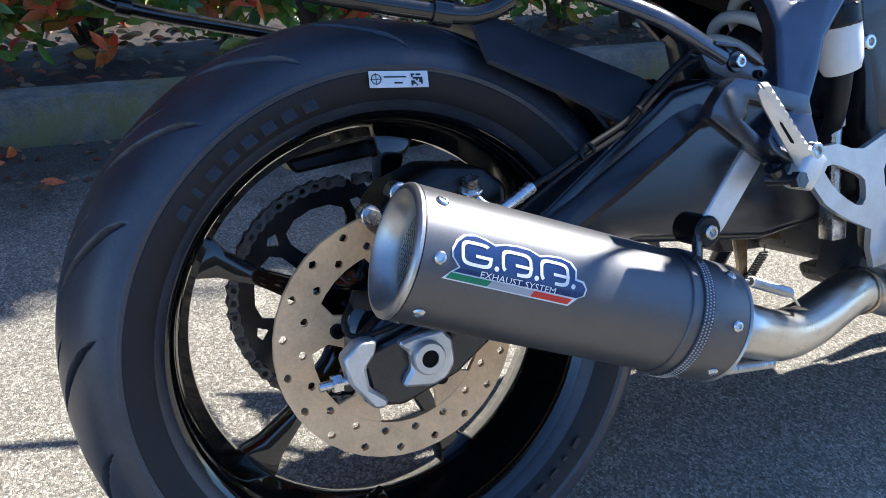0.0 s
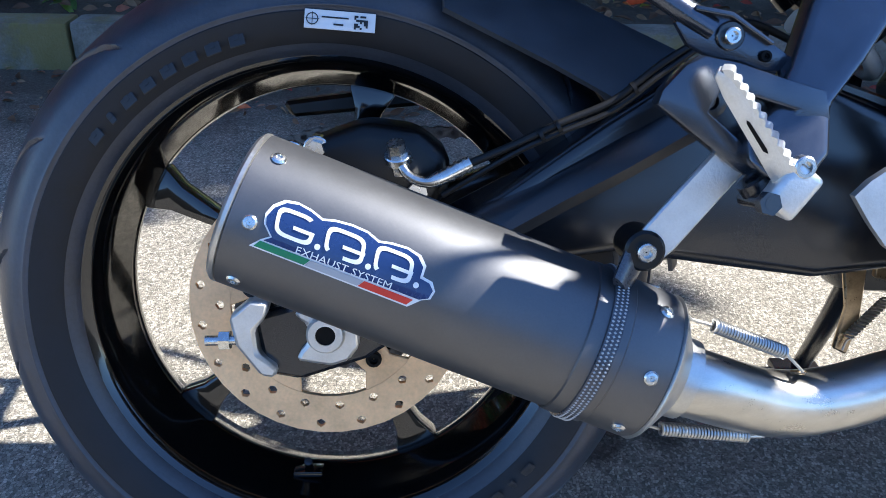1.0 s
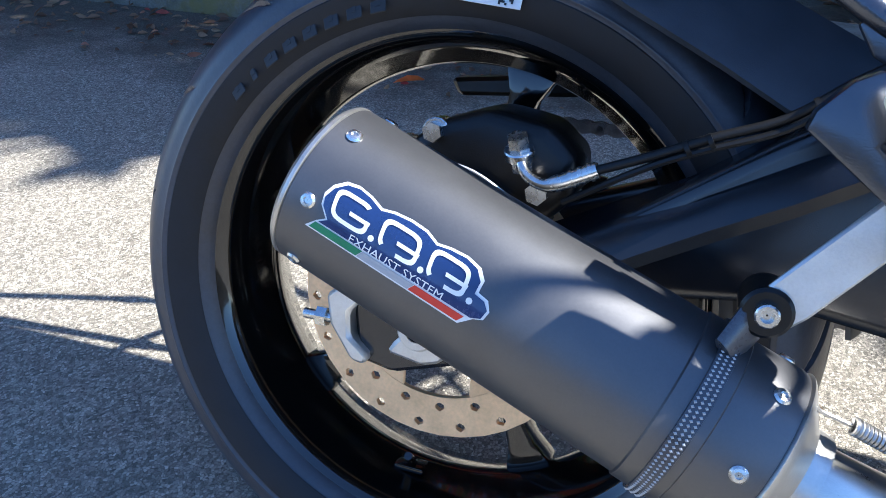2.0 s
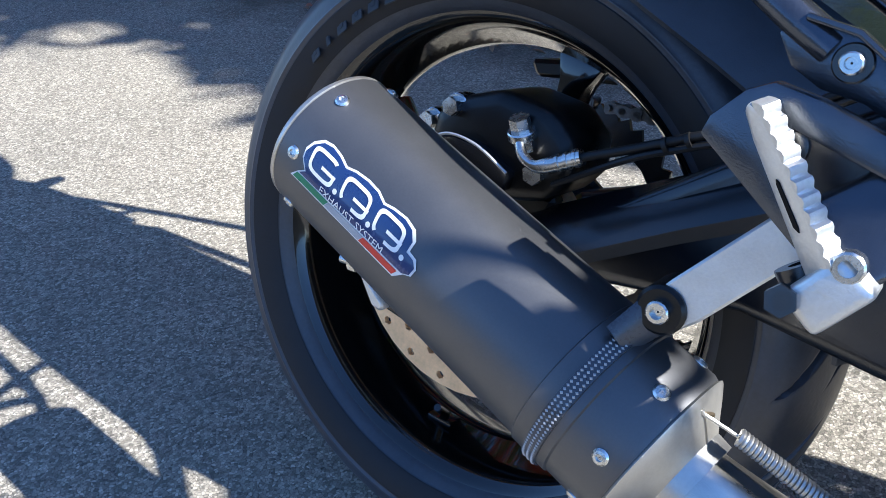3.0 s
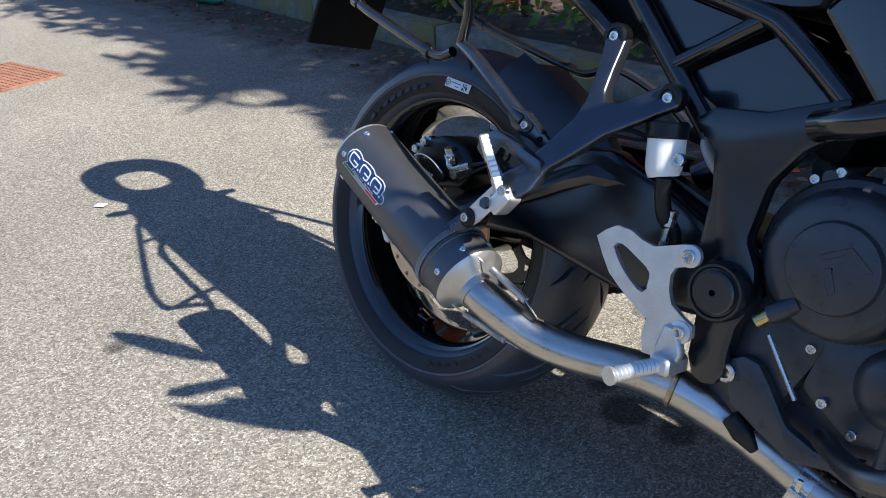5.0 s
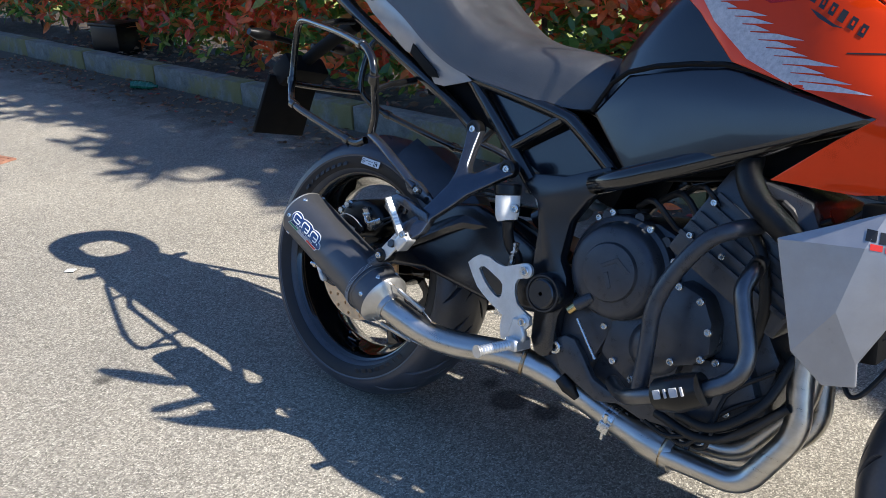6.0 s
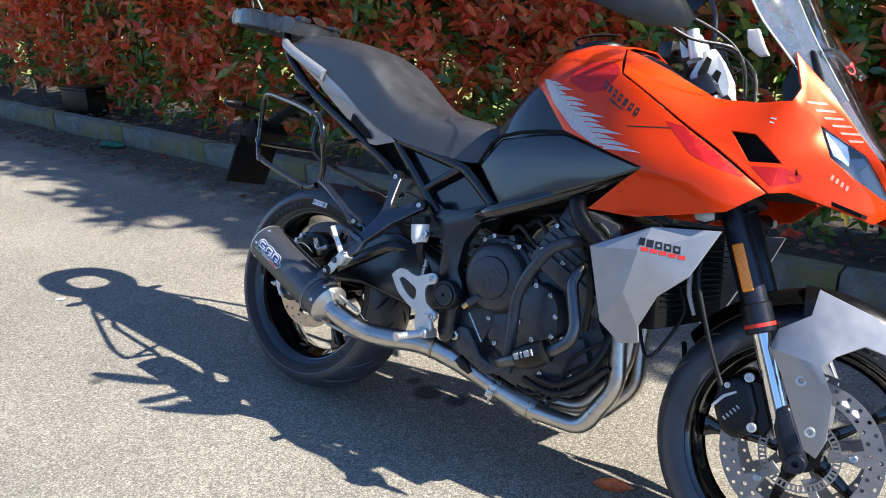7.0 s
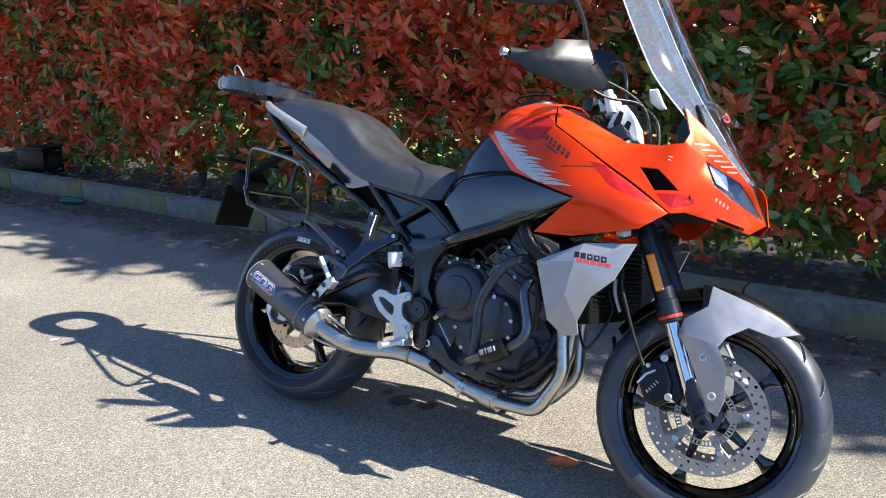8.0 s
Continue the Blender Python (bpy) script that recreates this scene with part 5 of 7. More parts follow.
# dark recess behind the vent, dark inner fairing and dash
bm = bmesh.new()
# Black plates stand in for the shade in the vent and under the nose.
prism(bm, [(1.18, 0.94), (1.29, 0.94), (1.34, 0.85), (1.22, 0.84)], -0.19, -0.182)
prism(bm, [(1.2, 0.8), (1.303, 0.811), (1.33, 0.819), (1.396, 0.806), (1.455, 0.79), (1.455, 0.797), (1.396, 0.813), (1.33, 0.826), (1.2, 0.815)], -0.15, 0.21)
prism(bm, [(1.29, 1.05), (1.36, 1.0), (1.44, 0.9), (1.4, 0.83), (1.2, 0.86), (1.16, 0.95), (1.26, 0.955)], -0.1, 0.1, 0.01)
part("inner_fairing", bm, M_MATTE, fair)
bm = bmesh.new()
prism(bm, [(1.255, 1.03), (1.275, 1.075), (1.3, 1.1), (1.33, 1.04), (1.3, 0.98), (1.27, 0.97)], -0.125, 0.125, 0.008)
part("dash", bm, M_PLASTIC, bike, "dark instrument housing")
# headlamp
shell("headlamp_bowl", dict(A=(1.352, -0.13, 0.949), B=(1.43, -0.09, 0.904), C=(1.484, -0.02, 0.822), D=(1.422, -0.11, 0.864), E=(1.382, -0.132, 0.894)), ["A B C D E"], M_MATTE, fair, both=True, round_=0)
shell("reflector", dict(A=(1.356, -0.138, 0.944), B=(1.398, -0.118, 0.92), D=(1.412, -0.12, 0.885), E=(1.382, -0.139, 0.897)), ["A B D E"], M_STANCH, fair, "bright reflector", both=True, thick=0.002, round_=0)
shell("lamp_lens", dict(A=(1.35, -0.147, 0.951), B=(1.432, -0.107, 0.907), C=(1.487, -0.036, 0.822), D=(1.423, -0.13, 0.862), E=(1.38, -0.151, 0.893)), ["A B C D E"], M_LENS, fair, "clear headlamp lens", both=True, thick=0.002, round_=0).visible_shadow = False


# graphics: pale torn stripes, deep red flashes, plain marks for the names
SKINS = [skin_of(orange), skin_of(fair)]
for k in range(13):
    u = k / 12
    x0, z0 = 0.757 + 0.195 * u, 0.975 - 0.128 * u
    ln = 0.058 + 0.04 * u + 0.02 * math.sin(k * 2.3)
    print_on("torn_stripe", [(x0 - 0.008, z0 + 0.0056), (x0 + ln * 0.55, z0 + 0.0045), (x0 + ln, z0 - 0.003), (x0 + ln * 0.5, z0 - 0.004), (x0 + 0.008, z0 - 0.0048)], SKINS, 0.0008, M_STRIPE, orange, "pale grey torn stripe")
print_on("stripe_base", [(0.748, 0.985), (0.772, 0.982), (0.83, 0.94), (0.9, 0.893), (0.965, 0.85), (0.95, 0.846), (0.87, 0.878), (0.8, 0.93)], SKINS, 0.0011, M_STRIPE, orange)
# deep red flashes in the paint
print_on("red_flash", [(0.826, 0.998), (0.868, 1.03), (0.925, 1.032), (0.962, 1.008), (0.935, 0.965), (0.885, 0.958), (0.832, 0.98)], SKINS, 0.0006, M_RED, orange, "deep red flash under the name")
print_on("red_flash", [(1.087, 0.915), (1.132, 0.908), (1.192, 0.878), (1.25, 0.848), (1.285, 0.822), (1.213, 0.836), (1.158, 0.856)], SKINS, 0.0006, M_RED, orange, "deep red flash along the flank")
print_on("red_flash", [(1.262, 0.852), (1.318, 0.858), (1.346, 0.85), (1.346, 0.838), (1.31, 0.822), (1.3, 0.822)], SKINS, 0.0006, M_RED, fair, "deep red flash below the vent")
for k in range(6):
    x0, z0 = 1.318 + 0.016 * k, 0.992 - 0.012 * k
    print_on("pale_streak", [(x0, z0), (x0 + 0.03, z0 + 0.004), (x0 + 0.034, z0 + 0.0), (x0 + 0.004, z0 - 0.004)], SKINS, 0.0008, M_STREAK, fair, "faded pale torn streak")
# thin moulded seams
for line, par in ((((1.013, 0.896), (1.122, 0.905)), orange), (((0.955, 1.012), (1.142, 0.904)), fair), (((1.142, 0.904), (1.305, 0.806)), fair)):
    (xa, za), (xb, zb) = line
    print_on("panel_seam", [(xa, za), (xb, zb), (xb - 0.0008, zb - 0.0022), (xa - 0.0008, za - 0.0022)], SKINS, 0.0007, M_INK, par)
# plain marks where the names stand
for k in range(7):
    x0, z0 = 0.93 + 0.0152 * k, 0.987 - 0.0085 * k
    print_on("tank_mark", [(x0, z0), (x0 + 0.0085, z0 - 0.004), (x0 + 0.0045, z0 - 0.0195), (x0 - 0.004, z0 - 0.0155)], SKINS, 0.001, M_INK, orange)
    if k not in (1, 4):
        print_on("tank_mark_gap", [(x0 + 0.0018, z0 - 0.006), (x0 + 0.0048, z0 - 0.0075), (x0 + 0.0034, z0 - 0.0135), (x0 + 0.0004, z0 - 0.012)], SKINS, 0.0014, M_ORANGE, orange)
print_on("tank_mark", [(0.945, 0.953), (0.96, 0.946), (0.985, 0.932), (1.0, 0.927), (0.985, 0.928), (0.96, 0.94)], SKINS, 0.001, M_INK, orange)
for k in range(4):
    x0, z0 = 1.39 + 0.0085 * k, 0.862 - 0.005 * k
    print_on("fairing_mark", [(x0, z0), (x0 + 0.004, z0 - 0.0022), (x0 + 0.0025, z0 - 0.0115), (x0 - 0.0015, z0 - 0.0093)], SKINS, 0.001, M_STREAK, fair)
for k in range(2):
    print_on("fairing_mark", [(1.272 + 0.001 * k, 0.95 - 0.008 * k), (1.29 + 0.001 * k, 0.948 - 0.008 * k), (1.29 + 0.001 * k, 0.9455 - 0.008 * k), (1.272, 0.9475 - 0.008 * k)], SKINS, 0.001, M_GREYP, fair)

# dark side panel
PP = dict(A=(0.592, -0.15, 0.766), B=(0.655, -0.166, 0.838), C=(0.83, -0.196, 0.866), D=(1.08, -0.287, 0.816), E=(0.91, -0.222, 0.752), F=(0.69, -0.174, 0.672), G=(0.7, -0.18, 0.8), H=(0.9, -0.226, 0.802))
shell("side_panel", PP, ["A B G", "B C H G", "C D H", "H D E", "G H E F", "A G F"], M_PANEL, bike, "satin graphite faceted side panel", both=True, thick=0.012, round_=0.006, sharp=14)

# Solid black strips paint the shade of the gap above the panel.
for line in (((0.592, -0.153, 0.769), (0.655, -0.169, 0.841), (0.83, -0.199, 0.869), (0.95, -0.242, 0.845)),):
    for sgn in (1, -1):
        bm = bmesh.new()
        tube(bm, [(x, y * sgn, z) for x, y, z in line], 0.0045, 8, 3)
        part("gap_shade", bm, M_MATTE, bike)

# seat
SEAT = ((-0.238, 1.04, 1.015, 0.05), (-0.225, 1.052, 1.008, 0.085), (-0.17, 1.066, 1.0, 0.112), (-0.08, 1.068, 0.978, 0.128), (0.02, 1.058, 0.935, 0.14), (0.1, 1.04, 0.895, 0.147), (0.165, 1.012, 0.855, 0.152), (0.215, 0.975, 0.828, 0.155), (0.265, 0.938, 0.806, 0.156), (0.32, 0.908, 0.792, 0.156), (0.4, 0.888, 0.779, 0.15), (0.48, 0.88, 0.768, 0.138), (0.545, 0.874, 0.765, 0.122), (0.585, 0.864, 0.775, 0.105))
bm = bmesh.new()
rings = []
for p, q in zip(resample([(x, zt, zb) for x, zt, zb, w in SEAT], 60), resample([(x, w, 0) for x, zt, zb, w in SEAT], 60)):
    x, zt, zb, w = p.x, p.y, p.z, q.y
    half = [(0, zt), (-0.4 * w, zt - 0.002), (-0.68 * w, zt - 0.01), (-0.87 * w, zt - 0.026), (-0.97 * w, zt - min(0.05, (zt - zb) * 0.5)), (-w, zb + 0.012), (-0.97 * w, zb), (-0.5 * w, zb)]
    half = [tuple(v)[:2] for v in resample(half, 22)]
    rings.append([(x, y, z) for y, z in half] + [(x, -y, z) for y, z in half[::-1] if y < -1e-6])
loft(bm, rings)
part("seat", bm, M_VINYL, bike, "one-piece stepped black vinyl seat", 50)

# silver tail panels
shell("tail_panel", dict(A=(-0.2, -0.118, 1.006), B=(-0.005, -0.14, 0.948), C=(0.314, -0.152, 0.787), D=(0.235, -0.142, 0.768), E=(0.205, -0.138, 0.77), F=(0.165, -0.138, 0.815), G=(0.11, -0.138, 0.828), H=(-0.012, -0.13, 0.9), I=(-0.034, -0.128, 0.918)), ["A B I", "B C G H I", "C D E F G"], M_SILVER, bike, "silver tail panel", both=True, round_=0.003)
# Proud black plate paints the shade of a slot in the tail.
shell("tail_slot_shade", dict(A=(0.136, -0.1455, 0.845), B=(0.212, -0.1495, 0.797), C=(0.222, -0.1475, 0.783), D=(0.194, -0.145, 0.783), E=(0.129, -0.1425, 0.824)), ["A B C D E"], M_MATTE, bike, both=True, thick=0.003, round_=0.001)
for s in (-1, 1):
    bm = bmesh.new()
    tube(bm, [(-0.005, 0.135 * s, 0.94), (-0.1, 0.125 * s, 0.975), (-0.2, 0.11 * s, 1.012), (-0.245, 0.09 * s, 1.035), (-0.255, 0.07 * s, 1.055)], [0.018, 0.016, 0.014, 0.012], 12)
    part("grab_rail", bm, M_SILVER, bike, "silver grab rail")

# top-box carrier plate
bm = bmesh.new()
def oval(a, b, k=2.8, n=48):
    return [(a * math.copysign(abs(math.cos(q)) ** (2 / k), math.cos(q)), b * math.copysign(abs(math.sin(q)) ** (2 / k), math.sin(q))) for q in (2 * math.pi * i / n for i in range(n))]


po, pi_ = oval(0.19, 0.145, 2.2), oval(0.095, 0.062)
for (a, za), (b, zb) in (((po, 0.0), (pi_, 0.0)), ((po, -0.045), (pi_, -0.03)), ((po, 0.0), (po, -0.045)), ((pi_, 0.0), (pi_, -0.03))):
    va, vb = [bm.verts.new((x, y, za)) for x, y in a], [bm.verts.new((x, y, zb)) for x, y in b]
    for i in range(48):
        n = (i + 1) % 48
        bm.faces.new((va[i], va[n], vb[n], vb[i]))
bmesh.ops.remove_doubles(bm, verts=bm.verts, dist=1e-5)
bevelled(bm, 0.005, 2)
box(bm, (-0.13, 0.0, 0.01), (0.05, 0.075, 0.02), bevel=0.004)
box(bm, (0.15, -0.07, 0.006), (0.03, 0.04, 0.016), bevel=0.004)
box(bm, (0.15, 0.07, 0.006), (0.03, 0.04, 0.016), bevel=0.004)
rack = part("luggage_plate", bm, M_RACK, bike, "black plastic top-box carrier plate with an open centre")
rack.matrix_basis = pose(-0.355, 0, 1.112, 0, 4.0, 0)
bm = bmesh.new()
tube(bm, [(-0.125, -0.096, -0.022), (-0.134, -0.106, -0.022), (-0.136, -0.109, -0.022)], [0.024, 0.024, 0.019], 20, 2)
part("plate_reflector", bm, M_GREYP, rack, "pale round reflector")
bm = bmesh.new()
tube(bm, [(-0.17, -0.012, 0.028), (-0.165, -0.022, 0.05), (-0.15, -0.022, 0.058), (-0.12, -0.012, 0.024)], 0.003, 8)
part("release_catch", bm, M_SILVER, rack)
for s in (-1, 1):
    bm = bmesh.new()
    tube(bm, [(-0.26, 0.08 * s, 1.085), (-0.24, 0.088 * s, 1.035), (-0.195, 0.1 * s, 0.98), (-0.1, 0.105 * s, 0.91)], [0.012, 0.013, 0.014, 0.012], 10)
    part("plate_stay", bm, M_PLASTIC, bike)

# subframe and main frame tubes
for s in (-1, 1):
    for nm, pts, r in (("seat_rail", [(-0.152, 0.105 * s, 0.934), (-0.007, 0.11 * s, 0.858), (0.232, 0.115 * s, 0.744), (0.33, 0.125 * s, 0.69)], 0.0145),
                       ("frame_tube", [(0.295, 0.132 * s, 0.795), (0.41, 0.132 * s, 0.775), (0.519, 0.132 * s, 0.752), (0.56, 0.135 * s, 0.735), (0.655, 0.14 * s, 0.668)], 0.0135),
                       ("frame_tube", [(0.301, 0.13 * s, 0.791), (0.418, 0.13 * s, 0.677), (0.494, 0.13 * s, 0.605)], 0.0145),
                       ("frame_tube", [(0.425, 0.132 * s, 0.678), (0.525, 0.132 * s, 0.748)], 0.0115),
                       ("main_tube", [(0.63, 0.16 * s, 0.645), (0.676, 0.185 * s, 0.66), (0.735, 0.19 * s, 0.684), (0.79, 0.19 * s, 0.706), (0.879, 0.186 * s, 0.746), (0.96, 0.16 * s, 0.79), (1.12, 0.06 * s, 0.87)], 0.0185)):
        bm = bmesh.new()
        tube(bm, pts, r, 14)
        part(nm, bm, M_TUBE, bike)
    bm = bmesh.new()
    prism(bm, [(0.335, 0.775), (0.505, 0.742), (0.42, 0.695)], 0.112 * s, 0.118 * s, 0.002, 1)
    prism(bm, [(0.425, 0.665), (0.54, 0.735), (0.64, 0.665), (0.52, 0.62)], 0.112 * s, 0.118 * s, 0.002, 1)
    part("infill_panel", bm, M_PANEL, bike, "dark plastic infill between the frame tubes")
bm = bmesh.new()
box(bm, (0.42, 0, 0.72), (0.5, 0.2, 0.1), (0, 18, 0), 0.02)
part("battery_tray", bm, M_MATTE, bike)
bm = bmesh.new()
box(bm, (0.1, 0, 0.86), (0.36, 0.17, 0.08), (0, 27, 0), 0.02)
part("tail_tray", bm, M_MATTE, bike)
bm = bmesh.new()
box(bm, (0.8, 0, 0.76), (0.36, 0.24, 0.14), (0, -12, 0), 0.02)
part("airbox", bm, M_MATTE, bike)

# pivot casting
for s in (-1, 1):
    bm = bmesh.new()
    prism(bm, [(0.482, 0.618), (0.505, 0.64), (0.57, 0.648), (0.655, 0.682), (0.672, 0.655), (0.625, 0.615), (0.598, 0.57), (0.592, 0.5), (0.612, 0.47), (0.622, 0.43), (0.61, 0.395), (0.61, 0.36), (0.613, 0.335), (0.605, 0.317), (0.59, 0.311), (0.572, 0.315), (0.56, 0.34), (0.555, 0.4), (0.548, 0.45), (0.535, 0.475), (0.532, 0.54), (0.52, 0.59)],
          0.135 * s, 0.165 * s, 0.008, 2)
    piv = part("pivot_plate", bm, M_SATIN, bike, "satin black swingarm pivot casting")
bm = bmesh.new()
lathe(bm, [(0.004, -0.195), (0.024, -0.195), (0.0265, -0.193), (0.0265, -0.188), (0.029, -0.188), (0.031, -0.19), (0.034, -0.19), (0.037, -0.184), (0.037, -0.15), (0.004, -0.15)], (0.583, 0, 0.434), 36)
part("pivot_cap", bm, M_SATIN, bike, "round black pivot cap")

# rear hanger: forked flat casting for the pillion peg
def hang_y(x, z):
    return -0.148 - 0.55 * (0.70 - z)


bm = bmesh.new()
arm_line = [(0.326, 0.701), (0.333, 0.711), (0.35, 0.713), (0.36, 0.7), (0.366, 0.66), (0.372, 0.628), (0.381, 0.617), (0.398, 0.619), (0.43, 0.642), (0.445, 0.652), (0.463, 0.655), (0.477, 0.644), (0.478, 0.631), (0.455, 0.615), (0.404, 0.578), (0.38, 0.549), (0.352, 0.52), (0.347, 0.49), (0.33, 0.473), (0.305, 0.472), (0.292, 0.484), (0.292, 0.5), (0.311, 0.518), (0.328, 0.545), (0.35, 0.59), (0.352, 0.613), (0.342, 0.657)]
prism(bm, arm_line, lambda x, z: hang_y(x, z) - 0.012, lambda x, z: hang_y(x, z) + 0.012, 0.0085, 3)
hanger = part("pillion_hanger", bm, M_HANGER, bike, "satin dark metal forked pillion peg hanger", 60)
for p in ((0.343, -0.158, 0.697), (0.461, -0.19, 0.639)):
    bm = bmesh.new()
    lathe(bm, [(0.006, 0.012), (0.0175, 0.012), (0.0175, -0.003), (0.014, -0.006), (0.0105, -0.006), (0.0095, -0.004), (0.006, -0.004)], p, 24)
    part("boss", bm, M_PLASTIC, hanger)
    bolt_head("hanger_bolt", (p[0], p[1] - 0.003, p[2]), 0.0068, hanger)
bolt_head("frame_bolt", (0.5, -0.146, 0.606), 0.008, bike)
bm = bmesh.new()
plate_with_holes(bm, [(0.233, 0.519), (0.236, 0.529), (0.25, 0.545), (0.262, 0.551), (0.285, 0.547), (0.315, 0.538), (0.345, 0.53), (0.35, 0.512), (0.325, 0.474), (0.308, 0.468), (0.292, 0.476), (0.262, 0.498)], [[(0.276, 0.531), (0.326, 0.517), (0.305, 0.491), (0.293, 0.495), (0.268, 0.515)]], -0.2625, -0.247)
bevelled(bm, 0.0025, 2, 60)
bracket = part("peg_bracket", bm, M_HANGER, hanger, "open triangular cast bracket")
bm = bmesh.new()
prism(bm, [(0.262, 0.536), (0.332, 0.52), (0.31, 0.484), (0.29, 0.488), (0.256, 0.515)], -0.2485, -0.2445)
part("bracket_web", bm, M_SATIN, bracket)
bm = bmesh.new()
lathe(bm, [(0.004, 0.0), (0.0115, 0.0), (0.0115, -0.0035), (0.0085, -0.0045), (0.0055, -0.0045), (0.0045, -0.001), (0.0005, -0.001)], (0.272, -0.2485, 0.521), 20)
part("bracket_bolt", bm, M_SATIN, hanger)
# folding pillion peg: a slotted, toothed blade on a square knuckle
PEG = Matrix.Translation((0.3015, -0.287, 0.4905)) @ Matrix.Rotation(radians(-127), 4, "Y") @ Matrix.Rotation(radians(-33), 4, "X")
bm = bmesh.new()
blade = [(-0.03, -0.0085), (0.045, -0.0072), (0.06, -0.0055), (0.067, -0.001), (0.064, 0.0035), (0.05, 0.0055), (-0.03, 0.0078)]
prism(bm, blade, -0.0055, 0.0055, 0.0022, 2)
comb = [(-0.02, -0.003)]
for k in range(11):
    x, w = -0.012 + 0.0073 * k, 0.0082 - 0.0018 * k / 10
    comb += [(x - 0.0036, -w), (x - 0.0008, -w - 0.0018), (x + 0.0012, -w - 0.0018), (x + 0.003, -w)]
comb += [(0.066, -0.003)]
prism(bm, comb, -0.0052, 0.0052)
peg = part("pillion_peg", bm, M_ALLOY, hanger, "cast alloy folded pillion peg with toothed grip")
peg.matrix_basis = PEG
# Solid black plates on both faces paint the slot's shade.
bm = bmesh.new()
for k in (-1, 1):
    prism(bm, [(0.004, -0.0006), (0.007, -0.0013), (0.028, -0.001), (0.03, 0.0), (0.028, 0.001), (0.007, 0.0013)], 0.0058 * k - 0.0004, 0.0058 * k + 0.0004)
part("peg_slot_shade", bm, M_MATTE, peg, "thin black plates painting the shade of a slot")
bm = bmesh.new()
box(bm, (0.316, -0.281, 0.4685), (0.024, 0.03, 0.034), (0, 36, 0), 0.005, 3)
part("peg_knuckle", bm, M_ALLOY, hanger)
bolt_head("peg_pin", (0.3205, -0.291, 0.484), 0.0075, hanger)
bm = bmesh.new()
rod(bm, (0.297, -0.262, 0.458), (0.3, -0.3, 0.462), 0.0048, seg=10)
rod(bm, (0.2985, -0.292, 0.4605), (0.299, -0.3, 0.4615), 0.0078, seg=6)
lathe(bm, [(0.005, -0.006), (0.0115, -0.006), (0.0115, 0.006), (0.005, 0.006)], (0.301, -0.272, 0.468), 18, (0.6, 0, -0.8))
part("peg_hinge", bm, M_SATIN, hanger, "dark hinge collar and pin under the peg")
bm = bmesh.new()
prism(bm, [(0.2265, 0.424), (0.236, 0.437), (0.281, 0.492), (0.303, 0.478), (0.256, 0.419), (0.244, 0.408), (0.23, 0.412)], -0.2535, -0.2485, 0.0015, 1)
part("silencer_strap", bm, M_ALLOY, hanger, "flat alloy silencer stay")

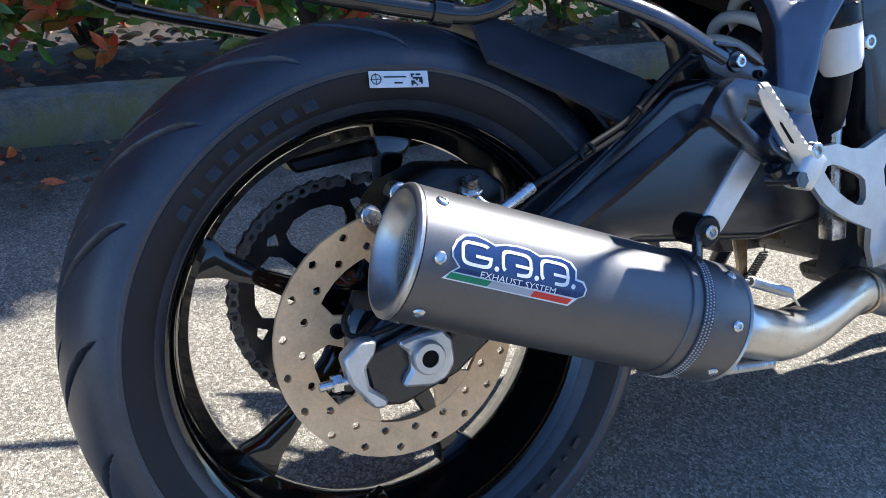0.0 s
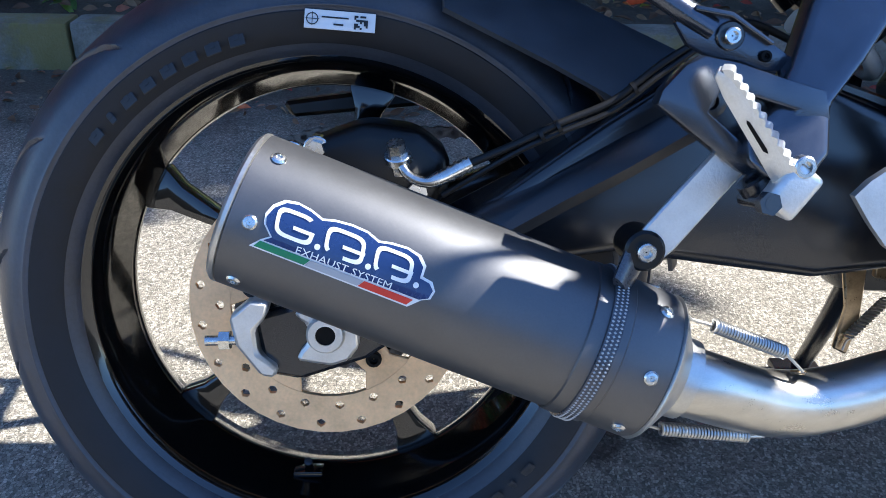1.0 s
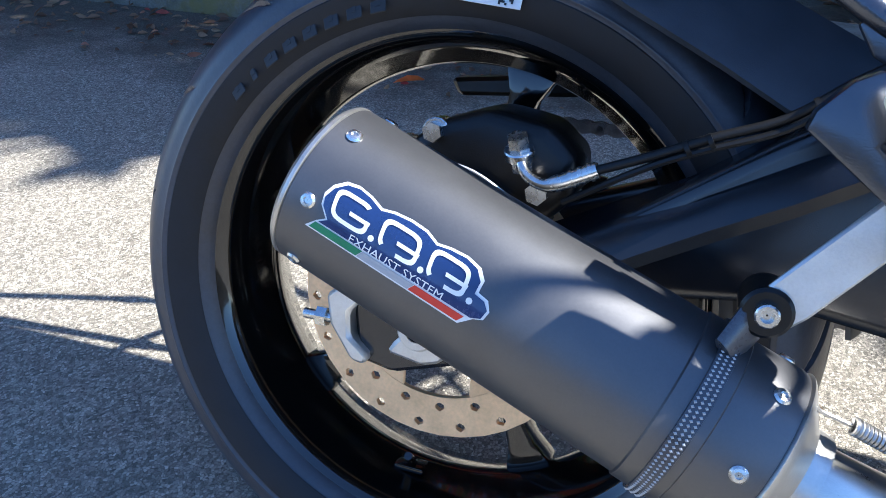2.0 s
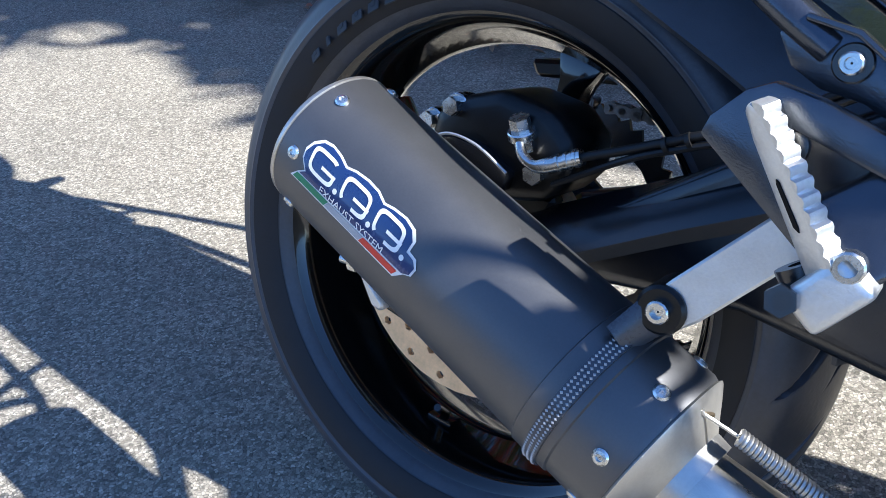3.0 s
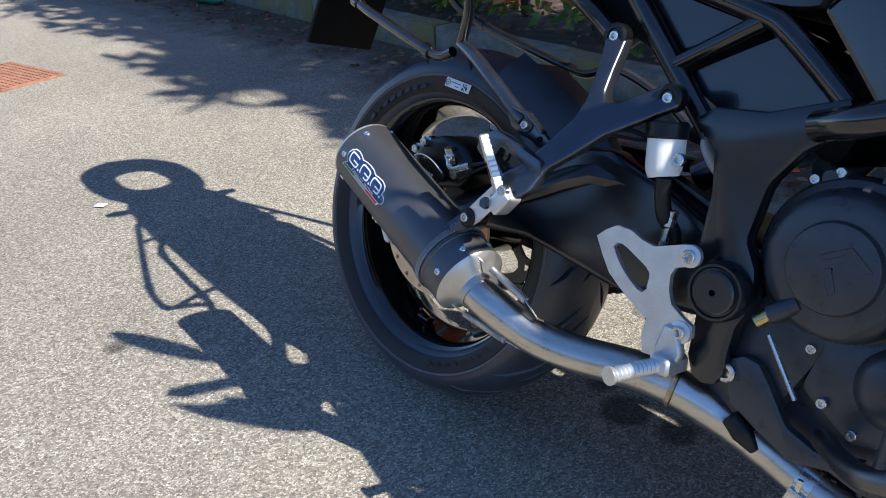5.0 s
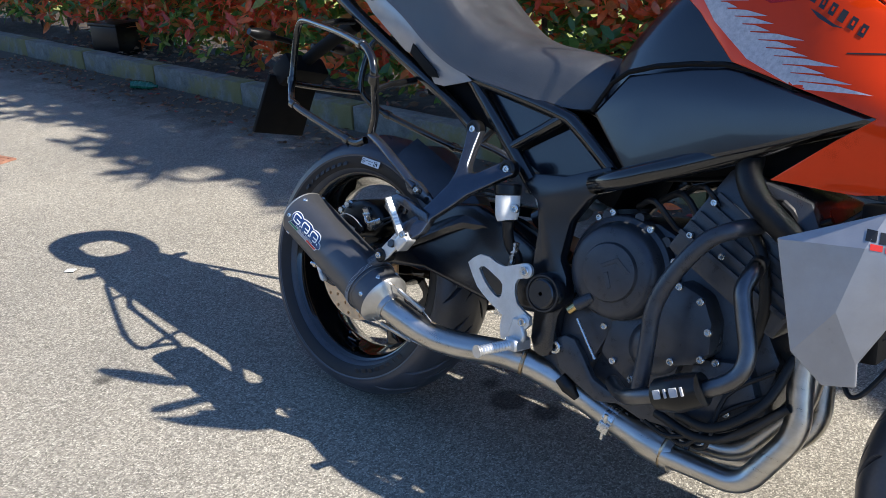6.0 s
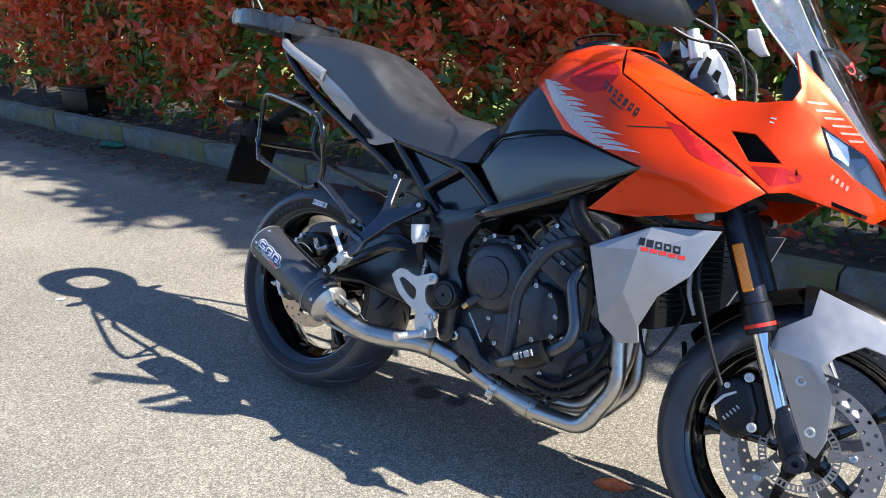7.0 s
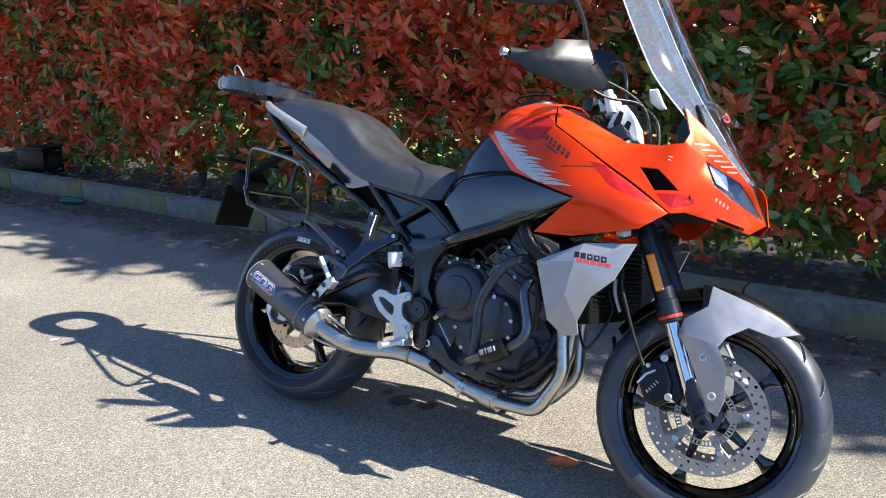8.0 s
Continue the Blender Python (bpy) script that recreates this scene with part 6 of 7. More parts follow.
# pannier rails
for s in (-1, 1):
    bm = bmesh.new()
    loop = [(0.1, 0.193 * s, 0.647), (0.125, 0.215 * s, 0.69), (0.155, 0.255 * s, 0.735), (0.169, 0.276 * s, 0.765), (0.16, 0.278 * s, 0.795), (0.135, 0.272 * s, 0.815), (0.105, 0.263 * s, 0.824), (0, 0.225 * s, 0.842), (-0.12, 0.18 * s, 0.856), (-0.215, 0.145 * s, 0.865), (-0.248, 0.133 * s, 0.858), (-0.264, 0.125 * s, 0.835), (-0.272, 0.118 * s, 0.78), (-0.27, 0.117 * s, 0.725), (-0.245, 0.135 * s, 0.692), (-0.2, 0.16 * s, 0.67), (-0.1, 0.172 * s, 0.647), (0.024, 0.185 * s, 0.622), (0.06, 0.189 * s, 0.62), (0.085, 0.192 * s, 0.63)]
    tube(bm, loop, 0.0082, 12, 5)
    rail = part("pannier_rail", bm, M_TUBE, bike, "black tubular pannier rail")
    bm = bmesh.new()
    tube(bm, [(0.1, 0.193 * s, 0.645), (0.15, 0.21 * s, 0.632), (0.203, 0.224 * s, 0.61), (0.232, 0.227 * s, 0.595), (0.257, 0.228 * s, 0.58), (0.277, 0.2275 * s, 0.569)], [0.009, 0.0095, 0.0098, 0.0098, 0.0102, 0.0102], 14, 4, 0.75)
    part("rail_stay", bm, M_HANGER, rail)
    for p, ax in (((-0.271, 0.117 * s, 0.722), (-0.1, 0, 1)), ((-0.2, 0.16 * s, 0.67), (1, 0.15 * s, -0.25)), ((0.168, 0.275 * s, 0.76), (0.3, 0.4 * s, 1)), ((0.024, 0.185 * s, 0.622), (1, 0.1 * s, -0.2)), ((0.108, 0.264 * s, 0.823), (1, 0.35 * s, -0.15))):
        bm = bmesh.new()
        lathe(bm, [(0.0078, -0.009), (0.0112, -0.008), (0.0112, 0.008), (0.0078, 0.009)], p, 14, ax)
        part("rail_collar", bm, M_TUBE, rail)
    bm = bmesh.new()
    prism(bm, [(0.25, 0.572), (0.262, 0.583), (0.288, 0.579), (0.318, 0.56), (0.334, 0.55), (0.336, 0.542), (0.312, 0.54), (0.298, 0.546), (0.276, 0.549), (0.26, 0.557)], 0.232 * s, 0.224 * s, 0.002, 2)
    prism(bm, [(0.262, 0.5835), (0.288, 0.5795), (0.318, 0.5605), (0.317, 0.558), (0.287, 0.576), (0.262, 0.58)], 0.2365 * s, 0.224 * s, 0.001, 2)
    part("rail_plate", bm, M_HANGER, rail)
    bm = bmesh.new()
    lathe(bm, [(0.005, 0), (0.0098, 0), (0.0098, 0.0022), (0.009, 0.003), (0.005, 0.003)], (0.288, 0.232 * s, 0.564), 24, (0, s, 0))
    part("rail_washer", bm, M_SATIN, rail)
    bolt_head("rail_bolt_or_hole", (0.288, 0.236 * s, 0.564), 0.0058, rail, axis=(0, s, 0))
    # Small hole in the plate, its shade drawn as a black bolt head.
    bolt_head("rail_bolt_or_hole", (0.314, 0.2325 * s, 0.551), 0.004, rail, axis=(0, s, 0), material=M_MATTE)
    for pts in ([(-0.12, 0.18 * s, 0.856), (-0.12, 0.13 * s, 0.872), (-0.12, 0.08 * s, 0.88)], [(0.16, 0.262 * s, 0.738), (0.142, 0.2 * s, 0.753), (0.135, 0.12 * s, 0.77)]):
        bm = bmesh.new()
        tube(bm, pts, 0.0075, 10, 4)
        part("rail_arm", bm, M_TUBE, rail)
bm = bmesh.new()
tube(bm, [(-0.27, -0.117, 0.716), (-0.272, -0.06, 0.714), (-0.272, 0.06, 0.714), (-0.27, 0.117, 0.716)], 0.008, 10, 4)
part("rail_crossbar", bm, M_TUBE, bike)

# number plate holder and rear lamp
bm = bmesh.new()
box(bm, (0, 0, -0.005), (0.012, 0.165, 0.16), bevel=0.004)
box(bm, (0.02, 0, 0.1), (0.06, 0.13, 0.07), (0, 30, 0), 0.012)
holder = part("plate_holder", bm, M_MATTE, bike, "black plastic number plate holder seen from behind")
holder.matrix_basis = pose(-0.425, 0.0, 0.652, 0, 14, 0)
bm = bmesh.new()
tube(bm, [(-0.37, 0, 0.77), (-0.3, 0, 0.82), (-0.2, 0, 0.88)], [0.016, 0.017, 0.02], 10, 4)
part("plate_arm", bm, M_MATTE, bike)
for s in (-1, 1):
    bm = bmesh.new()
    rod(bm, (-0.385, 0.03 * s, 0.815), (-0.385, 0.12 * s, 0.82), 0.007, seg=10)
    tube(bm, [(-0.385, 0.1 * s, 0.82), (-0.385, 0.145 * s, 0.82), (-0.385, 0.175 * s, 0.822)], [0.012, 0.016, 0.008], 12, 3)
    ind = part("rear_indicator", bm, M_PLASTIC, bike)

# shock absorber
bm = bmesh.new()
pts = []
A, B = Vector((0.462, -0.02, 0.552)), Vector((0.592, -0.02, 0.658))
dd = (B - A).normalized()
uu = dd.orthogonal().normalized()
vv = dd.cross(uu)
for i in range(4 * 14 + 1):
    q = 2 * math.pi * i / 14
    pts.append(A + (B - A) * (i / 56) + 0.041 * (math.cos(q) * uu + math.sin(q) * vv))
tube(bm, pts, 0.008, 10, 2)
shock = part("shock_spring", bm, M_SPRING, bike, "cream painted shock spring")
bm = bmesh.new()
rod(bm, A - dd * 0.03, B + dd * 0.04, 0.022, seg=20)
part("shock_body", bm, M_SATIN, shock)

# rider's heel guard, foot peg, brake fluid bottle
bm = bmesh.new()
outer = [(0.412, 0.448), (0.423, 0.46), (0.437, 0.47), (0.458, 0.471), (0.478, 0.464), (0.496, 0.462), (0.516, 0.47), (0.534, 0.478), (0.55, 0.478), (0.557, 0.468), (0.55, 0.455), (0.531, 0.447), (0.527, 0.436), (0.53, 0.418), (0.538, 0.402), (0.556, 0.392), (0.572, 0.386), (0.575, 0.372), (0.565, 0.36), (0.553, 0.356), (0.55, 0.342), (0.536, 0.33), (0.517, 0.328), (0.51, 0.35), (0.511, 0.372), (0.481, 0.385), (0.46, 0.397), (0.443, 0.408), (0.427, 0.427)]
inner = [(0.44, 0.443), (0.444, 0.449), (0.452, 0.45), (0.462, 0.447), (0.478, 0.44), (0.492, 0.434), (0.499, 0.428), (0.501, 0.418), (0.501, 0.407), (0.496, 0.401), (0.488, 0.402), (0.474, 0.41), (0.46, 0.42), (0.45, 0.43)]
for y in (-0.196, -0.188):
    vo, vi = [bm.verts.new((x, y, z)) for x, z in outer], [bm.verts.new((x, y, z)) for x, z in inner]
    bmesh.ops.triangle_fill(bm, use_beauty=True, edges=[bm.edges.new((l[i], l[(i + 1) % len(l)])) for l in (vo, vi) for i in range(len(l))])
bm.verts.ensure_lookup_table()
half_n = len(bm.verts) // 2
for start, k in ((0, len(outer)), (len(outer), len(inner))):
    for i in range(k):
        a, b = start + i, start + (i + 1) % k
        bm.faces.new((bm.verts[a], bm.verts[b], bm.verts[half_n + b], bm.verts[half_n + a]))
bmesh.ops.recalc_face_normals(bm, faces=bm.faces)
heel = part("heel_guard", bm, M_ALLOY, bike, "cast alloy heel guard with a long cut-out")
for p in ((0.546, -0.196, 0.467), (0.56, -0.196, 0.374)):
    bm = bmesh.new()
    lathe(bm, [(0.005, 0.004), (0.014, 0.004), (0.014, -0.003), (0.011, -0.004), (0.005, -0.004)], p, 20)
    part("boss", bm, M_ALLOY, heel)
    bolt_head("heel_bolt", (p[0], p[1] - 0.003, p[2]), 0.0085, heel)
bm = bmesh.new()
prism(bm, [(0.535, 0.345), (0.54, 0.378), (0.557, 0.38), (0.572, 0.35), (0.566, 0.322), (0.545, 0.318)], -0.205, -0.19, 0.003, 1)
prism(bm, [(0.54, 0.343), (0.568, 0.343), (0.572, 0.321), (0.545, 0.318)], -0.222, -0.17, 0.004, 1)
part("peg_mount", bm, M_ALLOY, heel)
bm = bmesh.new()
peg_a, peg_b = Vector((0.552, -0.215, 0.33)), Vector((0.532, -0.288, 0.32))
tube(bm, [peg_a.lerp(peg_b, i / 24) for i in range(25)], [0.0078 if i % 2 else 0.0102 for i in range(23)] + [0.0118, 0.0118], 14, 1)
part("rider_peg", bm, M_ALLOY, heel, "ribbed alloy foot peg")
bm = bmesh.new()
tube(bm, [(0.467, -0.183, 0.592), (0.47, -0.183, 0.575), (0.473, -0.183, 0.555), (0.476, -0.183, 0.545)], [0.0235, 0.0235, 0.0225, 0.019], 20, 3)
bottle = part("brake_fluid_bottle", bm, M_WHITE_PL, bike, "milky plastic brake fluid bottle")
bm = bmesh.new()
rod(bm, (0.4665, -0.183, 0.59), (0.463, -0.183, 0.612), 0.026, seg=24, bevel=0.003)
part("bottle_cap", bm, M_PLASTIC, bottle)
bm = bmesh.new()
tube(bm, [(0.477, -0.183, 0.545), (0.479, -0.178, 0.52), (0.484, -0.168, 0.495), (0.492, -0.155, 0.478), (0.495, -0.145, 0.455)], 0.0105, 12)
part("bottle_hose", bm, M_HOSE, bottle)
bolt_head("bottle_bolt", (0.497, -0.194, 0.572), 0.008, bottle)
bm = bmesh.new()
rod(bm, (0.49, -0.165, 0.485), (0.49, -0.165, 0.505), 0.009, seg=8)
rod(bm, (0.49, -0.165, 0.4), (0.49, -0.165, 0.485), 0.006, seg=8)
box(bm, (0.488, -0.165, 0.38), (0.022, 0.02, 0.04), bevel=0.003)
part("brake_cylinder", bm, M_BOLT, bike)

# ---- engine ----
bm = bmesh.new()
prism(bm, [(0.6, 0.52), (0.64, 0.585), (0.74, 0.6), (0.83, 0.57), (0.93, 0.52), (0.99, 0.43), (0.98, 0.32), (0.93, 0.265), (0.78, 0.25), (0.66, 0.275), (0.62, 0.34)], -0.115, 0.13, 0.014, 2)
engine = part("engine", bm, M_ENGINE, bike, "dark grey painted engine with bright cover bolts")
bm = bmesh.new()
prism(bm, [(0.78, 0.57), (0.86, 0.72), (0.99, 0.69), (1.04, 0.6), (0.98, 0.47)], -0.16, 0.16, 0.012, 2)
block = part("cylinder_block", bm, M_ENGINE, engine)
for k in range(5):
    u = k / 4
    bm = bmesh.new()
    prism(bm, [(0.8 + 0.05 * u, 0.6 + 0.07 * u), (0.99 + 0.03 * u, 0.51 + 0.07 * u), (0.992 + 0.03 * u, 0.516 + 0.07 * u), (0.803 + 0.05 * u, 0.607 + 0.07 * u)], -0.168, 0.168)
    part("cooling_fin", bm, M_ENGINE, engine)
bm = bmesh.new()
prism(bm, [(0.7, 0.252), (0.9, 0.262), (0.89, 0.238), (0.83, 0.218), (0.75, 0.214), (0.71, 0.226)], -0.09, 0.09, 0.012, 2)
for k in range(5):
    box(bm, (0.75 + 0.03 * k, -0.094, 0.234), (0.006, 0.012, 0.03), (0, 5, 0))
part("sump", bm, M_ENGINE, engine)
# Unseen cover added on the far side to block sunlight slits on the ground.
bm = bmesh.new()
prism(bm, [(0.52, 0.42), (0.6, 0.5), (0.85, 0.5), (0.92, 0.36), (0.82, 0.26), (0.6, 0.27)], 0.128, 0.2, 0.02, 2)
part("left_light_block", bm, M_ENGINE, engine)
CC = (0.694, 0, 0.503)
bm = bmesh.new()
lathe(bm, [(0.002, -0.174), (0.04, -0.174), (0.05, -0.172), (0.053, -0.166), (0.066, -0.165), (0.076, -0.162), (0.083, -0.154), (0.086, -0.142), (0.088, -0.134), (0.096, -0.131), (0.1, -0.124), (0.1, -0.1), (0.002, -0.1)], CC, 64)
clutch = part("clutch_cover", bm, M_ENGINE, engine, "round dark clutch cover")
bm = bmesh.new()
prism(bm, [(0.676, 0.513), (0.708, 0.533), (0.736, 0.513), (0.728, 0.51), (0.706, 0.524), (0.684, 0.51)], -0.1752, -0.172, 0.0005, 1)
prism(bm, [(0.686, 0.5), (0.7, 0.474), (0.706, 0.48), (0.694, 0.505)], -0.1752, -0.172, 0.0005, 1)
part("cover_emblem", bm, M_ENGINE, clutch)
bm = bmesh.new()
prism(bm, [(0.772, 0.44), (0.786, 0.5), (0.822, 0.522), (0.866, 0.508), (0.888, 0.47), (0.896, 0.42), (0.87, 0.392), (0.84, 0.38), (0.806, 0.385), (0.78, 0.405)], -0.165, -0.1, 0.012, 2)
part("side_cover", bm, M_ENGINE, engine)
bm = bmesh.new()
lathe(bm, [(0.002, -0.15), (0.03, -0.15), (0.046, -0.14), (0.052, -0.125), (0.052, -0.1), (0.002, -0.1)], (0.79, 0, 0.392), 36)
prism(bm, [(0.7, 0.42), (0.76, 0.44), (0.84, 0.38), (0.83, 0.33), (0.76, 0.31), (0.69, 0.35)], -0.135, -0.1, 0.01, 2)
prism(bm, [(0.86, 0.4), (0.95, 0.42), (0.98, 0.36), (0.95, 0.3), (0.86, 0.3)], -0.14, -0.1, 0.012, 2)
part("lower_cover", bm, M_ENGINE, engine)
for k in range(9):
    a = radians(-30 + 37 * k)
    if 150 < -30 + 37 * k < 330:
        continue
    bm = bmesh.new()
    c = (CC[0] + 0.1 * math.cos(a), -0.1, CC[2] + 0.1 * math.sin(a))
    rod(bm, c, (c[0], -0.128, c[2]), 0.009, seg=12)
    part("bolt_post", bm, M_ENGINE, engine)
for p in ((0.656, -0.122, 0.6), (0.737, -0.132, 0.588), (0.79, -0.13, 0.545), (0.63, -0.12, 0.585), (0.611, -0.15, 0.336), (0.822, -0.166, 0.514), (0.79, -0.166, 0.495), (0.862, -0.166, 0.5), (0.885, -0.166, 0.455), (0.883, -0.166, 0.408), (0.835, -0.166, 0.388), (0.792, -0.166, 0.42), (0.69, -0.135, 0.4), (0.72, -0.136, 0.345), (0.9, -0.142, 0.405), (0.935, -0.142, 0.33), (0.86, -0.142, 0.31), (0.76, -0.137, 0.325)):
    bolt_head("engine_bolt", p, 0.0064 if p[0] != 0.611 else 0.0125, engine)
for p in ((0.85, -0.172, 0.66), (0.9, -0.172, 0.7), (0.82, -0.165, 0.6), (0.95, -0.172, 0.65), (0.88, -0.17, 0.58)):
    bolt_head("block_bolt", p, 0.0055, engine)
# plumbing and wiring round the block
for pts, r in (([(0.89, -0.17, 0.74), (0.9, -0.19, 0.71), (0.93, -0.2, 0.675), (0.985, -0.18, 0.63)], 0.02), ([(0.9, -0.16, 0.64), (0.94, -0.175, 0.6), (0.96, -0.165, 0.52), (0.95, -0.14, 0.44)], 0.009),
               ([(0.86, -0.15, 0.3), (0.93, -0.17, 0.31), (0.99, -0.15, 0.37), (1.01, -0.12, 0.45)], 0.008), ([(0.82, -0.14, 0.286), (0.9, -0.16, 0.28), (0.96, -0.15, 0.305), (1.02, -0.13, 0.37)], 0.008)):
    bm = bmesh.new()
    tube(bm, pts, r, 14)
    part("coolant_hose", bm, M_HOSE, engine)
for k in range(7):
    bm = bmesh.new()
    r0 = random.Random(k)
    x0, z0 = 0.7 + 0.04 * k, 0.62 + 0.02 * (k % 3)
    tube(bm, [(x0, -0.12, z0), (x0 + 0.05, -0.15 - 0.02 * r0.random(), z0 + 0.02), (x0 + 0.1, -0.14, z0 - 0.03 * r0.random()), (x0 + 0.16, -0.15, z0 + 0.03)], 0.004 + 0.003 * r0.random(), 8, 4)
    part("wire", bm, M_HOSE, engine)
for k in range(3):
    bm = bmesh.new()
    r0 = random.Random(40 + k)
    tube(bm, [(0.8 + 0.03 * k, -0.13, 0.26), (0.86 + 0.03 * k, -0.16, 0.25 + 0.03 * r0.random()), (0.93, -0.15, 0.3 + 0.03 * k), (0.99, -0.13, 0.34 + 0.04 * k)], 0.004, 8, 4)
    part("wire", bm, M_HOSE, engine)
bm = bmesh.new()
rod(bm, (0.88, -0.165, 0.73), (0.89, -0.165, 0.765), 0.017, seg=16, bevel=0.002)
part("filler_neck", bm, M_GREYP, engine)
bm = bmesh.new()
box(bm, (0.915, -0.165, 0.775), (0.03, 0.01, 0.025), (0, 20, 0), 0.002)
part("pale_connector", bm, M_WHITE_PL, engine)
bm = bmesh.new()
rod(bm, (0.645, -0.165, 0.43), (0.632, -0.17, 0.415), 0.0085, seg=12)
part("oil_cap", bm, M_BRASS, engine)
bm = bmesh.new()
tube(bm, [(0.668, -0.158, 0.45), (0.655, -0.163, 0.438), (0.643, -0.166, 0.428)], 0.0115, 12)
part("oil_neck", bm, M_ENGINE, engine)
bm = bmesh.new()
rod(bm, (0.65, -0.165, 0.405), (0.7, -0.165, 0.345), 0.003, seg=8)
part("brake_rod", bm, M_BOLT, engine)

# lower frame cradle plate
bm = bmesh.new()
prism(bm, [(0.606, 0.338), (0.611, 0.355), (0.625, 0.364), (0.645, 0.362), (0.662, 0.345), (0.696, 0.305), (0.735, 0.293), (0.785, 0.308), (0.785, 0.286), (0.71, 0.266), (0.663, 0.284), (0.625, 0.3)], -0.152, -0.135, 0.005, 2)
box(bm, (0.64, -0.1, 0.36), (0.1, 0.07, 0.2), (0, 20, 0), 0.02)
part("cradle_plate", bm, M_ENGINE, bike)
bm = bmesh.new()
tube(bm, [(0.63, -0.148, 0.283), (0.648, -0.143, 0.269), (0.666, -0.137, 0.252)], [0.012, 0.0145, 0.006], 10, 4)
part("rubber_stop", bm, M_HOSE, bike)

# headers, collector and clamp
for line, rad in (([(1.02, -0.11, 0.54), (1.02, -0.11, 0.434), (1.039, -0.11, 0.33), (0.976, -0.11, 0.212), (0.82, -0.104, 0.207), (0.765, -0.094, 0.22)], 0.035),
                  ([(1.03, -0.06, 0.54), (1.027, -0.06, 0.43), (1.025, -0.06, 0.362), (0.946, -0.06, 0.244), (0.873, -0.067, 0.24), (0.775, -0.085, 0.226)], 0.035),
                  ([(1.03, 0.0, 0.54), (1.03, 0.0, 0.4), (1.042, 0.0, 0.32), (0.965, -0.02, 0.226), (0.87, -0.06, 0.222), (0.78, -0.085, 0.222)], 0.035)):
    bm = bmesh.new()
    tube(bm, bent(line, rad, 8), 0.0205, 20, 1)
    head = part("header_pipe", bm, M_STEEL, bike, "bare stainless steel header pipe")
bm = bmesh.new()
tube(bm, [(0.85, -0.09, 0.208), (0.8, -0.091, 0.213), (0.765, -0.09, 0.218), (0.72, -0.088, 0.226)], [0.034, 0.033, 0.029, 0.0275], 20)
col = part("collector", bm, M_STEEL, bike, "welded steel collector")
bm = bmesh.new()
lathe(bm, [(0.0275, -0.011), (0.0305, -0.011), (0.0305, 0.011), (0.0275, 0.011)], (0.725, -0.0885, 0.225), 24, (0.98, -0.05, -0.2))
box(bm, (0.722, -0.117, 0.213), (0.022, 0.014, 0.02), (0, 12, 0), 0.002)
rod(bm, (0.722, -0.119, 0.19), (0.722, -0.119, 0.238), 0.0038, seg=8)
part("pipe_clamp", bm, M_BOLT, col, "bolted steel pipe clamp")
bm = bmesh.new()
lathe(bm, [(0.0335, -0.003), (0.0355, 0), (0.0335, 0.003)], (0.835, -0.0905, 0.2095), 24, (0.99, 0, -0.1), closed=False)
part("weld_bead", bm, M_WELD, col)

# crash bars
bm = bmesh.new()
tube(bm, [(0.925, -0.17, 0.64), (0.908, -0.225, 0.631), (0.876, -0.24, 0.606), (0.838, -0.243, 0.543), (0.82, -0.243, 0.485), (0.823, -0.243, 0.415), (0.825, -0.243, 0.348)], 0.0135, 16)
bars = part("crash_bar", bm, M_ENGINE, bike, "black tubular crash bar")
bm = bmesh.new()
tube(bm, [(0.74, -0.16, 0.315), (0.79, -0.225, 0.325), (0.83, -0.255, 0.342), (0.9, -0.262, 0.378), (0.945, -0.262, 0.402), (0.974, -0.258, 0.43), (0.978, -0.252, 0.465), (0.96, -0.244, 0.512), (0.946, -0.236, 0.55), (0.948, -0.215, 0.578), (0.94, -0.17, 0.588)], 0.0135, 16)
part("crash_bar", bm, M_CHROME, bars, "worn dark tubular crash bar")
bm = bmesh.new()
tube(bm, [(0.868, -0.262, 0.362), (0.9, -0.27, 0.378), (0.935, -0.274, 0.398)], [0.026, 0.03, 0.026], 12, 4)
slider = part("bar_slider", bm, M_PLASTIC, bars, "black plastic bar slider")
for k, wd in enumerate((0.011, 0.004, 0.012, 0.004)):
    bm = bmesh.new()
    c = Vector((0.877, -0.298, 0.372)) + Vector((0.0125, -0.0013, 0.0065)) * k
    box(bm, c, (wd, 0.004, 0.014), (0, -27, 4), 0.0008, 1)
    part("slider_mark", bm, M_GREYP, slider)

# radiator cowl with plain marks for the model name
CP = dict(A=(0.983, -0.267, 0.64), B=(1.112, -0.272, 0.705), C=(1.24, -0.242, 0.721), D=(1.202, -0.262, 0.622), E=(1.15, -0.272, 0.57), F=(1.122, -0.268, 0.502), G=(1.126, -0.258, 0.468), H=(1.084, -0.254, 0.455), I=(1.035, -0.262, 0.49), J=(1.1, -0.292, 0.655), K=(1.085, -0.288, 0.565))
cowl = shell("radiator_cowl", CP, ["A B J", "B C J", "J C D", "J D E K", "A J K I", "K E F", "K F G H", "K H I"], M_SILVER, bike, "silver-grey radiator cowl", both=True, thick=0.006, round_=0.004, sharp=11)
COWL = [skin_of(cowl)]
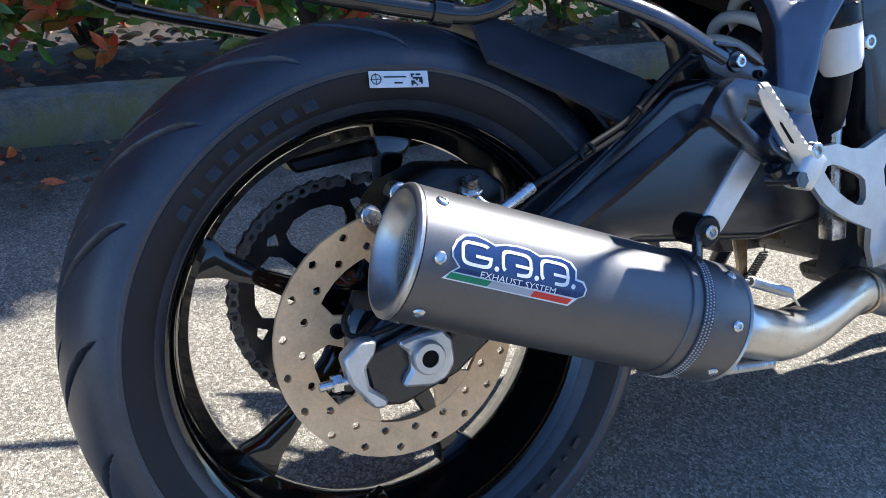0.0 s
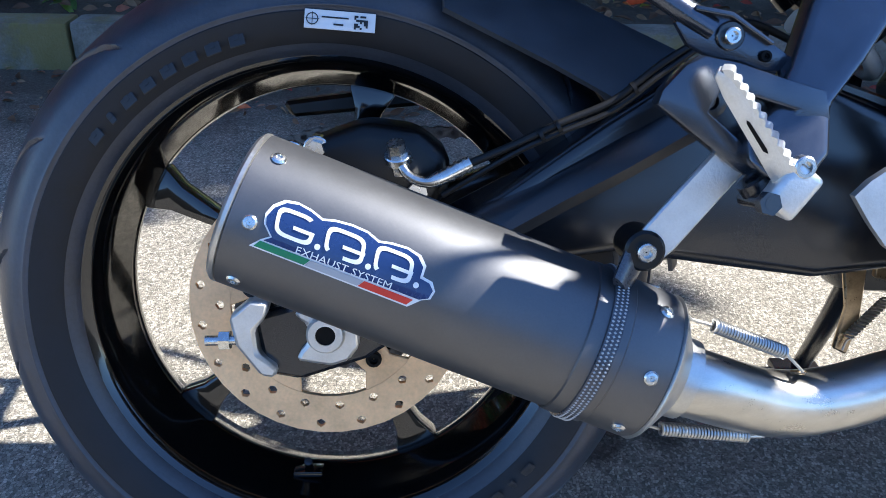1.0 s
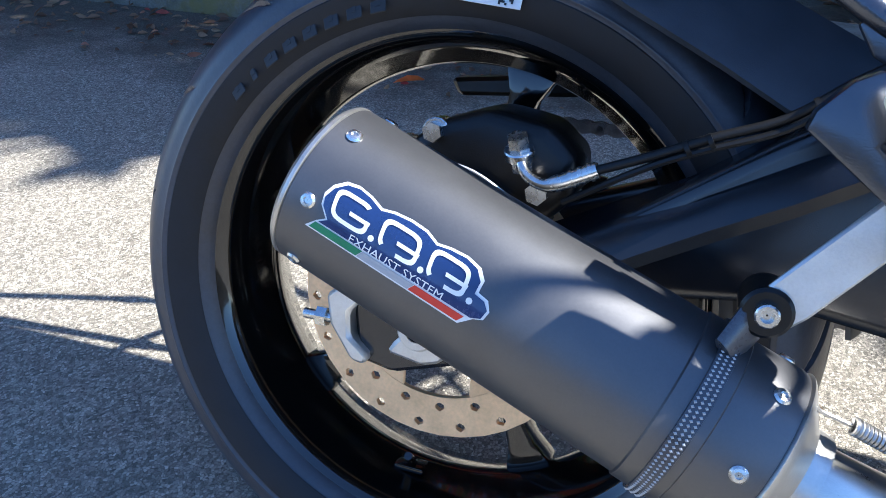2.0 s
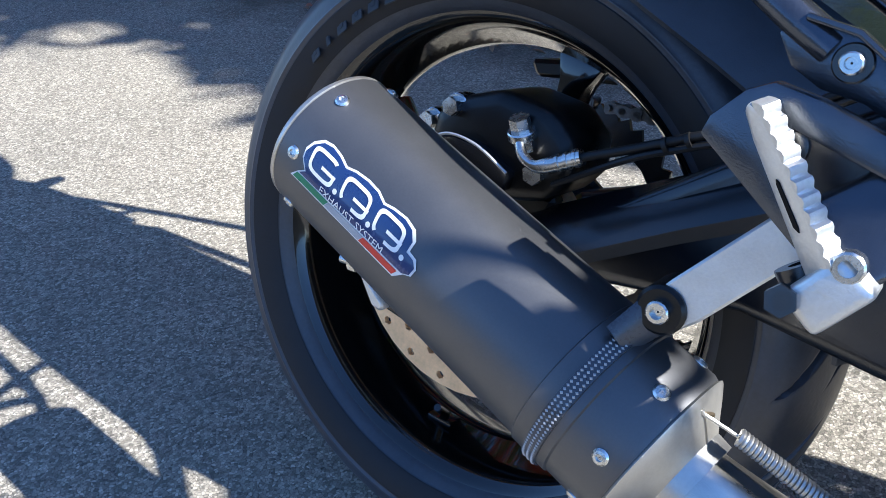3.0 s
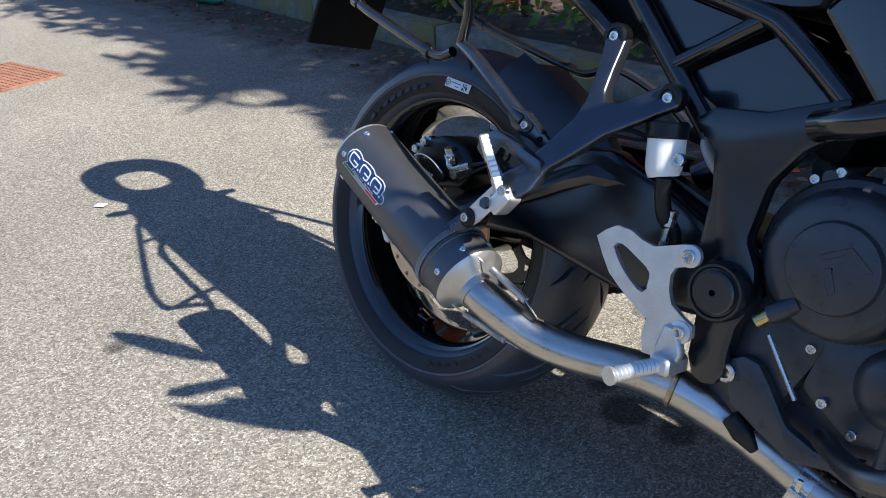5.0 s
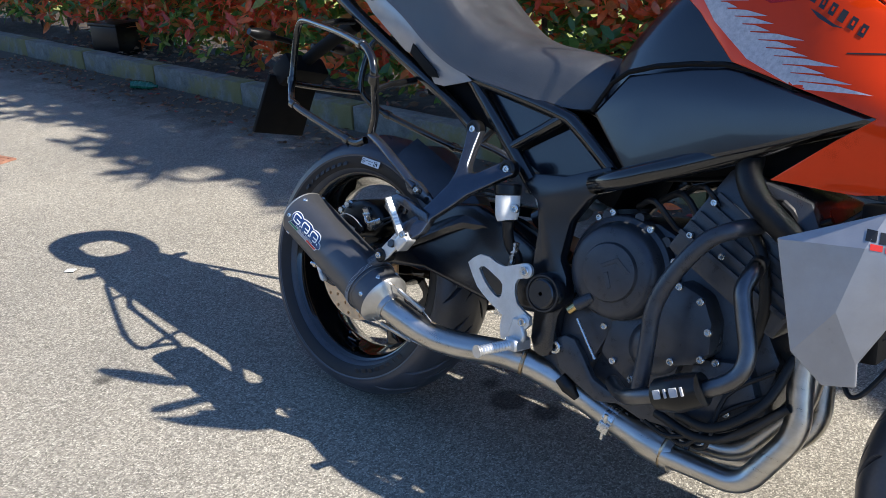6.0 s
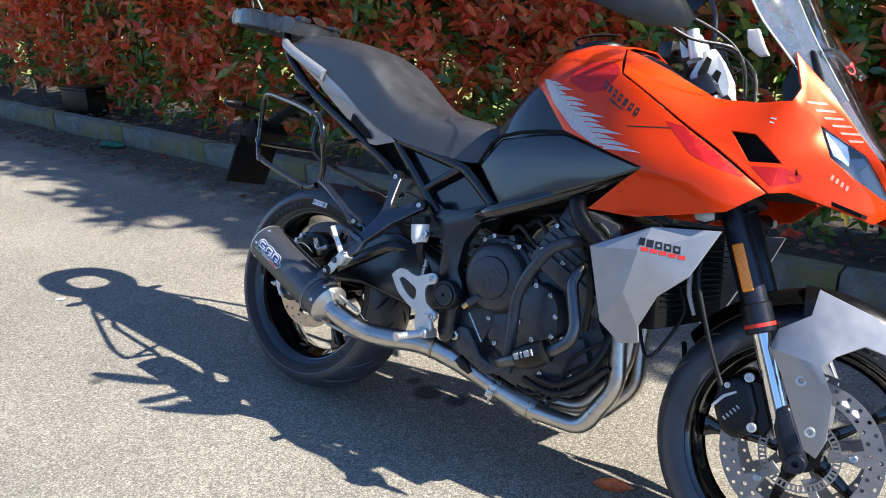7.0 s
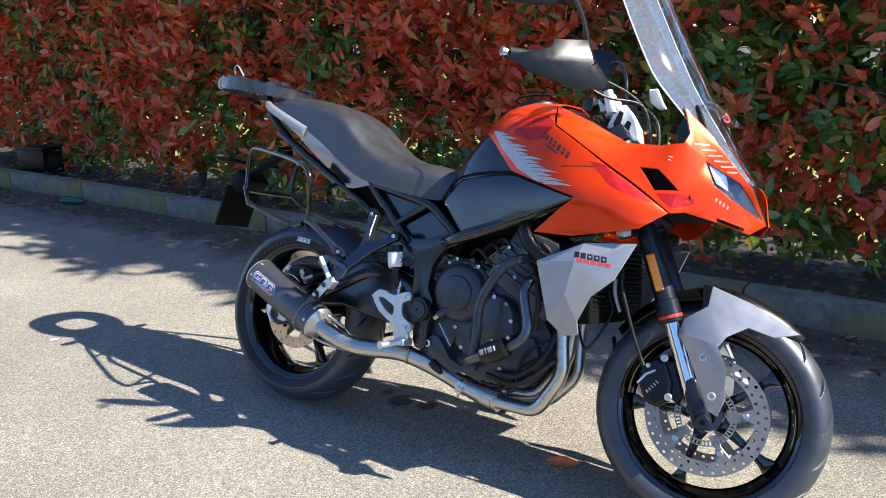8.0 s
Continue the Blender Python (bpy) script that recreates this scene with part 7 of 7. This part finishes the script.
for k in range(5):
    x0, z0 = 1.094 + 0.0168 * k, 0.6795 - 0.0008 * k
    print_on("cowl_mark", [(x0, z0), (x0 + 0.0135, z0 + 0.0002), (x0 + 0.0158, z0 - 0.0145), (x0 + 0.0025, z0 - 0.0147)], COWL, 0.0007, M_INK, cowl)
    if k not in (0, 1):
        print_on("cowl_gap", [(x0 + 0.005, z0 - 0.0045), (x0 + 0.0105, z0 - 0.0044), (x0 + 0.0115, z0 - 0.0095), (x0 + 0.006, z0 - 0.0097)], COWL, 0.0011, M_SILVER, cowl)
    x1, z1 = 1.104 + 0.0172 * k, 0.6625 - 0.0006 * k
    print_on("cowl_flash", [(x1, z1), (x1 + 0.014, z1 + 0.0002), (x1 + 0.0152, z1 - 0.0078), (x1 + 0.0014, z1 - 0.008)], COWL, 0.0007, M_REDP, cowl)
bm = bmesh.new()
box(bm, (1.1, 0, 0.6), (0.04, 0.42, 0.22), (0, -8, 0), 0.006)
rad = part("radiator", bm, M_MATTE, bike, "black radiator core")
for k in range(16):
    bm = bmesh.new()
    box(bm, (1.125, 0, 0.5 + 0.0135 * k), (0.012, 0.38, 0.003), (0, -8, 0))
    part("radiator_fin", bm, M_SATIN, rad)

# front indicator stub lamp below the fairing
for s in (-1, 1):
    bm = bmesh.new()
    tube(bm, [(1.19, 0.13 * s, 0.75), (1.19, 0.19 * s, 0.748), (1.19, 0.215 * s, 0.746)], [0.012, 0.017, 0.02], 14, 3)
    ind = part("front_indicator", bm, M_PLASTIC, bike)
    bm = bmesh.new()
    tube(bm, [(1.178, 0.222 * s, 0.742), (1.195, 0.226 * s, 0.745), (1.212, 0.222 * s, 0.748)], [0.009, 0.0135, 0.009], 16, 4)
    part("indicator_lens", bm, M_GREYP, ind, "clear indicator lens")

# ---- front end, turned a little to the left ----
front = steered(wheel("front_wheel", FRONT, 0.052, 0.0, 40, [(0.222, 0.048), (0.2285, 0.053), (0.24, 0.058), (0.254, 0.0605), (0.267, 0.059), (0.279, 0.052), (0.289, 0.04), (0.296, 0.025), (0.3, 0.0)], 19, 5.0, 0.006))
for s in (-1, 1):
    drilled_disc("brake_disc", FRONT, 0.068 * s, [(0.118, 0.1365, 0.0), (0.1365, 0.155, 0.5)], 0.0045, 0.0042, M_DISC2, front, 34, "drilled steel brake disc")
    for k in range(5):
        bm = bmesh.new()
        a = radians(12 + 72 * k)
        prism(bm, turned([(0.052, -0.014), (0.085, -0.008), (0.12, -0.02), (0.12, 0.02), (0.085, 0.008), (0.052, 0.014)], a, FRONT), 0.066 * s, 0.07 * s, 0.001, 1)
        part("disc_arm", bm, M_DISC2, front)
        bolt_head("disc_bolt", (FRONT[0] + 0.098 * math.cos(a), 0.071 * s, FRONT[2] + 0.098 * math.sin(a)), 0.008, front, axis=(0, s, 0))
bm = bmesh.new()
for k in range(48):
    a = 2 * math.pi * k / 48
    box(bm, (FRONT[0] + 0.07 * math.cos(a), -0.076, FRONT[2] + 0.07 * math.sin(a)), (0.012, 0.002, 0.0045), (0, -math.degrees(a), 0))
lathe(bm, [(0.062, -0.077), (0.065, -0.077), (0.065, -0.075), (0.062, -0.075)], FRONT, 48)
lathe(bm, [(0.075, -0.077), (0.078, -0.077), (0.078, -0.075), (0.075, -0.075)], FRONT, 48)
part("sensor_ring", bm, M_DISC2, front, "slotted sensor ring")
sidewall_marks(front, FRONT, 0.245, -0.0585, 100, 8, -4.6, (0.014, 0.013), -12)

fork = steered(tagged(new("front_fork"), "dark anodised upside-down fork"))
fork.parent = bike
for s in (-1, 1):
    y = 0.105 * s
    up_, top, bot, low = Vector((1.085, y, 1.0)), Vector((1.2, y, 0.745)), Vector((1.297, y, 0.535)), Vector((1.385, y, 0.335))
    bm = bmesh.new()
    tube(bm, [up_, top, top.lerp(bot, 0.5), bot], [0.0265, 0.0265, 0.027, 0.0275], 24, 4)
    rod(bm, bot - (bot - top).normalized() * 0.05, bot + (bot - top).normalized() * 0.012, 0.031, seg=24, bevel=0.003)
    part("fork_tube", bm, M_FORK, fork, "dark anodised fork tube")
    bm = bmesh.new()
    rod(bm, bot, low, 0.0205, seg=24)
    part("fork_slider", bm, M_STANCH, fork, "bright fork slider")
    bm = bmesh.new()
    prism(bm, [(1.355, 0.39), (1.385, 0.4), (1.4, 0.37), (1.428, 0.32), (1.44, 0.29), (1.425, 0.268), (1.4, 0.27), (1.385, 0.3), (1.365, 0.345)], y - 0.022, y + 0.022, 0.012, 3)
    part("fork_foot", bm, M_FORK, fork)
    bm = bmesh.new()
    lathe(bm, [(0.007, -0.034), (0.017, -0.034), (0.02, -0.03), (0.02, 0.0), (0.007, 0.0)], (1.418, y, 0.293), 24, (0, -s, 0)) if s > 0 else lathe(bm, [(0.007, -0.034), (0.017, -0.034), (0.02, -0.03), (0.02, 0.0), (0.007, 0.0)], (1.418, y, 0.293), 24)
    part("axle_end", bm, M_FORK, fork)
    if s < 0:
        d = (bot - top).normalized()
        c = top.lerp(bot, 0.47)
        bm = bmesh.new()
        box(bm, c + Vector((-0.003, -0.0325, 0)), (0.023, 0.01, 0.1), (0, -24.8, 0), 0.0048, 3)
        part("side_reflector", bm, M_AMBER, fork, "amber side reflector")
        bm = bmesh.new()
        lathe(bm, [(0.0312, -0.004), (0.0318, -0.004), (0.0318, 0.004), (0.0312, 0.004)], bot - d * 0.004, 28, d)
        part("red_band", bm, M_REDP, fork)
bm = bmesh.new()
prism(bm, [(1.14, 0.8), (1.2, 0.83), (1.235, 0.79), (1.18, 0.755)], -0.14, 0.14, 0.01, 2)
prism(bm, [(1.04, 1.0), (1.09, 1.03), (1.12, 0.99), (1.07, 0.965)], -0.14, 0.14, 0.01, 2)
rod(bm, (1.2, 0, 0.76), (1.07, 0, 1.03), 0.03, seg=20)
part("fork_yoke", bm, M_FORK, fork)
for p in ((1.2, -0.142, 0.785), (1.188, -0.142, 0.81)):
    bolt_head("yoke_bolt", p, 0.006, fork)

# front mudguard: silver blade with side legs, black tail
bm = bmesh.new()
grid = []
for i in range(15):
    u = i / 14
    a = radians(50 + 50 * u)
    r = 0.316 + 0.024 * u ** 1.2
    w = 0.03 + 0.058 * min(1, u * 1.6) ** 0.7
    drop = 0.012 + 0.05 * min(1, u * 1.5)
    row = []
    for v in [-1 + 2 * j / 14 for j in range(15)]:
        f = abs(v)
        rr = r - (drop * max(0, (f - 0.45) / 0.55) ** 1.1) - 0.012 * f * f
        row.append((FRONT[0] + rr * math.cos(a), w * math.copysign(min(1, f / 0.75) ** 0.8, v), FRONT[2] + rr * math.sin(a)))
    grid.append(row)
sheet(bm, grid, 0.004)
guard = steered(part("front_mudguard", bm, M_PLASTIC, bike, "black front mudguard with silver painted sides"))
UN = STEER.inverted()
MG = dict(a=(1.404, -0.1, 0.642), r=(1.5, -0.072, 0.612), t=(1.618, -0.03, 0.554), u1=(1.559, -0.052, 0.536), u2=(1.503, -0.092, 0.552), u3=(1.463, -0.125, 0.523), u4=(1.445, -0.13, 0.492), l1=(1.475, -0.132, 0.448), l2=(1.48, -0.13, 0.364), l3=(1.468, -0.126, 0.322), l4=(1.444, -0.128, 0.332), l5=(1.373, -0.13, 0.466), l6=(1.342, -0.126, 0.508), l7=(1.349, -0.118, 0.549), l8=(1.402, -0.112, 0.59), c1=(1.367, -0.138, 0.509), c2=(1.445, -0.139, 0.501))
MG = {k: tuple(UN @ Vector(p)) for k, p in MG.items()}
shell("mudguard_side", MG, ["a r u2 l8", "r t u1 u2", "l8 u2 u3 c2", "l7 l8 c2 c1", "l7 c1 l6", "u3 u4 c2", "l6 c1 l5", "c1 c2 l1 l5", "c2 u4 l1", "l5 l1 l2 l4", "l4 l2 l3"], M_SILVER, guard, "silver painted side of the mudguard", both=True, thick=0.004, round_=0.002, sharp=24)
for s in (-1, 1):
    for p in ((1.395, 0.137 * s, 0.455), (1.43, 0.135 * s, 0.362)):
        bolt_head("mudguard_bolt", p, 0.011, guard, axis=(0, s, 0), material=M_ALLOY)
bm = bmesh.new()
grid = []
for i in range(10):
    a = radians(98 + 48 * i / 9)
    r = 0.335 - 0.012 * i / 9
    grid.append([(FRONT[0] + (r - 0.03 * abs(v) ** 2.6) * math.cos(a), 0.085 * v, FRONT[2] + (r - 0.03 * abs(v) ** 2.6) * math.sin(a)) for v in [-1 + 2 * j / 10 for j in range(11)]])
sheet(bm, grid, 0.003)
part("mudguard_tail", bm, M_PLASTIC, guard)

# front calipers
for s in (-1, 1):
    bm = bmesh.new()
    prism(bm, [(1.24, 0.36), (1.245, 0.405), (1.27, 0.43), (1.305, 0.425), (1.33, 0.37), (1.33, 0.325), (1.3, 0.298), (1.265, 0.31)], 0.052 * s, 0.119 * s, 0.018, 4)
    prism(bm, [(1.3, 0.43), (1.325, 0.425), (1.36, 0.345), (1.35, 0.315), (1.32, 0.34)], 0.085 * s, 0.105 * s, 0.004, 1)
    cal = steered(part("front_caliper", bm, M_PLASTIC, bike, "black brake caliper"))
    for p, r in (((1.3, 0.12 * s, 0.432), 0.01), ((1.325, 0.12 * s, 0.335), 0.01), ((1.262, 0.12 * s, 0.405), 0.006)):
        bolt_head("caliper_bolt", p, r, cal, axis=(0, s, 0), material=M_ALLOY)
    bm = bmesh.new()
    prism(bm, [(1.243, 0.352), (1.262, 0.379), (1.283, 0.394), (1.281, 0.398), (1.258, 0.384), (1.239, 0.356)], 0.116 * s, 0.1195 * s, 0.0005, 1)
    part("caliper_edge", bm, M_ALLOY, cal)
    for k in range(5):
        bm = bmesh.new()
        box(bm, (1.27 + 0.0052 * k, 0.1185 * s, 0.338 + 0.0072 * k), (0.0085, 0.002, 0.0034), (0, 35, 0))
        part("caliper_mark", bm, M_GREYP, cal)
bm = bmesh.new()
tube(bm, [(1.155, -0.12, 0.64), (1.16, -0.13, 0.6), (1.185, -0.13, 0.54), (1.215, -0.125, 0.47), (1.24, -0.12, 0.42), (1.25, -0.118, 0.4)], [0.0075, 0.0075, 0.005, 0.0045, 0.0045, 0.007], 10)
steered(part("front_brake_hose", bm, M_HOSE, bike))
bm = bmesh.new()
tube(bm, [(1.16, -0.138, 0.62), (1.165, -0.138, 0.58), (1.185, -0.138, 0.535)], [0.0055, 0.0055, 0.004], 8)
part("hose_sleeve", bm, M_GREYP, bike)
bm = bmesh.new()
tube(bm, [(1.06, -0.1, 0.47), (1.1, -0.13, 0.42), (1.13, -0.12, 0.46), (1.15, -0.1, 0.53), (1.13, -0.1, 0.58)], 0.004, 8)
tube(bm, [(1.13, 0.0, 0.45), (1.15, -0.02, 0.42), (1.17, 0.0, 0.47), (1.16, 0.0, 0.52)], 0.006, 8)
part("loose_cable", bm, M_HOSE, bike)
# ---- cockpit ----
bm = bmesh.new()
tube(bm, [(0.833, 0.393, 1.129), (0.885, 0.285, 1.15), (0.965, 0.16, 1.14), (1.02, 0.06, 1.1), (1.02, -0.06, 1.1), (0.965, -0.16, 1.14), (0.885, -0.285, 1.15), (0.833, -0.393, 1.129)], 0.011, 14)
handlebar = steered(part("handlebar", bm, M_SATIN, bike, "black tapered handlebar"))
for s in (-1, 1):
    bm = bmesh.new()
    tube(bm, [(0.833, 0.393 * s, 1.129), (0.885, 0.285 * s, 1.15)], 0.0165, 16)
    part("grip", bm, M_HOSE, handlebar)
    bm = bmesh.new()
    box(bm, (0.9, 0.245 * s, 1.15), (0.05, 0.06, 0.045), (0, 0, -30 * s), 0.008)
    part("switchgear", bm, M_PLASTIC, handlebar)
    bm = bmesh.new()
    rod(bm, (0.821, 0.405 * s, 1.129), (0.833, 0.393 * s, 1.129), 0.0125, seg=16, bevel=0.002)
    part("bar_end", bm, M_BOLT, handlebar, "bright bar end cap")
    bm = bmesh.new()
    root, knee, inner, tip = (UN @ Vector(q) for q in ((1.05, -0.18, 1.135), (1.032, -0.245, 1.21), (0.988, -0.31, 1.335), (0.785, -0.435, 1.345)))
    side = lambda v: Vector((v.x, -v.y * s, v.z))
    tube(bm, [side(root), side(knee), side(knee.lerp(inner, 0.5) + Vector((0.008, 0.0, 0.006))), side(inner), side(inner.lerp(tip, 0.15))], [0.0075, 0.007, 0.0065, 0.0065, 0.0065], 10)
    part("mirror_stalk", bm, M_SATIN, handlebar)
    bm = bmesh.new()
    sec = []
    long_ = (tip - inner)
    for u, k in ((0.06, 0.3), (0.16, 0.75), (0.35, 0.95), (0.6, 1.0), (0.85, 0.8), (0.96, 0.5), (1.0, 0.2)):
        sec.append([side(inner + long_ * u + Vector((0.017 * math.cos(2 * math.pi * q / 16) * k, 0, 0.052 * k * math.sin(2 * math.pi * q / 16)))) for q in range(16)])
    loft(bm, sec)
    part("mirror", bm, M_PLASTIC, handlebar, "black rear-view mirror")
    bm = bmesh.new()
    tube(bm, [(0.935, 0.21 * s, 1.132), (0.94, 0.26 * s, 1.118), (0.915, 0.34 * s, 1.112), (0.885, 0.4 * s, 1.112)], [0.006, 0.006, 0.0055, 0.006], 8)
    part("lever", bm, M_SATIN, handlebar)
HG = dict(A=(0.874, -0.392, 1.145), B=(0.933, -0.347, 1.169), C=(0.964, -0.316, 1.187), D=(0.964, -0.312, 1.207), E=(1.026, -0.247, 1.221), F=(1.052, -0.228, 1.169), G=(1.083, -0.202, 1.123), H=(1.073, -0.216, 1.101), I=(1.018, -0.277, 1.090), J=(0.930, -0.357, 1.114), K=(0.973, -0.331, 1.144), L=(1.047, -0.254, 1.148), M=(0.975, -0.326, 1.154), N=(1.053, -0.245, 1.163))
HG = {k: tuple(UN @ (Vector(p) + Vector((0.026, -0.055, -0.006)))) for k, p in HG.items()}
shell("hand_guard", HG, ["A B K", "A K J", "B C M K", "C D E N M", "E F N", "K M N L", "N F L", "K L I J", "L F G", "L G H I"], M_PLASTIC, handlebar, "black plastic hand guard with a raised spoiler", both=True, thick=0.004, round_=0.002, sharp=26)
# master cylinder, clamps, top yoke plate, cables
bm = bmesh.new()
prism(bm, [(1.03, 1.03), (1.05, 1.09), (1.075, 1.1), (1.11, 1.05), (1.125, 1.0), (1.09, 0.985), (1.055, 1.0)], -0.06, 0.06, 0.01, 2)
yoke = part("top_yoke", bm, M_ALLOY, handlebar, "cast alloy top yoke")
# Raised black plates paint the shade of pockets in the yoke.
for y in (-0.0615, 0.0615):
    for dx in (0.0, 0.026):
        bm = bmesh.new()
        prism(bm, [(1.05 + dx, 1.04 - dx * 0.6), (1.062 + dx, 1.078 - dx), (1.074 + dx, 1.072 - dx), (1.068 + dx, 1.02 - dx * 0.6), (1.055 + dx, 1.014 - dx * 0.3)], y - 0.002, y + 0.002, 0.001, 1)
        part("yoke_pocket_shade", bm, M_MATTE, yoke)
bm = bmesh.new()
prism(bm, [(1.142, 1.143), (1.167, 1.147), (1.186, 1.112), (1.2, 1.092), (1.179, 1.089), (1.152, 1.108)], -0.058, -0.045, 0.004, 3)
part("instrument_cover", bm, M_GREYP, bike, "pale grey cover beside the instruments")
bm = bmesh.new()
for y in (-0.03, 0.03):
    box(bm, (1.02, y, 1.1), (0.05, 0.035, 0.045), (0, -20, 0), 0.006)
rod(bm, (1.05, -0.1, 1.06), (1.03, -0.1, 1.12), 0.014, seg=16)
rod(bm, (1.05, 0.1, 1.06), (1.03, 0.1, 1.12), 0.014, seg=16)
part("bar_clamp", bm, M_ALLOY, handlebar)
for k in range(5):
    bm = bmesh.new()
    r0 = random.Random(70 + k)
    s = -1 if k % 2 else 1
    tube(bm, [(0.95, 0.22 * s, 1.13), (1.04, 0.16 * s, 1.15 - 0.02 * k), (1.13, 0.1 * s, 1.08 + 0.02 * r0.random()), (1.16, 0.07 * s, 1.0), (1.15, 0.06 * s, 0.92)], 0.0036, 8, 5)
    part("control_cable", bm, M_HOSE, handlebar)
bm = bmesh.new()
rod(bm, (0.985, -0.16, 1.16), (0.98, -0.16, 1.185), 0.021, seg=20, bevel=0.003)
part("front_fluid_bottle", bm, M_PLASTIC, handlebar)

# fuel cap and its ring
bm = bmesh.new()
lathe(bm, [(0.005, 0.03), (0.045, 0.03), (0.05, 0.026), (0.052, 0.02), (0.066, 0.02), (0.07, 0.014), (0.07, 0.0), (0.005, 0.0)], (0.785, 0, 1.072), 40, (-0.2, 0, 1))
part("fuel_cap", bm, M_PLASTIC, bike, "black fuel cap with a raised ring")
bm = bmesh.new()
lathe(bm, [(0.056, 0.038), (0.062, 0.041), (0.066, 0.038), (0.062, 0.035)], (0.785, 0, 1.072), 40, (-0.2, 0, 1))
part("cap_ring", bm, M_TUBE, bike)

# clear screen: a tall curved sheet with a folded inner edge
bm = bmesh.new()
grid = []
for i in range(17):
    u = i / 16
    cx, cz = 1.466 - 0.345 * u ** 0.92, 0.905 + 0.545 * u
    half = 0.07 + 0.135 * min(1, u / 0.4) - (0.07 * max(0, (u - 0.5) / 0.5) ** 1.5)
    row = []
    for j in range(13):
        v = -1 + j / 6
        row.append((cx - 0.11 * abs(v) ** 2 * (0.5 + 0.5 * min(1, u / 0.4)), half * v, cz + 0.02 * abs(v) ** 2))
    grid.append(row)
sheet(bm, [r[3:10] for r in grid], 0.003)
screen = part("windscreen", bm, M_SCREEN, bike, "tall clear acrylic windscreen")
screen.visible_shadow = False
# The sides take the bluish base that mimics reflected sky.
for cols in (slice(0, 4), slice(9, 13)):
    bm = bmesh.new()
    sheet(bm, [r[cols] for r in grid], 0.003)
    wing = part("screen_wing", bm, M_SCREEN_SHEEN, screen, "swept side of the screen, sky sheen put into its colour")
    wing.visible_shadow = False
for c in (3, 9):
    bm = bmesh.new()
    tube(bm, [tuple(r[c]) for r in grid[3:]], 0.0012, 6, 2)
    part("screen_crease", bm, M_WHITE_PL, screen)
bm = bmesh.new()
tube(bm, [tuple(r[0]) for r in grid[4:]] + [tuple(grid[-1][3]), tuple(grid[-1][6])], 0.0022, 6, 2)
part("screen_edge", bm, M_WHITE_PL, screen, "polished edge of the screen")
for p in ((1.36, -0.055, 1.075),):
    bm = bmesh.new()
    lathe(bm, [(0.0085, -0.001), (0.0125, -0.001), (0.0125, 0.001), (0.0085, 0.001)], p, 20, (0.8, -0.5, 0.5))
    part("screen_sticker", bm, M_REDP, screen, "small round red and white sticker")
bm = bmesh.new()
tube(bm, [(1.28, -0.1, 1.08), (1.33, -0.09, 1.1), (1.36, -0.06, 1.08)], 0.008, 10, 4)
part("screen_bracket", bm, M_SCREEN, bike)
bm = bmesh.new()
tube(bm, [(1.28, 0.1, 1.08), (1.33, 0.09, 1.1), (1.36, 0.06, 1.08)], 0.008, 10, 4)
part("screen_bracket", bm, M_SCREEN, bike)

# side stand on the far side, with its bracket and return spring
bm = bmesh.new()
tube(bm, [(0.62, 0.15, 0.28), (0.63, 0.21, 0.2), (0.65, 0.3, 0.105)], [0.014, 0.013, 0.012], 12, 4)
box(bm, (0.652, 0.31, 0.094), (0.07, 0.05, 0.012), (15.7, 0, 0), 0.004)
stand = part("side_stand", bm, M_SATIN, bike, "black side stand, folded out")
bm = bmesh.new()
prism(bm, [(0.595, 0.335), (0.65, 0.342), (0.69, 0.33), (0.69, 0.295), (0.635, 0.3), (0.595, 0.31)], 0.06, 0.068, 0.002, 1)
prism(bm, [(0.565, 0.325), (0.595, 0.335), (0.595, 0.25), (0.585, 0.212), (0.568, 0.22), (0.576, 0.27)], 0.075, 0.082, 0.002, 1)
part("stand_bracket", bm, M_WELD, stand, "brown-tinged steel stand bracket")
bolt_head("stand_bolt", (0.625, 0.058, 0.322), 0.008, stand)
bm = bmesh.new()
pts = [Vector((0.622, 0.07, 0.295)), Vector((0.62, 0.07, 0.285))]
pts += [Vector((0.62 - 0.00035 * i, 0.07, 0.282 - 0.0004 * i)) + 0.006 * Vector((math.cos(i * math.pi / 4), math.sin(i * math.pi / 4), 0)) for i in range(112)]
pts += [Vector((0.58, 0.07, 0.232)), Vector((0.576, 0.07, 0.22))]
tube(bm, pts, 0.0014, 6, 2)
part("stand_spring", bm, M_CAP, stand, "steel return spring")
